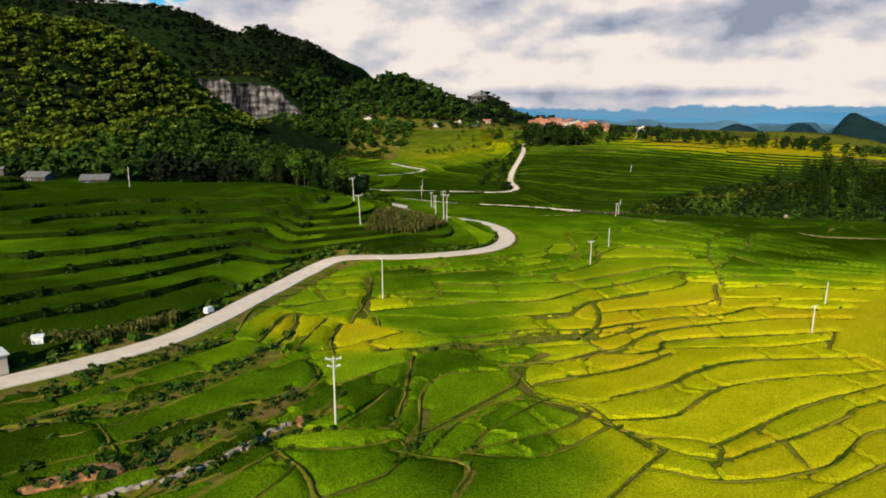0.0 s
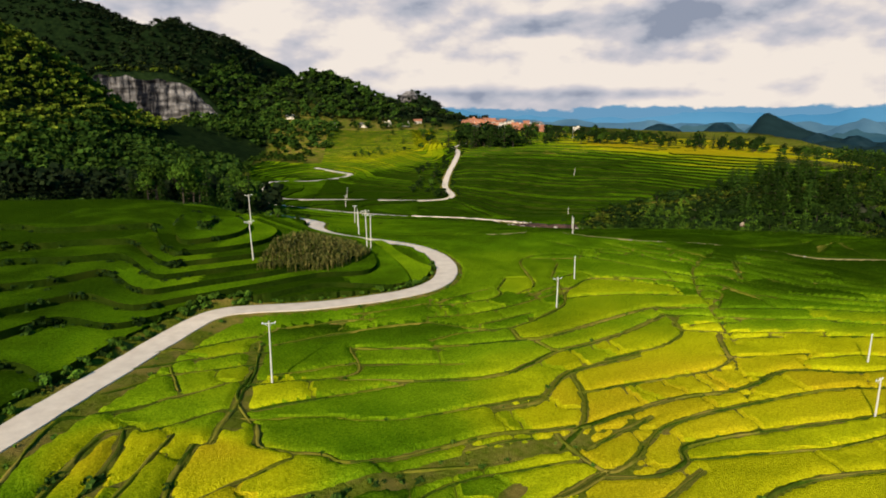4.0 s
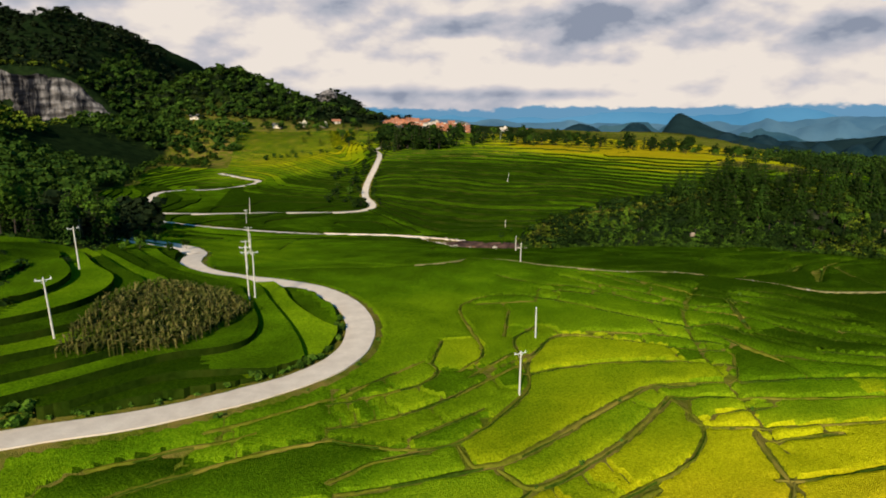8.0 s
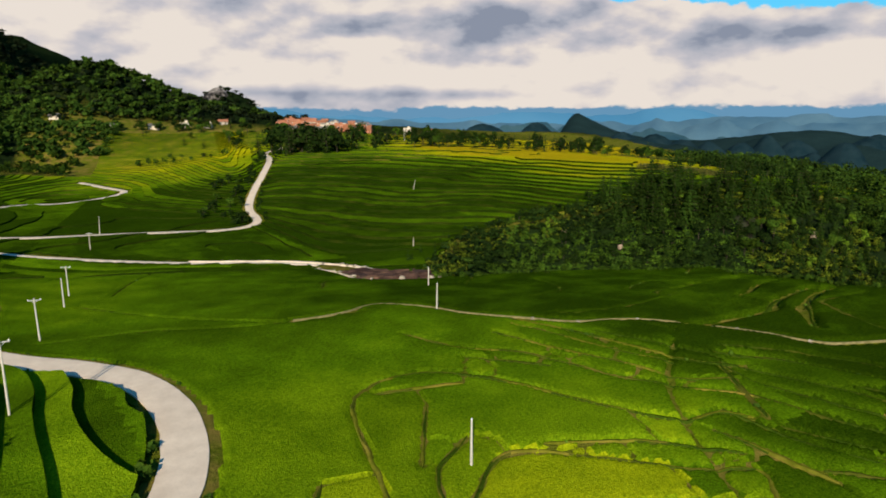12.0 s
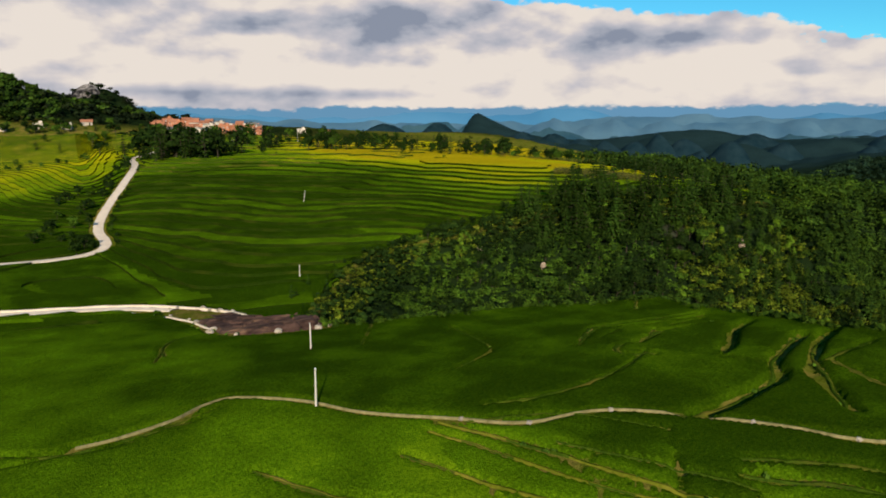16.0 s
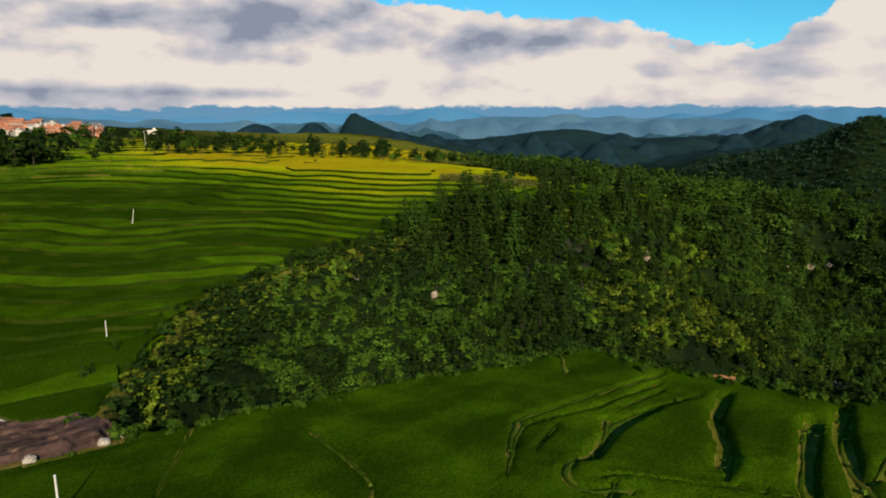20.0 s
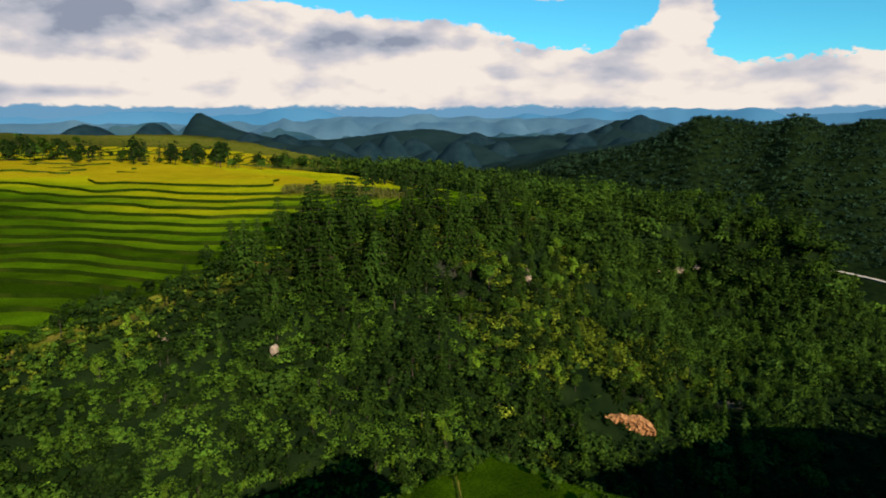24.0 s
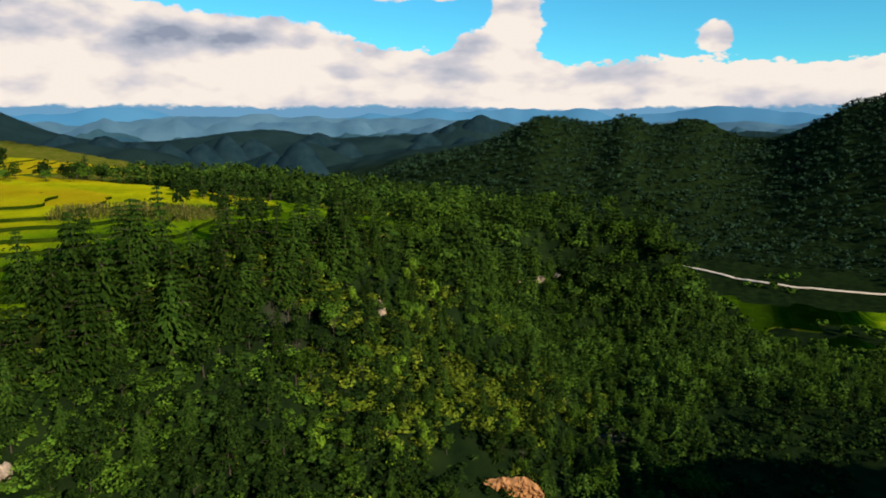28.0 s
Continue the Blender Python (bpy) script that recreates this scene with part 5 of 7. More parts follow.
# ---- bunds between the near paddies ----
def even(pts, gap):
    p = np.array(pts, float)
    run = np.concatenate([[0], np.cumsum(np.hypot(*np.diff(p, axis=0).T))])
    d = np.linspace(0, run[-1], max(3, int(run[-1] / gap)))
    return np.stack([np.interp(d, run, p[:, 0]), np.interp(d, run, p[:, 1])], -1)


def bund_mesh(pts, width, seed):
    p = even(spline(pts, 5), 0.7)
    t = np.gradient(p, axis=0)
    t /= np.linalg.norm(t, axis=1)[:, None] + 1e-9
    nrm = np.stack([t[:, 1], -t[:, 0]], -1)
    p = p + nrm * (0.16 * rough(p[:, 0], p[:, 1], 2.5, seed))[:, None]
    half = width * 0.5 * (0.8 + 0.4 * rough(p[:, 0], p[:, 1], 4, seed + 1)) * np.minimum(1, 0.35 + np.minimum(np.arange(len(p)), np.arange(len(p))[::-1]) / 4)
    rows = []
    for s, dz in ((-1, -0.35), (-0.5, 0.12), (0.3, 0.16), (1, -0.35)):
        q = p + nrm * (s * half)[:, None]
        rows.append(np.column_stack([q, at_grid(Z, q[:, 0], q[:, 1]) + 0.04 + dz + 0.07 * rough(q[:, 0], q[:, 1], 1.5, seed + 2)]))
    co = np.stack(rows, 1)
    k, m = co.shape[:2]
    ids = np.arange(k * m).reshape(k, m)
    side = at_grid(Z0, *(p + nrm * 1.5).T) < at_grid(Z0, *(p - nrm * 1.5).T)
    # downhill faces: darker grass than the trodden top, also painting the rice wall's shadow
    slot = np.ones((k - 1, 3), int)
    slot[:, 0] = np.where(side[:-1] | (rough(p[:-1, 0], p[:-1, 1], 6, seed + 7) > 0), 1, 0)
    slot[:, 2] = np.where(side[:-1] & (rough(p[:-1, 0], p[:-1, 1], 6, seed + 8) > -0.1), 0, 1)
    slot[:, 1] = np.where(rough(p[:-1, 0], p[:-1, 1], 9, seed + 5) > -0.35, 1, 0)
    # dark all over here, colour standing in for the shade of a deep furrow
    if p[:, 0].mean() > 82 or p[:, 1].mean() > 205:
        slot[:] = 0
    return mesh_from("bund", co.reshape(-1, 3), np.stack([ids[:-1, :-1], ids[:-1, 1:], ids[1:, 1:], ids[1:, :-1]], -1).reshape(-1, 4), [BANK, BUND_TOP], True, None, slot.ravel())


for n, (width, pts) in enumerate(BUNDS):
    q = np.array(pts)
    keep = ~inside(q[:, 0], q[:, 1], BEND) & (q[:, 0] > west_edge(q[:, 1])) & (q[:, 1] > 49) & (q[:, 0] < 212)
    if keep.sum() < 3:
        continue
    ob = part("bund", bund_mesh([tuple(v) for v in q[keep]], 0.6 + 0.32 * width + 0.4 * (q[:, 0].mean() < -10 and q[:, 1].mean() < 98), 200 + n), None)
    tagged(ob, "low grassy bund between two paddies", "bund", kind="structure")
_yy = np.arange(256, 300, 4.0)
ob = part("bund", bund_mesh([(float(west_edge(v)), float(v)) for v in _yy], 1.2, 190), None)
tagged(ob, "low grassy bund between two paddies", "bund", kind="structure")


# ---- roads on the ground ----
def ribbon(pts, half, zs, lift, seed, ragged=0.12, mat=None):
    """Bed of a road: a top of three strips and two skirts that go into the soil."""
    p = np.array(pts)
    t = np.gradient(p, axis=0)
    t /= np.linalg.norm(t, axis=1)[:, None]
    nrm = np.stack([t[:, 1], -t[:, 0]], -1)
    rows = []
    for s, dz in ((-1, -0.5), (-1, 0), (-0.4, 0.03), (0.4, 0.03), (1, 0), (1, -0.5)):
        w = half + (ragged * rough(p[:, 0], p[:, 1], 3, seed + int(s * 3)) if abs(s) == 1 else 0)
        rows.append(np.column_stack([p + nrm * (s * w)[:, None] if np.ndim(w) else p + nrm * s * w, zs + lift + dz]))
    co = np.stack(rows, 1)
    n, m = co.shape[:2]
    ids = np.arange(n * m).reshape(n, m)
    f = np.stack([ids[:-1, :-1], ids[:-1, 1:], ids[1:, 1:], ids[1:, :-1]], -1).reshape(-1, 4)
    return mesh_from("road", co.reshape(-1, 3), f[:, ::-1], [mat or ROAD], False)


ROAD_WORDS = ["pale concrete road winding between rice terraces", "pale concrete farm track joining the road", "narrow pale concrete track along a channel", "pale concrete road climbing to the village", "pale concrete road looping through the valley fields"]
for n, ((pts, half), zs) in enumerate(zip(ROADS, ROAD_Z)):
    dense = spline(pts[::3] + ([pts[-1]] if (len(pts) - 1) % 3 else []), 7)
    d, along = away(np.array([q[0] for q in dense]), np.array([q[1] for q in dense]), pts)
    i = np.minimum(along.astype(int), len(zs) - 2)
    ob = part("road", ribbon(dense, half, zs[i] + (zs[i + 1] - zs[i]) * (along - i), 0.05, 5 + n), None)
    tagged(ob, ROAD_WORDS[n], "road", kind="structure")

# ---- trees ----
def cards(centres, normals, size, rng, jitter=0.8):
    """Small leaf clumps: one bent quad each, facing roughly along its normal."""
    n = len(centres)
    nrm = normals + rng.normal(0, jitter, (n, 3))
    nrm /= np.linalg.norm(nrm, axis=1)[:, None] + 1e-9
    ref = rng.normal(0, 1, (n, 3))
    u = np.cross(nrm, ref)
    u /= np.linalg.norm(u, axis=1)[:, None] + 1e-9
    v = np.cross(nrm, u)
    s = size * rng.uniform(0.6, 1.3, n)[:, None]
    a, b = u * s * 0.5, v * s * 0.5
    co = np.stack([centres - a - b * 0.6, centres + a * 0.7 - b, centres + a + b * 0.7 - nrm * s * 0.15, centres - a * 0.6 + b], 1)
    return co.reshape(-1, 3), np.arange(n * 4).reshape(-1, 4)


def crown_points(kind, n, rng):
    """Places and directions of the leaf clumps of a tree one metre tall."""
    if kind == "bush":
        lobes = [(0, 0, 0.4, 0.42)] + [(*rng.uniform(-0.35, 0.35, 2), rng.uniform(0.25, 0.6), rng.uniform(0.2, 0.34)) for _ in range(4)]
    elif kind == "bamboo":
        lobes = [(*rng.uniform(-0.16, 0.16, 2), z, 0.15) for z in np.linspace(0.3, 0.92, 7)]
    else:
        lobes = [(0, 0, 0.62, 0.24)] + [(math.cos(a) * q, math.sin(a) * q, z, r) for a, q, z, r in
                 zip(rng.uniform(0, 6.28, 7), rng.uniform(0.1, 0.25, 7), rng.uniform(0.36, 0.85, 7), rng.uniform(0.12, 0.2, 7))]
    lob = np.array(lobes)
    pick = rng.choice(len(lob), n, p=lob[:, 3] ** 2 / (lob[:, 3] ** 2).sum())
    d = rng.normal(0, 1, (n, 3))
    d[:, 2] = np.abs(d[:, 2]) * 1.1 - 0.25
    d /= np.linalg.norm(d, axis=1)[:, None]
    return lob[pick, :3] + d * lob[pick, 3:4] * rng.uniform(0.75, 1.08, n)[:, None], d


def limb_mesh(kind, rng):
    bm = bmesh.new()
    if kind == "bamboo":
        for _ in range(6):
            a, b = rng.uniform(-0.06, 0.06, 2), rng.uniform(-0.16, 0.16, 2)
            tube_bm(0.006, 0.003, (*a, -0.05), (*b, 0.8), 5, bm)
    else:
        top = 0.93 if kind == "pine" else 0.7
        tube_bm(0.022, 0.012, (0, 0, -0.08), (0.006, 0.004, 0.4), 7, bm)
        tube_bm(0.012, 0.003, (0.006, 0.004, 0.4), (0.0, 0.0, top), 6, bm)
        for k in range(6):
            a, z = k * 2.2 + rng.uniform(0, 0.6), rng.uniform(0.25, 0.6)
            q = 0.15 if kind == "pine" else 0.22
            tube_bm(0.007, 0.002, (0, 0, z), (math.cos(a) * q, math.sin(a) * q, z + (0.03 if kind == "pine" else 0.17)), 4, bm)
    me = bpy.data.meshes.new("trunk")
    bm.to_mesh(me)
    bm.free()
    me.materials.append(BARK)
    return me


def pine_sprays(n, rng):
    """Drooping needle sprays of a conifer one metre tall: whorls of boughs, each bough a row of narrow leaves."""
    arms, along = (12, 5) if n > 300 else ((7, 3) if n > 100 else (5, 2))
    tiers = max(4, n // (arms * along))
    out = []
    for k in range(tiers):
        z = 0.1 + 0.87 * (k + rng.uniform(-0.25, 0.25)) / tiers
        reach = (0.21 * (1 - z) ** 0.72 + 0.012) * rng.uniform(0.82, 1.15)
        for a in np.arange(arms) * (2 * np.pi / arms) + k * 0.97 + rng.normal(0, 0.16, arms):
            far = reach * rng.uniform(0.7, 1.15)
            for j in range(along):
                r0, r1 = far * (j - 0.15) / along, far * (j + 1.1) / along
                wide = ((0.14 if n > 300 else 0.22 if n > 100 else 0.34) * far + 0.012) * (1 - 0.45 * j / along) * rng.uniform(0.8, 1.2)
                ca, sa = math.cos(a + rng.normal(0, 0.12)), math.sin(a + rng.normal(0, 0.12))
                z0, z1 = z - r0 * 0.1 + 0.01, z - r1 * 0.24 - 0.012 * rng.random()
                tilt = rng.normal(0, 0.25) * wide
                out += [(ca * r0 - sa * wide * 0.5, sa * r0 + ca * wide * 0.5, z0 + tilt), (ca * r0 + sa * wide * 0.5, sa * r0 - ca * wide * 0.5, z0 - tilt),
                        (ca * r1 + sa * wide * 0.32, sa * r1 - ca * wide * 0.32, z1 - tilt), (ca * r1 - sa * wide * 0.32, sa * r1 + ca * wide * 0.32, z1 + tilt)]
    return np.array(out), np.arange(len(out)).reshape(-1, 4)


def tree_kit(kind, n, size, mat, seed):
    rng = np.random.default_rng(seed)
    if kind == "pine":
        co, f = pine_sprays(n, rng)
    else:
        p, d = crown_points(kind, n, rng)
        co, f = cards(p, d, size, rng, 0.34)
    return limb_mesh(kind, rng), mesh_from("crown", co, f, [mat], False)


KITS = {"pine": [tree_kit("pine", 840, 0.07, LEAF_PINE, s) for s in (1, 2, 3)],
        "broad": [tree_kit("broad", 620, 0.05, LEAF_BROAD, s) for s in (4, 5, 6, 7)],
        "scrub": [tree_kit("broad", 560, 0.054, LEAF_SCRUB_SHADE, s) for s in (14, 15)],
        "bamboo": [tree_kit("bamboo", 420, 0.055, LEAF_LIGHT, s) for s in (8, 9)]}
FAR_KITS = {"pine": [tree_kit("pine", 190, 0.1, LEAF_PINE, s) for s in (21, 22)], "broad": [tree_kit("broad", 220, 0.088, LEAF_BROAD, s) for s in (24, 25, 26)],
            "scrub": [tree_kit("broad", 200, 0.092, LEAF_SCRUB_SHADE, s) for s in (27, 28)]}
TREE_WORDS = {"pine": ("pine_tree", "dark green pine tree with a tapering crown", "tree"),
              "broad": ("broadleaf_tree", "green broadleaf tree with a lumpy crown", "tree"),
              "scrub": ("dark_leaf_tree", "dark green tree with a dense crown", "tree"),
              "bamboo": ("bamboo_clump", "light green feathery bamboo clump", "bamboo")}


def plant(kind, x, y, h, rng, group, wide=1.0, kits=KITS):
    name, label, cat = TREE_WORDS[kind]
    trunk, crown = kits[kind][rng.integers(0, len(kits[kind]))]
    e = new(name)
    e.empty_display_size = 0.2
    part("trunk", trunk, None, e)
    part("crown", crown, None, e)
    w = h * wide * rng.uniform(0.85, 1.15)
    e.matrix_basis = Matrix.LocRotScale((x, y, height(x, y)), Euler((rng.normal(0, 0.03), rng.normal(0, 0.03), rng.uniform(0, 6.28))), (w, w, h))
    tagged(e, label, cat, group)
    return e


def scatter(x0, x1, y0, y1, gap, rng):
    gx, gy = np.meshgrid(np.arange(x0, x1, gap), np.arange(y0, y1, gap))
    gx, gy = gx.ravel() + rng.uniform(-0.48, 0.48, gx.size) * gap, gy.ravel() + rng.uniform(-0.48, 0.48, gy.size) * gap
    return gx, gy


def woods(name, label, xs, ys, hs, kinds, n, size, mat, seed, wide=1.0, zs=None):
    """Many trees beyond counting as one mesh."""
    rng = np.random.default_rng(seed)
    temps = []
    for k in kinds:
        if k == "pine":
            temps.append(pine_sprays(n, rng)[0])
        else:
            p, d = crown_points(k, n, rng)
            temps.append(cards(p, d, size, rng, 0.3)[0])
    zs = at_grid(Z, xs, ys) if zs is None else zs
    pick = rng.integers(0, len(temps), len(xs))
    allco, tones = [], []
    for k, t in enumerate(temps):
        m = pick == k
        a = rng.uniform(0, 6.28, m.sum())
        c, s = np.cos(a)[:, None], np.sin(a)[:, None]
        h = hs[m][:, None]
        w = h * wide * rng.uniform(0.8, 1.25, m.sum())[:, None]
        co = np.stack([(t[None, :, 0] * c - t[None, :, 1] * s) * w + xs[m][:, None], (t[None, :, 0] * s + t[None, :, 1] * c) * w + ys[m][:, None], t[None, :, 2] * h + zs[m][:, None] - 0.06 * h], -1)
        allco.append(co.reshape(-1, 3))
        tones.append(np.repeat(rng.triangular(-0.5, 0.0, 0.75, m.sum()), t.shape[0]))
    co = np.concatenate(allco)
    ob = part(name, mesh_from(name, co, np.arange(len(co)).reshape(-1, 4), [mat], False, {"tone": np.concatenate(tones)}), None)
    return tagged(ob, label, "woodland", kind="stuff")


rng = np.random.default_rng(20)
by_ledge = lambda x, y: ((x - 241) / 10) ** 2 + ((y - 278) / 11) ** 2 < 1
# gorge wall: each tree of the nearer stretch is a thing of its own
gx, gy = scatter(84, 480, 165, 356, 5.2, rng)
low = inside(gx, gy, LOWLAND)
dn, _ = away(gx, gy, NEAR_RIM)
df, along = away(gx, gy, FAR_RIM)
keep = low & (df < 105) & (dn > 5) & ~by_ledge(gx, gy) & (hill(gx, gy, 270, 296, 17, 13, 20) < 0.45 + 0.5 * rng.random(len(gx)))
keep |= (~low) & (df < 5.5) & (gy > 300) & (rng.random(len(gx)) < 0.65)
gx, gy, df, dn = gx[keep], gy[keep], df[keep], dn[keep]
near = (gx > 140) & (gx < 300) & (df < 62)
near_ids = np.flatnonzero(near)
if len(near_ids) > 330:
    near_ids = np.sort(rng.choice(near_ids, 330, replace=False))
single = np.zeros(len(gx), bool)
single[near_ids] = True
for i in near_ids:
    rim = df[i] < 13 and gx[i] > 178
    r = rng.random()
    kind = "pine" if r < (0.85 if rim else 0.22 + 0.55 * float(smooth(225, 275, gx[i]))) else ("bamboo" if r > 0.9 and not rim else "broad")
    # western trees get the dark leaves, colour standing in for cloud shade
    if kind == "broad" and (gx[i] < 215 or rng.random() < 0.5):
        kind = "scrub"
    if kind == "pine":
        h = rng.uniform(11, 17) if rim and gx[i] < 285 else rng.uniform(6, 10.5)
    else:
        h = rng.uniform(4.5, 9)
    h *= 0.62 + 0.38 * float(smooth(165, 195, gx[i]))
    plant(kind, gx[i], gy[i], h, rng, "trees of the gorge wall", 1.0 if kind != "pine" else (1.5 if rim else 1.3))
for x, y, h in ((266, 331, 20), (270, 334, 18), (262, 333, 17), (215, 345, 17), (222, 347, 18), (238, 344, 17), (206, 349, 16)):
    plant("pine", x, y, h, rng, "trees of the gorge wall", 1.25)
m = ~single
gh = rng.triangular(3.5, 7.0, 13.0, len(gx)) * (0.45 + 0.55 * smooth(120, 200, gx)) * (1 + 0.75 * smooth(230, 300, gx) * smooth(34, 14, df))
pale = m & (rng.random(len(gx)) < (0.02 + 0.22 * smooth(200, 260, gx)) + 0.25 * smooth(-0.1, 0.5, rough(gx, gy, 40, 181)) * smooth(190, 240, gx))
m = m & ~pale
# more of the darkened trees westward, where cloud shade is painted in
in_shade = m & (rng.random(len(gx)) < 0.9 - 0.75 * smooth(180, 270, gx))
m = m & ~in_shade
woods("gorge_fir_wood", "conifers crowding the gorge wall, darkened as if in cloud shade", gx[in_shade], gy[in_shade], gh[in_shade], ("pine", "pine", "pine", "broad"), 190, 0.066, LEAF_SCRUB_SHADE, 61, 1.25)
woods("gorge_woodland", "dense dark green pine woodland on the gorge wall", gx[m], gy[m], gh[m], ("pine", "pine", "broad", "pine", "pine"), 190, 0.066, LEAF_WOOD, 31, 1.25)
woods("gorge_broadleaf_wood", "lighter green broadleaf trees on the gorge wall", gx[pale], gy[pale], gh[pale] * 0.85, ("broad", "pine", "broad"), 260, 0.05, LEAF_BROAD, 46, 1.1)
ox_, oy_ = scatter(335, 446, 240, 350, 3.6, rng)
ok_ = inside(ox_, oy_, LOWLAND) & (away(ox_, oy_, FAR_RIM)[0] < 55)
woods("nose_pine_wood", "slender dark pines on the steep end of the gorge wall", ox_[ok_], oy_[ok_], rng.uniform(4.5, 9, ok_.sum()), ("pine", "pine", "broad"), 105, 0.085, LEAF_WOOD, 57, 1.2)
tx, ty = scatter(215, 330, 240, 352, 2.7, rng)
tk = inside(tx, ty, LOWLAND) & ~by_ledge(tx, ty) & (away(tx, ty, FAR_RIM)[0] < 75) & (rough(tx, ty, 18, 191, 2) + 1.1 * hill(tx, ty, 270, 296, 17, 13, 20) > 0.32)
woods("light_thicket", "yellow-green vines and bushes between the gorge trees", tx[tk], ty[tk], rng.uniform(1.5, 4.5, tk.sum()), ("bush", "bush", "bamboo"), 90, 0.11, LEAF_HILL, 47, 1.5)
ux, uy = scatter(84, 480, 165, 356, 4.6, rng)
uk = inside(ux, uy, LOWLAND) & (away(ux, uy, FAR_RIM)[0] < 140)
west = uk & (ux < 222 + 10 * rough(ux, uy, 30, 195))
uk = uk & ~west
# shrub leaves darkened to put shade between the trees
woods("gorge_undergrowth", "green shrubs between the gorge trees", ux[uk], uy[uk], rng.uniform(1.6, 4.2, uk.sum()), ("bush", "bush", "bamboo"), 30, 0.19, LEAF_SCRUB_SHADE, 32, 1.5)
woods("gorge_scrub", "low dark scrub on the gorge wall", ux[west], uy[west], rng.uniform(1.2, 4.0, west.sum()), ("bush", "bush", "broad"), 32, 0.2, LEAF_SCRUB_SHADE, 48, 1.6)
sx, sy = scatter(84, 350, 312, 392, 3.0, rng)
sk = ~inside(sx, sy, LOWLAND) & (at_grid(FARM, sx, sy) < 0.8) & (away(sx, sy, CANAL_ROAD)[0] > 3.5)
woods("slope_shrubs", "yellow-green shrubs and grass below the terraces", sx[sk], sy[sk], rng.uniform(0.8, 2.8, sk.sum()), ("bush", "bush", "broad"), 30, 0.25, LEAF_HILL, 45, 1.5)
dx_, dy_ = scatter(118, 232, 276, 356, 2.2, rng)
dk = inside(dx_, dy_, LOWLAND) & (away(dx_, dy_, FAR_RIM)[0] < 78)
# parts brighter bushes from those whose leaf colour is darkened for cloud shade
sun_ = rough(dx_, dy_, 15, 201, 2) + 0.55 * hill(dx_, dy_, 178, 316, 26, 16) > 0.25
woods("slope_thicket", "dense dark green bushes covering the gorge wall", dx_[dk & ~sun_], dy_[dk & ~sun_], rng.uniform(1.3, 4.2, (dk & ~sun_).sum()), ("bush", "bush", "broad"), 54, 0.15, LEAF_SCRUB_SHADE, 49, 1.5)
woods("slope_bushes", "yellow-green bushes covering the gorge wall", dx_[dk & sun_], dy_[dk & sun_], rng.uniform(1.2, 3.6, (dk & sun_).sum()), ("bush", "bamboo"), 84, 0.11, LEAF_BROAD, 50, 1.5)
px_, py_ = scatter(286, 470, 332, 520, 5.0, rng)
pk = ~inside(px_, py_, LOWLAND) & (px_ > 318 - 0.25 * (py_ - 340) + 10 * rough(px_, py_, 30, 251)) & (at_grid(FARM, px_, py_) < 0.5)
woods("hilltop_pine_wood", "dark green pine wood on the shoulder of the hill", px_[pk], py_[pk], rng.uniform(7, 12, pk.sum()), ("pine", "pine", "broad"), 64, 0.1, LEAF_WOOD, 52, 1.25)
bx_, by_ = scatter(84, 300, 296, 384, 2.0, rng)
bd = away(bx_, by_, FAR_RIM)[0]
bk = (bd < 10 + 3 * rough(bx_, by_, 9, 311)) & (at_grid(FARM, bx_, by_) < 0.5) & (bx_ > 88) & (rough(bx_, by_, 8, 312, 2) > -0.4)
woods("rim_thicket", "olive green bushes and tall grass along the rim of the gorge", bx_[bk], by_[bk], rng.uniform(0.7, 2.4, bk.sum()), ("bush", "bush", "bamboo"), 34, 0.19, LEAF_HILL, 56, 1.5)
# plateau trees above the gorge, out to the south-east
for x, y, h in ((226, 172, 7), (233, 168, 9), (240, 162, 8), (250, 150, 6), (268, 100, 7), (278, 70, 8)):
    plant("broad", x, y, h, rng, "trees on the plateau edge", 1.2)
# rim shrubs
rim = np.array(spline(NEAR_RIM[:11], 26))[:260]
rx, ry = rim[:, 0] + rng.normal(0, 1.3, len(rim)), rim[:, 1] + rng.normal(0, 1.3, len(rim))
woods("rim_shrubs", "grey-green shrubs along the plateau rim", rx, ry, rng.uniform(0.8, 2.4, len(rx)), ("bush", "bush"), 40, 0.26, LEAF_BROAD, 33)
# west wood
wx, wy = scatter(-190, -28, 226, 560, 5.6, rng)
wk = at_grid(WOOD, wx, wy) > 0.7
near_w = wk & (wx > -75) & (wy < 262)
ids = np.flatnonzero(near_w)[:70]
for i in ids:
    plant("pine" if rng.random() < 0.55 else "broad", wx[i], wy[i], rng.uniform(8, 14), rng, "trees of the western wood", 1.05)
wk[ids] = False
dk = wk & (wy < 350) & (wx > -120 + 12 * rough(wx, wy, 30, 171))
woods("western_wood", "dark dense wood beside the upper terraces", wx[dk], wy[dk], rng.uniform(7, 13, dk.sum()), ("pine", "broad", "pine"), 70, 0.17, LEAF_CLOUDED, 34, 1.1)
dk = wk & ~dk
woods("hillfoot_wood", "green mixed wood at the foot of the western hill", wx[dk], wy[dk], rng.uniform(5, 10, dk.sum()), ("broad", "broad", "pine"), 46, 0.21, LEAF_WOOD, 44, 1.2)
hx, hy = scatter(-640, -185, 250, 860, 13, rng)
fx, fy = scatter(-500, -172, 320, 640, 5.8, rng)
front = at_grid(FARM, fx, fy) < 0.3
hx, hy = np.append(hx, fx[front]), np.append(hy, fy[front])
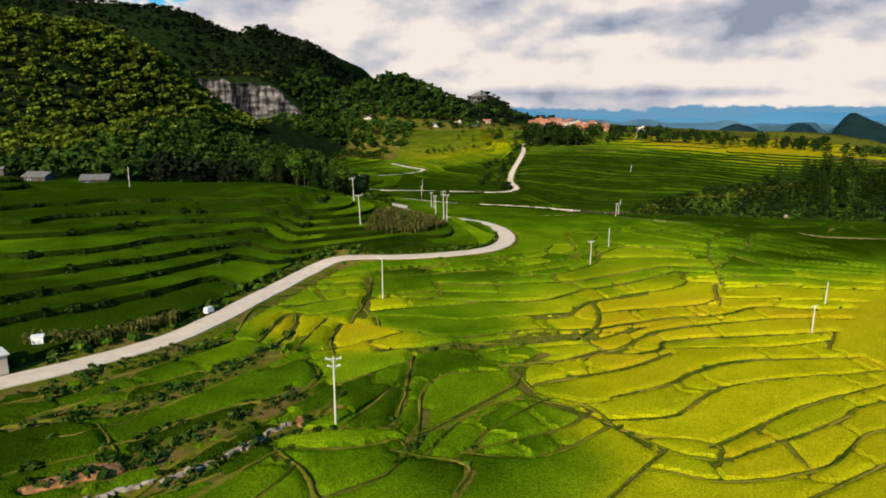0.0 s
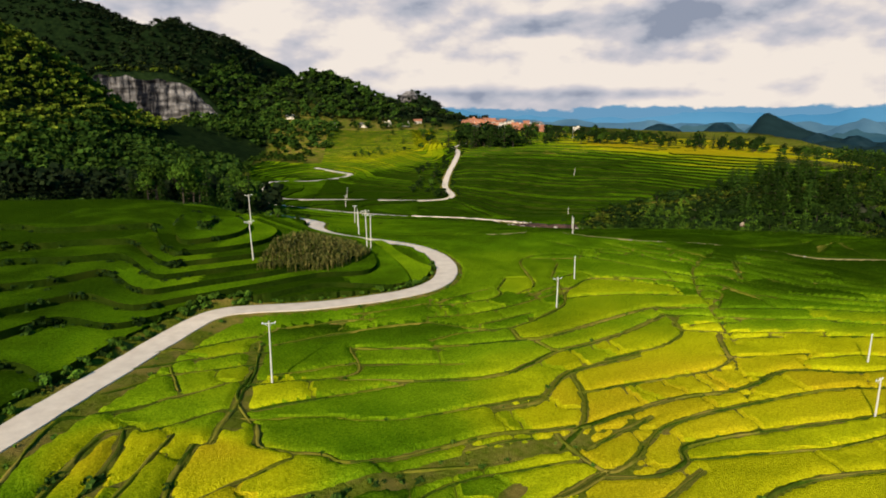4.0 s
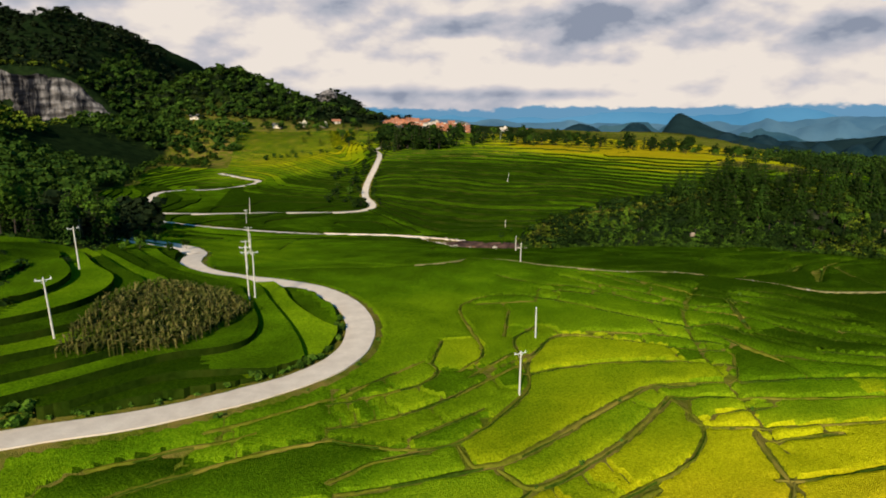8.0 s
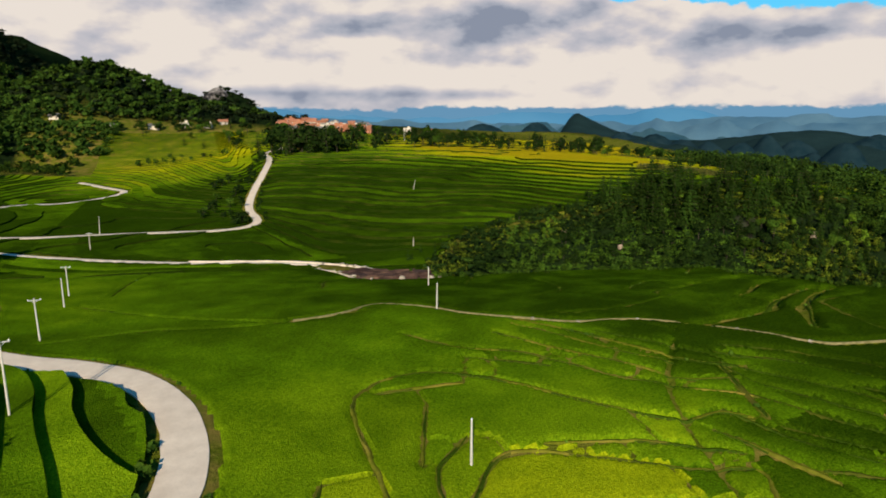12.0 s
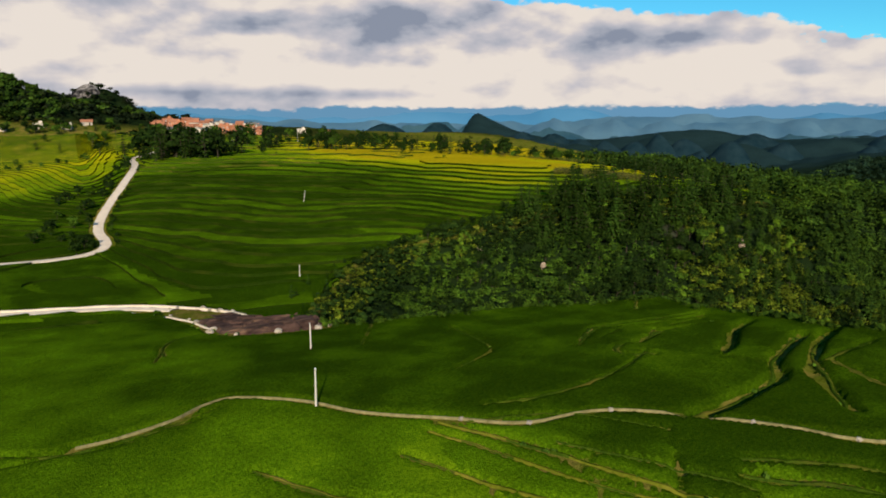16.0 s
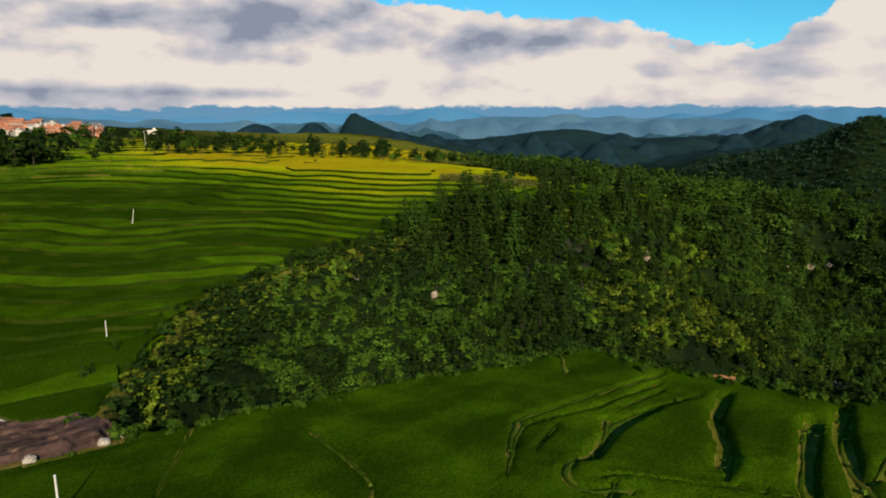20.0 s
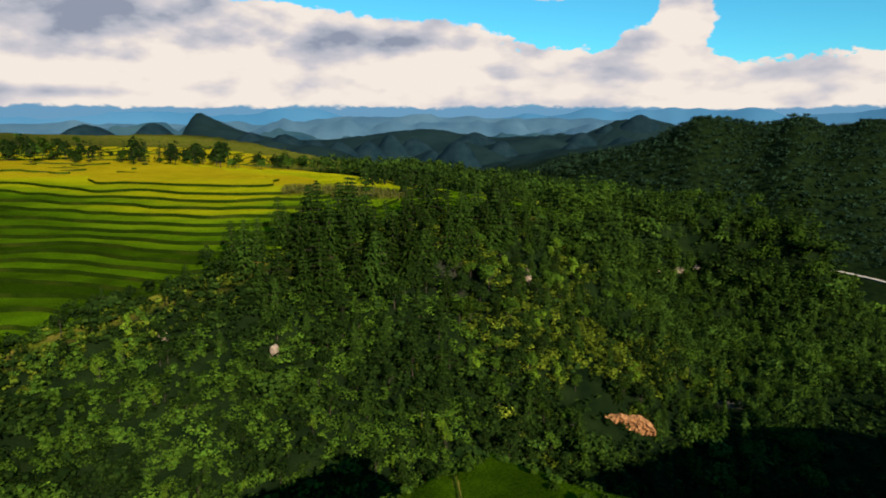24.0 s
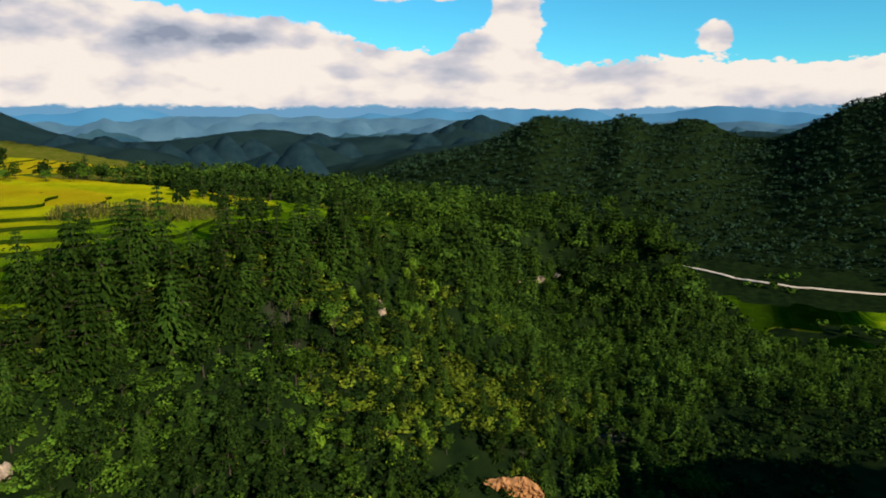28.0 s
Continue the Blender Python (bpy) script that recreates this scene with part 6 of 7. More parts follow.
woods("hillside_woodland", "green woodland covering the western hill, brightened as if sunlit", hx, hy, rng.triangular(3.5, 6, 11, len(hx)), ("broad", "broad", "pine"), 34, 0.2, LEAF_HILL, 35, 1.35)
qx, qy = scatter(-190, -84, 330, 500, 6.0, rng)
qk = (at_grid(WOOD, qx, qy) < 0.7) & (at_grid(FARM, qx, qy) < 0.3) & (rough(qx, qy, 30, 291, 2) > -0.4)
woods("slope_wood", "mixed green trees and bushes above the valley fields", qx[qk], qy[qk], rng.uniform(3, 9, qk.sum()), ("broad", "bush", "pine"), 60, 0.16, LEAF_WOOD, 55, 1.3)
nx_, ny_ = scatter(-190, 130, 690, 1010, 8.0, rng)
patch = (rough(nx_, ny_, 60, 131, 2) > -0.25) | (ny_ > 800)
patch &= ~((nx_ > -35) & (nx_ < 95) & (ny_ < 765)) & ~((nx_ > 30) & (ny_ > 755) & (ny_ < 900))
woods("northern_woodland", "green woodland on the knolls beyond the valley", nx_[patch], ny_[patch], rng.uniform(6, 12, patch.sum()), ("broad", "pine", "broad"), 34, 0.26, LEAF_WOOD, 36, 1.2)
lx, ly = scatter(-192, -58, 470, 700, 6.5, rng)
lk = (at_grid(WOOD, lx, ly) < 0.75) & (away(lx, ly, LOOP_ROAD)[0] > 7) & (at_grid(FARM, lx, ly) < 0.4) & (rough(lx, ly, 40, 241, 2) > -0.45)
woods("valley_side_wood", "mixed green trees on the slope above the valley fields", lx[lk], ly[lk], rng.uniform(4, 9, lk.sum()), ("broad", "pine", "bush"), 44, 0.2, LEAF_BROAD, 51, 1.2)
mx, my = scatter(-900, 150, 800, 1320, 13, rng)
mk = at_grid(Z, mx, my) > 34
mx, my = mx[mk], my[mk]
woods("mountain_woodland", "woodland on the western mountain, darkened as under cloud", mx, my, rng.uniform(6, 11, len(mx)), ("broad", "bush", "pine"), 26, 0.26, LEAF_CLOUDED, 37, 1.6)
# eastern range
ex, ey = scatter(560, 1650, -500, 1050, 10.0, rng)
er, ea = np.hypot(ex - 110, ey - 235), np.degrees(np.arctan2(ex - 110, ey - 235))
ek = (er > 655) & (er < 1190) & (ea > 56) & (ea < 112) & (away(ex, ey, VALLEY_ROAD)[0] > 9)
woods("eastern_woodland", "dark green, haze-tinted forest on the range across the valley", ex[ek], ey[ek], rng.uniform(6, 11, ek.sum()), ("broad", "pine", "bush"), 22, 0.2, LEAF_EAST_HAZE, 38, 1.35)
vx, vy = scatter(440, 760, 60, 420, 10, rng)
vk = inside(vx, vy, LOWLAND) & (rough(vx, vy, 50, 141) > 0.0) & (away(vx, vy, VALLEY_ROAD)[0] > 16) & (at_grid(FARM, vx, vy) < 0.3)
woods("valley_scrub", "green scrub on the valley floor", vx[vk], vy[vk], rng.uniform(3, 7, vk.sum()), ("bush", "broad"), 26, 0.34, LEAF_BROAD, 39, 1.3)
# groves by the hill road and along the ridge
def grove(cx, cy, sx, sy, n, kinds, lo, hi, group):
    for _ in range(n):
        x, y = cx + rng.normal(0, sx), cy + rng.normal(0, sy)
        if away(np.array([x]), np.array([y]), HILL_ROAD)[0][0] < 4:
            continue
        plant(kinds[rng.integers(0, len(kinds))], x, y, rng.uniform(lo, hi), rng, group, 1.1, FAR_KITS)


grove(97, 600, 13, 16, 70, ("pine", "pine", "scrub"), 12, 22, "grove below the village")
grove(122, 590, 16, 7, 30, ("scrub", "scrub", "pine"), 4, 8, "grove below the village")
# shrubs crowd both sides of the hill road
hr = np.array(HILL_ROAD)
for _ in range(150):
    k = rng.integers(0, len(hr) - 1)
    if not 398 < hr[k, 1] < 585:
        continue
    left = rng.random() < 0.68
    deep = 15 * float(smooth(400, 425, hr[k, 1]) * smooth(560, 470, hr[k, 1])) + 3
    x, y = hr[k, 0] - (3.2 + rng.random() * deep if left else -3.2 - 2.5 * rng.random()), hr[k, 1] + rng.uniform(-5, 5)
    if away(np.array([x]), np.array([y]), HILL_ROAD)[0][0] > 2.7:
        plant("scrub" if rng.random() < 0.8 else "broad", x, y, rng.uniform(2.6, 6) if left else rng.uniform(1.4, 3), rng, "bushes by the hill road", 1.25, FAR_KITS)
for cx, n in ((168, 12), (186, 7), (214, 16), (236, 8), (262, 15), (290, 8)):
    grove(cx, 648 - (cx - 168) * 0.12, 5, 13, n, ("scrub", "pine", "broad", "scrub"), 4, 14, "ridge trees")
grove(318, 600, 30, 26, 56, ("pine", "scrub", "pine"), 6, 16, "ridge trees")
grove(345, 540, 20, 14, 24, ("broad", "scrub"), 6, 10, "ridge trees")
grove(326, 425, 12, 12, 30, ("scrub", "pine"), 6, 11, "trees by the hilltop fields")
grove(280, 376, 6, 5, 14, ("scrub", "pine"), 5, 9, "trees by the hilltop fields")
grove(10, 763, 36, 6, 34, ("broad", "scrub"), 5, 9, "trees among the village houses")
grove(0, 655, 26, 8, 22, ("broad",), 3.5, 6, "bushes of the upper valley")
grove(-28, 262, 4, 10, 12, ("broad",), 2.5, 4.5, "bushes by the bend")
grove(160, 705, 66, 26, 64, ("broad", "pine", "scrub"), 7, 15, "trees before the village")
grove(120, 758, 70, 10, 44, ("broad", "scrub", "pine"), 5, 10, "trees among the village houses")

# ---- power poles ----
def power_pole(x, y, h, arms=0, lean=(0.0, 0.0), turn=0.0):
    e = new("power_pole")
    shaft = tube_bm(0.145, 0.09, (0, 0, -0.4), (0, 0, h), 10)
    part("shaft", shaft, POLE_M, e)
    for k in range(arms):
        z = h - 0.35 - 0.9 * k
        arm = part("crossarm", box_bm(1.9 - 0.3 * k, 0.09, 0.09, 0, 0.15, z, 0.012), STEEL, e, "galvanised steel crossarm")
        brace = tube_bm(0.02, 0.02, (0.55, 0.15, z), (0.02, 0.1, z - 0.5), 5)
        tube_bm(0.02, 0.02, (-0.55, 0.15, z), (-0.02, 0.1, z - 0.5), 5, brace)
        part("brace", brace, STEEL, e)
        for s in (-0.85, 0.0, 0.85) if k == 0 else (-0.65, 0.65):
            ins = tube_bm(0.06, 0.045, (s, 0.15, z + 0.045), (s, 0.15, z + 0.16), 8)
            tube_bm(0.09, 0.05, (s, 0.15, z + 0.16), (s, 0.15, z + 0.26), 8, ins)
            part("insulator", ins, PORCELAIN, arm, "pale porcelain insulator")
    if not arms:
        part("cap", tube_bm(0.13, 0.09, (0, 0, h), (0, 0, h + 0.12), 8), STEEL, e)
    e.matrix_basis = pose(x, y, height(x, y), lean[0], lean[1], turn)
    tagged(e, "tall pale concrete power pole with steel crossarms" if arms else "slim pale concrete pole standing in the rice", "power pole", "power line across the terraces")
    return e


for x, y, h, arms, lean, turn in ((-12.9, 72.6, 8.9, 2, (0, 0), 8), (-12.3, 128.4, 9.1, 1, (0, 0), 10), (-22.0, 172.0, 9.2, 1, (0, -3), 20), (-28.0, 203.8, 8.5, 1, (0, -2), 30),
                                  (0.3, 198.8, 10.6, 2, (0, -1.5), 15), (1.2, 199.8, 9.6, 1, (0, 0), 15), (-2.6, 235, 7.2, 1, (0, -1), 0), (-5.0, 276, 6.9, 1, (0, 0), 0), (-3.6, 262, 6.0, 0, (0, 0), 0),
                                  (68.9, 116.3, 5.7, 1, (0, 2), 25), (80.6, 132.5, 5.1, 0, (0, 3), 25), (36.9, 159.4, 6.1, 1, (0, 1), 20), (46.2, 178.3, 5.4, 0, (0, 0), 20),
                                  (61.5, 229.6, 5.2, 0, (0, 1), 0), (70.2, 258.4, 4.7, 0, (0, 0), 0), (91.0, 332, 4.3, 0, (0, 0), 0), (119, 416, 5.8, 0, (0, 9), 0), (-12, 362, 6.6, 1, (0, 0), 0),
                                  (-12.6, 392, 6.8, 0, (0, 3), 0), (-45, 262, 8.5, 1, (0, 0), 20), (-50, 300, 8, 1, (0, 0), 20), (-104, 216, 8, 0, (0, 0), 0), (205, 700, 12, 1, (0, 0), 0), (150, 690, 9, 1, (0, 0), 0)):
    power_pole(x, y, h, arms, lean, turn)


# ---- rock bed, wall and outcrops ----
def rock_sheet(name, cx, cy, rx, ry, turn, n, lift, seed, mat, steps=0.35, ragged=0.16):
    """A weathered slab of bedrock lying on the ground."""
    u = np.linspace(-1, 1, n)
    U, V = np.meshgrid(u, u)
    c, s = math.cos(radians(turn)), math.sin(radians(turn))
    X, Y = cx + (U * rx) * c - (V * ry) * s, cy + (U * rx) * s + (V * ry) * c
    base = at_grid(Z, X, Y)
    r = np.hypot(U, V) + ragged * rough(X, Y, 4 if ragged < 0.2 else 1.6, seed, 3)
    up = lift * smooth(1.0, 0.7, r) + 0.5 * rough(X, Y, 5, seed + 1, 3)
    up = np.floor(up / steps) * steps * 0.6 + up * 0.4
    Zr = base + np.where(r < 1, up, -0.7)
    ids = np.arange(n * n).reshape(n, n)
    f = np.stack([ids[:-1, :-1], ids[:-1, 1:], ids[1:, 1:], ids[1:, :-1]], -1).reshape(-1, 4)
    return part(name, mesh_from(name, np.stack([X, Y, Zr], -1).reshape(-1, 3), f, [mat], False), None)


def stream_bed():
    """Ledges of bare bedrock between the channel and the gorge."""
    X, Y = np.meshgrid(np.arange(51, 87, 0.36), np.arange(275, 322, 0.36))
    d = away(X, Y, ROCK_EDGE + ROCK_EDGE[:1])[0] * np.where(inside(X, Y, ROCK_EDGE), 1, -1) + 1.3 * rough(X, Y, 4.5, 3, 3)
    c, q = math.cos(radians(-58)), math.sin(radians(-58))
    tilt = (X - 70) * c + (Y - 296) * q
    up = 0.75 + 0.07 * tilt + 0.75 * rough(X, Y, 8, 4, 2) + 0.5 * rough(X * 0.35 + Y * 0.5, Y * 0.9, 2.4, 5, 2)
    up = np.floor(up / 0.42) * 0.42 + 0.25 * (up % 0.42)
    Zr = at_grid(Z, X, Y) + np.where(d > 0, 0.12 + up * smooth(0, 1.6, d) + 0.08 * rough(X, Y, 1.1, 6, 2), -0.8)
    n = X.shape
    ids = np.arange(X.size).reshape(n)
    keep = (d[:-1, :-1] > -0.8)
    f = np.stack([ids[:-1, :-1], ids[:-1, 1:], ids[1:, 1:], ids[1:, :-1]], -1)[keep]
    return part("bedrock_slab", mesh_from("bedrock_slab", np.stack([X, Y, Zr], -1).reshape(-1, 3), f, [ROCK], False), None)


tagged(stream_bed(), "dark purple-brown bare bedrock ledges of a dry stream bed", "rock", kind="structure")
tagged(rock_sheet("muddy_bank", -36.5, 58.4, 5.2, 1.2, 38, 40, 0.25, 14, MUD, 0.2, 0.55), "eroded bank of red-orange earth", "bank", kind="structure")
tagged(rock_sheet("muddy_bank", -17.5, 75, 0.9, 1.2, 20, 24, 0.2, 15, MUD, 0.2, 0.55), "small slip of orange earth on a bank", "bank", kind="structure")
tagged(rock_sheet("muddy_bank", 27, 61.2, 5, 1.5, 8, 40, 0.15, 16, MUD, 0.2, 0.55), "wet reddish mud at a paddy corner", "bank", kind="structure")


def boulder(x, y, z, s, seed, mat, label, flat=0.7, turn=0.0, name="boulder"):
    bm = bmesh.new()
    bmesh.ops.create_icosphere(bm, subdivisions=3, radius=1)
    for v in bm.verts:
        n = v.co.normalized()
        k = 1 + 0.28 * noise.noise(n * 1.6 + Vector((seed, 0, 0))) + 0.12 * noise.noise(n * 4 + Vector((0, seed, 0)))
        v.co = Vector((round(n.x * k * 5) / 5 * 0.5 + n.x * k * 0.5, n.y * k, round(n.z * k * 4) / 4 * 0.5 + n.z * k * 0.5))
    ob = part(name, bm, mat)
    ob.matrix_basis = Matrix.LocRotScale((x, y, z), Euler((0, 0, radians(turn))), (s[0], s[1], s[2]) if isinstance(s, tuple) else (s, s, s * flat))
    return tagged(ob, label, "rock")


rr = random.Random(5)
for k in range(22):
    a = ROCK_EDGE[(k * 5) % 13]
    b = ROCK_EDGE[(k * 5 + 1) % 13]
    u = rr.random()
    x, y = a[0] + (b[0] - a[0]) * u + rr.uniform(-1, 1), a[1] + (b[1] - a[1]) * u + rr.uniform(-1, 1)
    boulder(x, y, height(x, y) + 0.3, rr.uniform(0.25, 0.8), k, STONE, "pale limestone boulder beside the stream bed")
for x, y, dz, s, label in ((267, 320.8, 1.6, (1.3, 1.0, 2.4), "bare pale limestone outcrop among trees"), (269, 322.5, 2.4, (0.9, 0.8, 1.8), "bare pale limestone outcrop among trees"),
                           (413, 319.5, 2.0, (4.2, 1.6, 1.8), "pale limestone outcrop in the wooded wall"), (420, 313, 1.5, (2.6, 1.3, 1.1), "pale limestone outcrop in the wooded wall"), (404, 327, 2, (2.0, 1.2, 1.4), "pale limestone outcrop in the wooded wall"),
                           (157.6, 342.4, 1.2, (1.2, 0.9, 1.3), "pale broken rock face among shrubs"), (176, 331, 1.0, (1.0, 0.8, 1.8), "reddish rock face among shrubs")):
    boulder(x, y, height(x, y) + dz, s, x * 0.1, OUTCROP, label, turn=-30, name="rock_outcrop")


def rock_ledge(x, y, z, long_, tall, turn, seed, label):
    """A bare face of bedded rock: broken strata, ragged at both ends, with a sloping back."""
    U, V = np.meshgrid(np.linspace(-1, 1, 64), np.linspace(0, 1, 15))
    end = np.clip(1.05 - np.abs(U) ** 7 + 0.16 * rough(U * 9, U * 0, 1.6, seed, 2), 0.05, 1.2)
    bed = np.floor(V * 5 + 0.4 * rough(U * 7, V * 0, 2, seed + 1)) / 5
    out = 0.9 * rough(U * 12, bed * 9, 2.2, seed + 2, 3) + 0.5 * rough(U * 40, V * 12, 2, seed + 3, 2) - 1.3 * np.maximum(V - 0.8, 0) * 5
    a, b = math.cos(radians(turn)), math.sin(radians(turn))
    X, Y = U * long_ / 2, -out
    Zc = tall * end * V + 0.25 * rough(U * 20, V * 3, 2, seed + 4) - 0.8 * (V < 0.05)
    co = np.stack([x + X * a - Y * b, y + X * b + Y * a, z + Zc], -1)
    ids = np.arange(U.size).reshape(U.shape)
    f = np.stack([ids[:-1, :-1], ids[:-1, 1:], ids[1:, 1:], ids[1:, :-1]], -1).reshape(-1, 4)
    me = mesh_from("rock_ledge", co.reshape(-1, 3), f, [MUD], False)
    return tagged(part("rock_ledge", me, None), label, "rock")


rock_ledge(245.5, 279.5, -40.2, 18, 3.3, -70, 320, "orange-brown bedded rock ledge above the gorge floor")
for k, (x, y) in enumerate(((81, 213), (92, 211.5), (75, 218), (104, 201), (111, 193))):
    boulder(x, y, height(x, y) + 0.15, 0.35, k + 40, STONE, "pale stone at a bund corner")


# channel wall of the stream, in stone blocks
def block_mesh(seed):
    bm = box_bm(1.55, 0.6, 0.7, 0, 0, 0, 0.07)
    r = random.Random(seed)
    for v in bm.verts:
        v.co += Vector((r.uniform(-0.05, 0.05), r.uniform(-0.05, 0.05), r.uniform(-0.05, 0.05)))
    me = bpy.data.meshes.new("block")
    bm.to_mesh(me)
    bm.free()
    me.materials.append(STONE)
    return me


BLOCKS = [block_mesh(s) for s in range(5)]


def stone_wall(pts, side, label):
    e = new("stone_wall")
    p = np.array(pts)
    seg = np.hypot(*np.diff(p, axis=0).T)
    run = np.concatenate([[0], np.cumsum(seg)])
    for k, d in enumerate(np.arange(0.4, run[-1], 0.8)):
        i = min(np.searchsorted(run, d) - 1, len(seg) - 1)
        t = (d - run[i]) / seg[i]
        dx, dy = (p[i + 1] - p[i]) / seg[i]
        x, y = p[i] + (p[i + 1] - p[i]) * t + np.array([dy, -dx]) * (side + rr.uniform(-0.15, 0.15))
        if rr.random() < 0.06:
            continue
        ob = part("block", BLOCKS[k % 5], None, e)
        ob.matrix_basis = pose(x, y, height(x, y) + rr.uniform(-0.12, 0.08), rr.uniform(-6, 6), rr.uniform(-6, 6), math.degrees(math.atan2(dy, dx)) + rr.uniform(-25, 25)) @ Matrix.Diagonal((rr.uniform(0.3, 0.75), rr.uniform(0.5, 1.0), rr.uniform(0.4, 0.8), 1))
    return tagged(e, label, "wall", kind="structure")




def parapet(pts, tall, thick, sink, label):
    """A low concrete wall with a rounded top that follows the ground."""
    p = even(pts, 0.9)
    t = np.gradient(p, axis=0)
    t /= np.linalg.norm(t, axis=1)[:, None]
    nrm = np.stack([t[:, 1], -t[:, 0]], -1)
    z = at_grid(Z, p[:, 0], p[:, 1])
    for _ in range(8):
        z[1:-1] = (z[:-2] + 2 * z[1:-1] + z[2:]) / 4
    z = z + 0.05 * rough(p[:, 0], p[:, 1], 2, 17)
    rows = [np.column_stack([p + nrm * o * thick, z + h]) for o, h in ((-0.5, -sink), (-0.5, tall - 0.08), (-0.38, tall), (0.38, tall), (0.5, tall - 0.08), (0.5, -sink))]
    co = np.stack(rows, 1)
    n, m = co.shape[:2]
    ids = np.arange(n * m).reshape(n, m)
    f = np.stack([ids[:-1, :-1], ids[:-1, 1:], ids[1:, 1:], ids[1:, :-1]], -1).reshape(-1, 4)
    return tagged(part("channel_wall", mesh_from("channel_wall", co.reshape(-1, 3), f[:, ::-1], [ROAD], False), None), label, "wall", kind="structure")


parapet(CANAL_WALL[16:], 0.5, 0.5, 1.5, "pale concrete retaining wall above the stream bed")
parapet(CANAL_KERB, 0.25, 0.45, 1.0, "low pale concrete kerb beside the channel track")
stone_wall(GULLY[4:], 1.2, "low broken stone wall along a gully")
# footpath on the long bund
fp = np.array(FOOTPATH)
ob = part("footpath", ribbon(FOOTPATH, 0.1, at_grid(Z, fp[:, 0], fp[:, 1]), 0.3, 77, 0.06, TROD), None)
tagged(ob, "narrow pale path along a paddy bund", "path", kind="structure")


# ---- the limestone cliff ----
def cliff_face():
    n, m = 170, 46
    U, V = np.meshgrid(np.linspace(0, 1, n), np.linspace(0, 1, m))
    X = -305 + 150 * U
    flute = 4.5 * rough(X, V * 14, 24, 5, 3) + 2.6 * rough(X, V * 40, 11, 6, 3) + 0.6 * rough(X, V * 60, 3.5, 7)
    Y = 781 + flute + 5 * V + 6 * np.abs(U - 0.5)
    foot = at_grid(Z, X, np.full_like(X, 776)) - 3
    top = at_grid(Z, X, np.full_like(X, 797)) + 5 * rough(X, X * 0, 22, 8, 3) - 6
    foot = foot + 5 * rough(X, X * 0, 26, 9, 2) + 4
    Zc = foot + (top - foot) * V
    ids = np.arange(n * m).reshape(m, n)
    f = np.stack([ids[:-1, :-1], ids[:-1, 1:], ids[1:, 1:], ids[1:, :-1]], -1).reshape(-1, 4)
    return part("cliff", mesh_from("cliff", np.stack([X, Y, Zc], -1).reshape(-1, 3), f, [CLIFF], False), None)


tagged(cliff_face(), "tall grey and white streaked limestone cliff", "cliff", kind="structure")
tagged(rock_sheet("bare_crag", 62, 1262, 22, 14, 0, 30, 7, 21, CLIFF), "bare grey crag on a wooded hill", "crag", kind="structure")


# ---- maize ----
def maize(name, label, poly, gap, h, seed, up=0.0):
    r = np.random.default_rng(seed)
    q = np.array(poly)
    x, y = scatter(q[:, 0].min(), q[:, 0].max(), q[:, 1].min(), q[:, 1].max(), gap, r)
    k = inside(x, y, poly)
    x, y = x[k], y[k]
    z = at_grid(Z, x, y) + up
    co = []
    for i in range(7):
        a, w = r.uniform(0, 6.28, len(x)), 0.09 if i < 2 else 0.16
        z0 = h * (0.0 if i < 2 else 0.18 + 0.13 * i)
        reach = 0.08 if i < 2 else 0.55
        dx, dy = np.cos(a), np.sin(a)
        top = h * r.uniform(0.9, 1.15, len(x)) if i < 2 else z0 + r.uniform(0.05, 0.45, len(x))
        b = np.stack([x, y, z + z0], -1)
        side = np.stack([-dy * w, dx * w, 0 * dx], -1)
        tip = np.stack([x + dx * reach, y + dy * reach, z + top], -1)
        co.append(np.stack([b - side, b + side, tip + side * 0.5, tip - side * 0.5], 1).reshape(-1, 3))
    co = np.concatenate(co)
    return tagged(part(name, mesh_from(name, co, np.arange(len(co)).reshape(-1, 4), [CORN], False), None), label, "maize", kind="stuff")


maize("maize_patch", "patch of drying maize inside the road bend", [(-21, 167), (-19, 184), (-14, 199), (-4, 199), (1.5, 190), (-2, 181), (-7, 171.5)], 0.75, 1.9, 3, 0.75)
maize("maize_patch", "row of tall maize beside the road", [(-62, 92), (-53, 96), (-45, 106), (-43, 103), (-51, 92), (-60, 88)], 0.75, 1.8, 4, 0.5)
maize("maize_field", "field of yellowing maize on the hilltop", [(228, 392), (240, 405), (262, 399), (278, 385), (273, 372), (256, 369), (240, 380)], 1.15, 2.2, 5, 0.6)


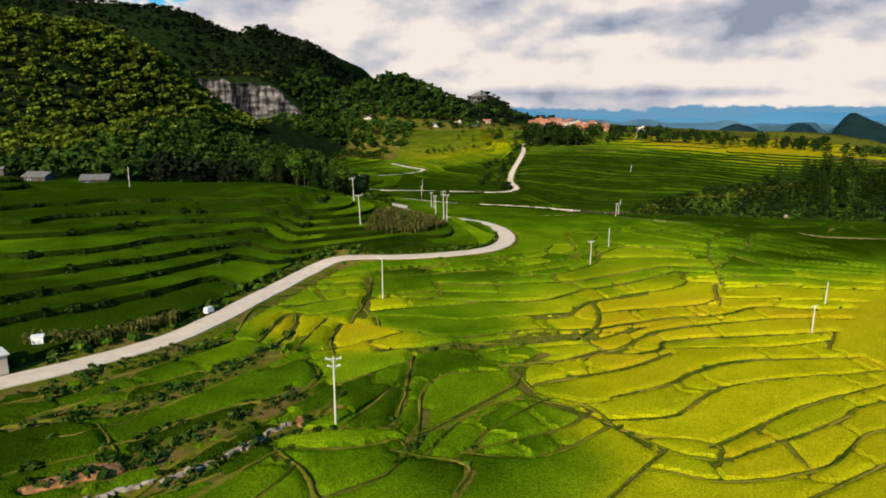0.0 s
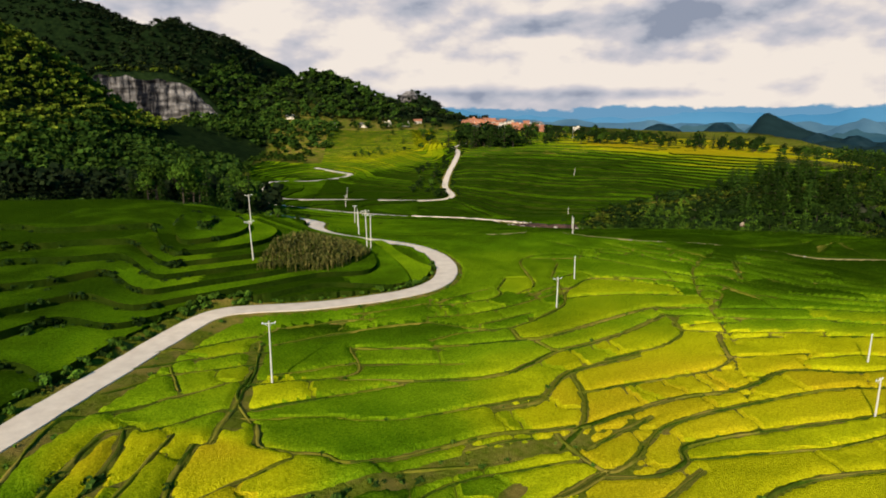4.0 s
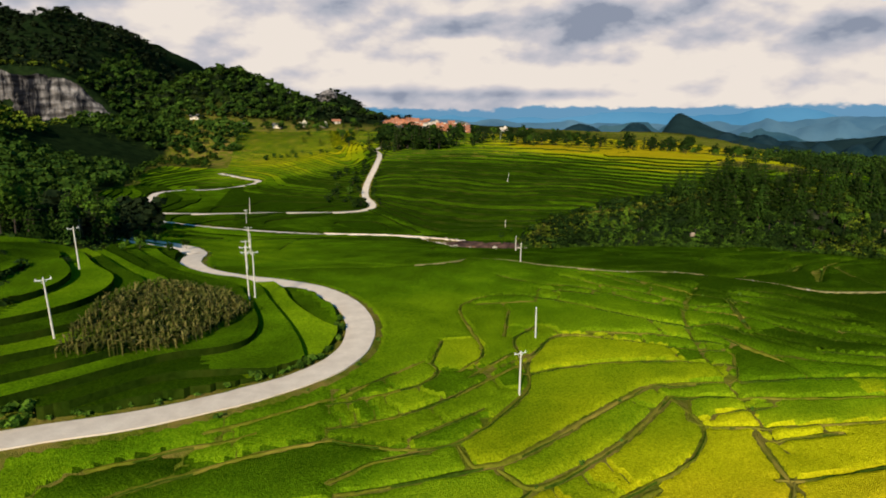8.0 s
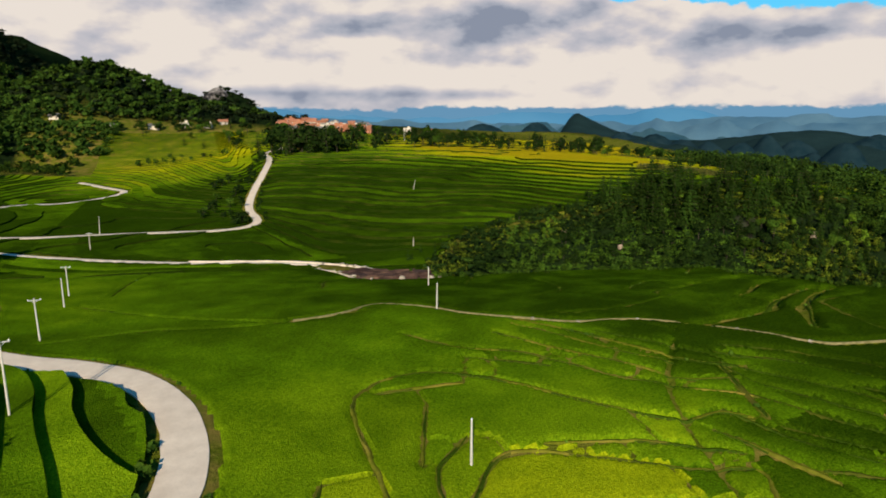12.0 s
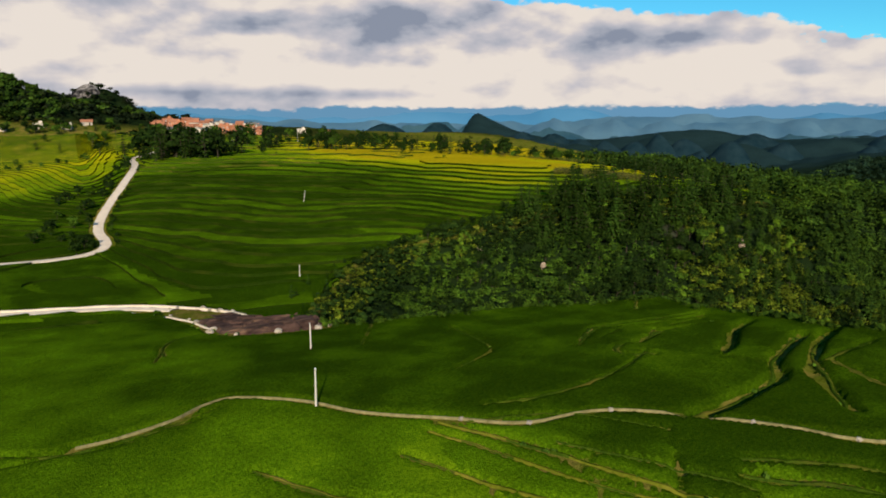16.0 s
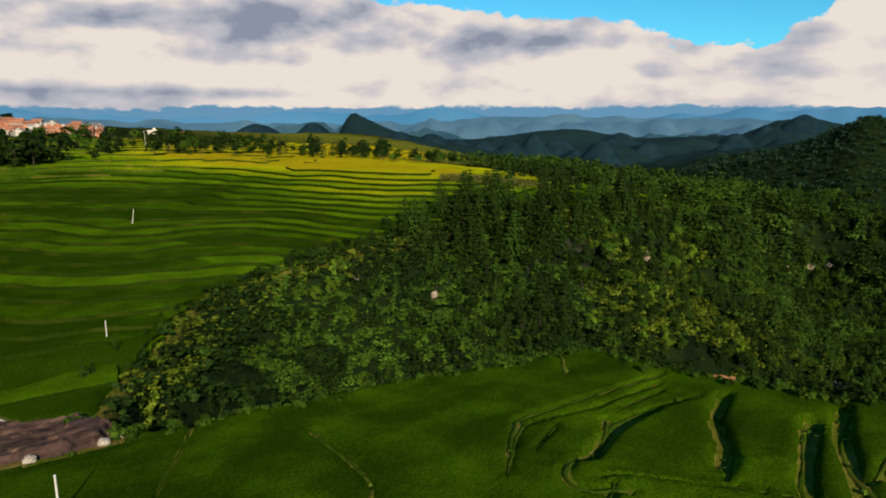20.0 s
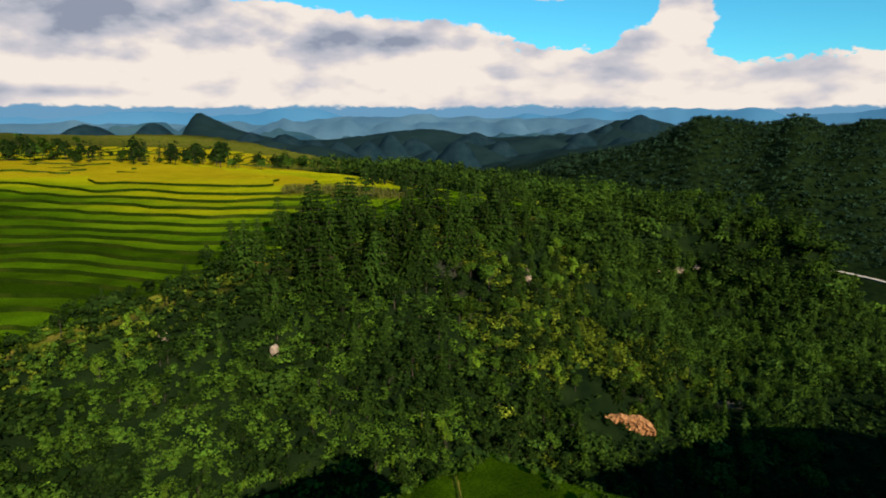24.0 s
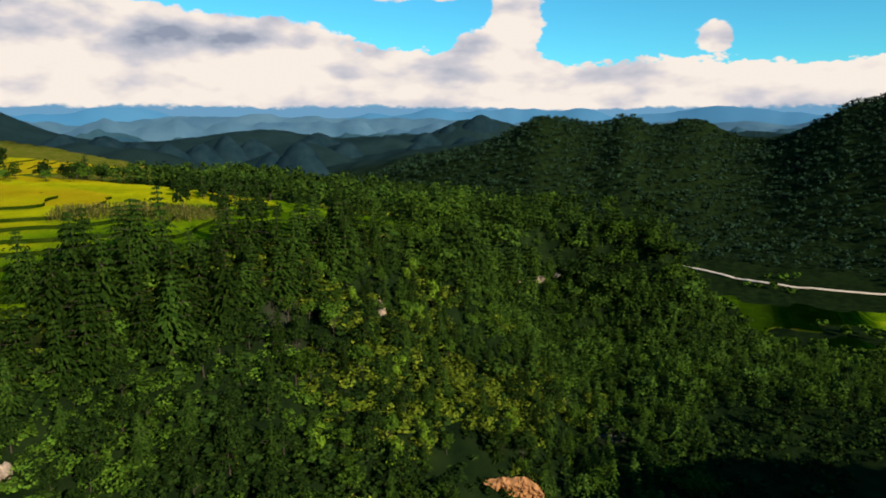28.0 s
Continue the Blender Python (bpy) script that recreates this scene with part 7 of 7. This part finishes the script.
# ---- buildings ----
def house(x, y, turn, w, d, h, roof, brick=False, storeys=2, group="village houses"):
    e = new("house")
    wall_m = BRICK_WALL if brick else (PLASTER if group == "village houses" else SHADED_WALL)
    part("wall", box_bm(w, d, h + 2, 0, 0, h / 2 - 1, 0.03), wall_m, e)
    if roof == "flat":
        bm = box_bm(w + 0.5, d + 0.5, 0.25, 0, 0, h + 0.125, 0.03)
        for sx, sy, lx, ly in ((0, 1, w + 0.5, 0.2), (0, -1, w + 0.5, 0.2), (1, 0, 0.2, d + 0.1), (-1, 0, 0.2, d + 0.1)):
            box_bm(lx, ly, 0.7, sx * (w / 2 + 0.15), sy * (d / 2 + 0.15), h + 0.6, 0, bm)
        part("roof", bm, wall_m, e)
        part("stairhead", box_bm(w * 0.3, d * 0.35, 2.3, w * 0.2, d * 0.15, h + 1.4, 0.03), wall_m, e)
    else:
        bm = bmesh.new()
        a, b, rise = w / 2 + 0.6, d / 2 + 0.7, d * 0.3
        pts = [(-a, -b, h - 0.1), (a, -b, h - 0.1), (a, 0, h + rise), (-a, 0, h + rise), (-a, b, h - 0.1), (a, b, h - 0.1)]
        v = [bm.verts.new(q) for q in pts] + [bm.verts.new((q[0], q[1], q[2] - 0.25)) for q in pts]
        for f in ((0, 1, 2, 3), (3, 2, 5, 4), (7, 6, 9, 8), (8, 9, 10, 11), (1, 0, 6, 7), (4, 5, 11, 10), (0, 3, 9, 6), (3, 4, 10, 9), (2, 1, 7, 8), (5, 2, 8, 11)):
            bm.faces.new([v[i] for i in f])
        part("roof", bm, ROOF_RED if roof == "red" else ROOF_GREY, e)
        for s in (-1, 1):
            g = bmesh.new()
            q = [g.verts.new((s * w * 0.498, yy, zz)) for yy, zz in ((-d / 2, h - 0.05), (d / 2, h - 0.05), (0, h + rise - 0.3))]
            g.faces.new(q)
            part("gable", g, wall_m, e)
    n = max(2, int(w / 3.2))
    for k in range(storeys):
        z = 1.6 + k * 3.0
        if z + 0.8 > h:
            break
        for i in range(n):
            px = -w / 2 + (i + 0.5) * w / n
            if k == 0 and i == n // 2:
                part("door", box_bm(1.1, 0.1, 2.1, px, -d / 2 - 0.02, 1.05, 0.02), BARK, e, "dark wooden door")
                continue
            win = part("window", box_bm(1.3, 0.12, 1.3, px, -d / 2 - 0.01, z, 0.02), WHITE_PAINT, e)
            part("pane", box_bm(1.05, 0.06, 1.05, px, -d / 2 - 0.06, z), DARK_GLASS, win)
    e.matrix_basis = pose(x, y, height(x, y), 0, 0, turn)
    words = {"flat": "flat-roofed", "red": "red-tiled", "grey": "grey-tiled"}[roof]
    return tagged(e, f"{words} {'brick' if brick else ('pale plastered' if group == 'village houses' else 'shade-darkened grey')} village house with small windows", "house", group)


vr = random.Random(11)
for k in range(52):
    col, row = k % 13, k // 13
    x, y = 104 + col * 7.6 + vr.uniform(-3, 3) + row * 4, 764 + row * 22 + vr.uniform(-6, 6) + col * 2.2
    roof = vr.choice(["flat", "flat", "grey", "red", "red"])
    house(x, y, vr.uniform(-30, 25), vr.uniform(6.5, 10), vr.uniform(6, 8), vr.choice([3.2, 3.4, 6.2, 6.4]), roof, vr.random() < 0.32, 3)
for x, y, roof in ((-8, 772, "grey"), (18, 778, "flat"), (38, 772, "flat"), (-40, 770, "grey"), (52, 790, "red"), (-90, 800, "grey"), (240, 800, "flat"), (262, 792, "red")):
    house(x, y, vr.uniform(-20, 20), vr.uniform(6.5, 9), 6, vr.choice([3.0, 3.4]), roof, False, 2)
for x, y, t in ((-176, 256, 10), (-150, 243, -12), (-126, 237, 14)):
    house(x, y, t, vr.uniform(8, 10), 5.5, 2.8, "grey", False, 1, "grey-roofed houses by the wood")


def shed(x, y, turn):
    e = new("shed")
    part("wall", box_bm(5.4, 3.2, 2.6, 0, 0, 1.1, 0.03), PLASTER, e)
    bm = box_bm(6.0, 3.9, 0.14, 0, 0, 2.55, 0.02)
    for i in range(12):
        box_bm(0.06, 3.9, 0.05, -2.75 + i * 0.5, 0, 2.64, 0, bm)
    part("roof", bm, STEEL, e, "ribbed grey sheet roof")
    part("door", box_bm(1.0, 0.08, 1.9, 0.6, -1.63, 0.9, 0.02), BARK, e)
    e.matrix_basis = pose(x, y, height(x, y), 0, 0, turn)
    return tagged(e, "small plastered roadside shed with a sheet roof", "shed")


shed(-60.5, 80.5, 47)


def pump_box(x, y):
    e = new("pump_house")
    part("body", box_bm(1.5, 1.3, 2.3, 0, 0, 0.9, 0.04), WHITE_PAINT, e)
    part("lid", box_bm(1.75, 1.55, 0.14, 0, 0, 2.12, 0.03), WHITE_PAINT, e)
    part("door", box_bm(0.7, 0.05, 1.5, 0, -0.67, 0.85, 0.01), STEEL, e)
    e.matrix_basis = pose(x, y, height(x, y) + 0.7, 0, 0, 25)
    return tagged(e, "small white pump house among field shrubs", "pump house")


pump_box(-58.6, 89.8)


def van(x, y, turn):
    e = new("farm_van")
    bm = box_bm(1.55, 3.4, 1.15, 0, 0, 1.05, 0.12)
    part("body", bm, WHITE_PAINT, e)
    part("cab", box_bm(1.5, 1.3, 0.75, 0, 0.75, 1.75, 0.16), WHITE_PAINT, e)
    part("windscreen", box_bm(1.3, 0.05, 0.5, 0, 1.4, 1.75, 0.01), DARK_GLASS, e)
    part("cover", box_bm(1.5, 1.7, 0.7, 0, -0.8, 1.95, 0.1), WHITE_PAINT, e)
    for s in (-1, 1):
        part("side_window", box_bm(0.04, 0.8, 0.42, s * 0.745, 0.75, 1.8, 0.01), DARK_GLASS, e)
        for yy in (-1.05, 1.15):
            wheel = part("wheel", tube_bm(0.32, 0.32, (s * 0.62, yy, 0.32), (s * 0.84, yy, 0.32), 14), RUBBER, e)
            part("rim", tube_bm(0.17, 0.17, (s * 0.83, yy, 0.32), (s * 0.86, yy, 0.32), 10), STEEL, wheel)
    for s in (-0.55, 0.55):
        part("headlight", tube_bm(0.1, 0.1, (s, 1.69, 0.95), (s, 1.73, 0.95), 10), PORCELAIN, e)
    e.matrix_basis = pose(x, y, height(x, y) + 0.05, 0, 0, turn) @ Matrix.Scale(0.55, 4)
    return tagged(e, "small white farm van parked at the roadside", "van")


van(-41.2, 110.2, -18)


# ---- shrubs by the road and on the bunds ----
rng = np.random.default_rng(77)
road_pts = np.array(MAIN_ROAD[6:])
sel = rng.integers(0, 66, 420)
off = rng.uniform(3.0, 8.5, 420)
tang = np.gradient(road_pts, axis=0)
tang /= np.linalg.norm(tang, axis=1)[:, None]
bx = road_pts[sel, 0] - tang[sel, 1] * off
by = road_pts[sel, 1] + tang[sel, 0] * off
ok = at_grid(FARM, bx, by) < 0.9
woods("roadside_shrubs", "dark green shrubs and weeds on the roadside bank", bx[ok], by[ok], rng.uniform(0.5, 1.9, ok.sum()), ("bush", "bush"), 36, 0.3, LEAF_BROAD, 41)
sx, sy = scatter(-110, 150, 50, 300, 3.1, rng)
ed = at_grid(EDGE, sx, sy)
ok = (ed < -0.15) & (at_grid(ROAD_D, sx, sy) > 0.6) & (at_grid(GORGE, sx, sy) < 0.2) & (away(sx, sy, FOOTPATH)[0] > 1)
woods("bund_weeds", "tufts of weeds growing on the bunds", sx[ok], sy[ok], rng.uniform(0.25, 0.8, ok.sum()), ("bush", "bush"), 12, 0.5, LEAF_BROAD, 42)
foot = BANKS[1].reshape(-1, 4, 3)
foot = foot[(foot[:, 0, 0] < -30) & (foot[:, 0, 1] < 250)]
foot = foot[rng.integers(0, len(foot), 1500)]
foot = foot[rough(foot[:, 0, 0], foot[:, 0, 1], 13, 271, 2) > -0.25]
woods("bank_bushes", "dark bushes and tall weeds on the terrace banks", foot[:, 0, 0], foot[:, 0, 1], rng.uniform(0.6, 1.9, len(foot)), ("bush", "bush"), 26, 0.28, LEAF_SCRUB_SHADE, 53, 1.4, foot[:, 0, 2] - 1.0)
sx, sy = scatter(-60, 8, 48, 104, 1.5, rng)
ok = (at_grid(EDGE, sx, sy) < -0.1) & (at_grid(ROAD_D, sx, sy) > 0.5) & (rough(sx, sy, 7, 281, 2) > -0.2)
woods("verge_grass", "dark green tall grass and bushes on the verges", sx[ok], sy[ok], rng.uniform(0.35, 1.1, ok.sum()), ("bush", "bush"), 14, 0.4, LEAF_WOOD, 54, 1.5)
sx, sy = scatter(-112, -30, 82, 240, 4.6, rng)
ed = at_grid(EDGE, sx, sy)
ok = (ed < 0.3) & (at_grid(ROAD_D, sx, sy) > 2)
woods("terrace_bushes", "dark bushes scattered along the upper terraces", sx[ok], sy[ok], rng.uniform(0.6, 2.0, ok.sum()), ("bush", "bush", "broad"), 30, 0.26, LEAF_WOOD, 43, 1.3)


# ---- the far ridges, a plain backdrop with haze in its blue colours ----
def far_ridge(dist, a0, a1, low, high, seed, jag, mat):
    a = np.linspace(a0, a1, 260)
    el = low + (high - low) * np.clip(0.5 + 1.0 * rough(a, a * 0, jag, seed, 4), 0, 1.15) * (0.85 + 0.15 * np.sin(a * 0.11 + seed))
    x, y = 60 + dist * np.sin(np.radians(a)), 150 + dist * np.cos(np.radians(a))
    rows = []
    for f, dd in ((0.0, 0), (0.55, 60), (0.85, 130), (1.0, 220)):
        k = (dist + dd) / dist
        z = 40 + dist * np.tan(np.radians(-4.5 + (el + 4.5) * f)) + 14 * rough(a, a * 0 + f * 9, 1.1, seed + 3, 2) * f * (1 - f) * 3
        rows.append(np.stack([60 + (x - 60) * k, 150 + (y - 150) * k, z], -1))
    co = np.stack(rows)
    m, n = co.shape[:2]
    ids = np.arange(m * n).reshape(m, n)
    f = np.stack([ids[:-1, :-1], ids[:-1, 1:], ids[1:, 1:], ids[1:, :-1]], -1).reshape(-1, 4)
    return tagged(part("backdrop", mesh_from("backdrop", co.reshape(-1, 3), f, [mat], True), None), "mountain ridges on the horizon, tinted blue for haze", "mountains", kind="structure")


far_ridge(3950, 8, 120, -2.0, -0.55, 5, 2.2, HAZE_NEAR)
far_ridge(4150, -4, 120, -1.2, -0.1, 3, 2.4, HAZE_MID)
far_ridge(4350, -12, 125, -0.6, 0.25, 8, 3.4, HAZE_MID)
far_ridge(4560, -20, 130, -0.1, 0.95, 12, 5.0, HAZE_FAR)
def karst_hill(az, el, dist, wide, long_, turn, seed, power=1.7):
    """A steep wooded limestone hill standing far off in the valley."""
    cx, cy = 100 + dist * math.sin(radians(az)), 215 + dist * math.cos(radians(az))
    top = 40 + dist * math.tan(radians(el))
    R, A = np.meshgrid(np.linspace(0, 2.3, 26), np.linspace(0, 2 * np.pi, 61))
    u, v = R * np.cos(A) * wide, R * np.sin(A) * long_
    c, s = math.cos(radians(turn)), math.sin(radians(turn))
    X, Y = cx + u * c - v * s, cy + u * s + v * c
    R = np.maximum(R + 0.1 * rough(X, Y, wide * 1.3, seed, 2), 0)
    Zk = top - (top + 170) * (1 - np.exp(-R ** power)) + 7 * rough(X, Y, 34, seed + 2, 2) * np.exp(-R)
    Zk[:, 0] = Zk[0, 0]
    m, n = Zk.shape
    ids = np.arange(m * n).reshape(m, n)
    f = np.stack([ids[:-1, :-1], ids[:-1, 1:], ids[1:, 1:], ids[1:, :-1]], -1).reshape(-1, 4)
    ob = part("karst_hill", mesh_from("karst_hill", np.stack([X, Y, Zk], -1).reshape(-1, 3), f, [HAZED_KARST], True), None)
    return tagged(ob, "steep dark wooded limestone hill tinted with blue haze", "hill", "hills of the far valley")


for k, (az, el, dist, wide, long_, turn, power) in enumerate((
        (47.6, -1.35, 2100, 62, 90, 20, 1.5), (45.6, -2.0, 2050, 90, 120, 0, 1.6), (49.6, -1.75, 2200, 130, 120, 30, 1.9), (53.3, -2.0, 1500, 85, 110, 0, 1.7), (51.2, -2.7, 1550, 90, 90, 0, 1.7),
        (60.6, -1.4, 2500, 190, 140, 20, 1.6), (68.8, 0.25, 2560, 150, 200, 15, 1.5), (66.2, -0.5, 2560, 130, 130, 0, 1.8), (64.0, -1.15, 2450, 150, 120, 0, 1.7), (43.0, -2.0, 1950, 120, 120, 0, 1.8),
        (38.6, -1.35, 2500, 190, 150, 40, 1.6), (41.0, -1.9, 2300, 110, 140, 0, 1.8), (57.2, -1.95, 2100, 130, 100, 0, 1.8), (63.2, -2.1, 1900, 150, 120, 10, 1.6), (67.5, -1.7, 1800, 130, 150, 0, 1.8),
        (36.0, -1.2, 2900, 160, 150, 0, 1.7), (55.0, -1.25, 3000, 260, 150, 0, 1.6), (28.5, -0.35, 3600, 170, 150, 0, 1.7), (24.0, -0.5, 3700, 240, 150, 0, 1.6))):
    karst_hill(az, el, dist, wide, long_, turn, 300 + k * 3, power)
# valley road under the eastern range
vp = np.array(VALLEY_ROAD)
ob = part("road", ribbon(VALLEY_ROAD, 1.8, at_grid(Z, vp[:, 0], vp[:, 1]), 1.2, 61), None)
tagged(ob, "pale road along the foot of the eastern range", "road", kind="structure")
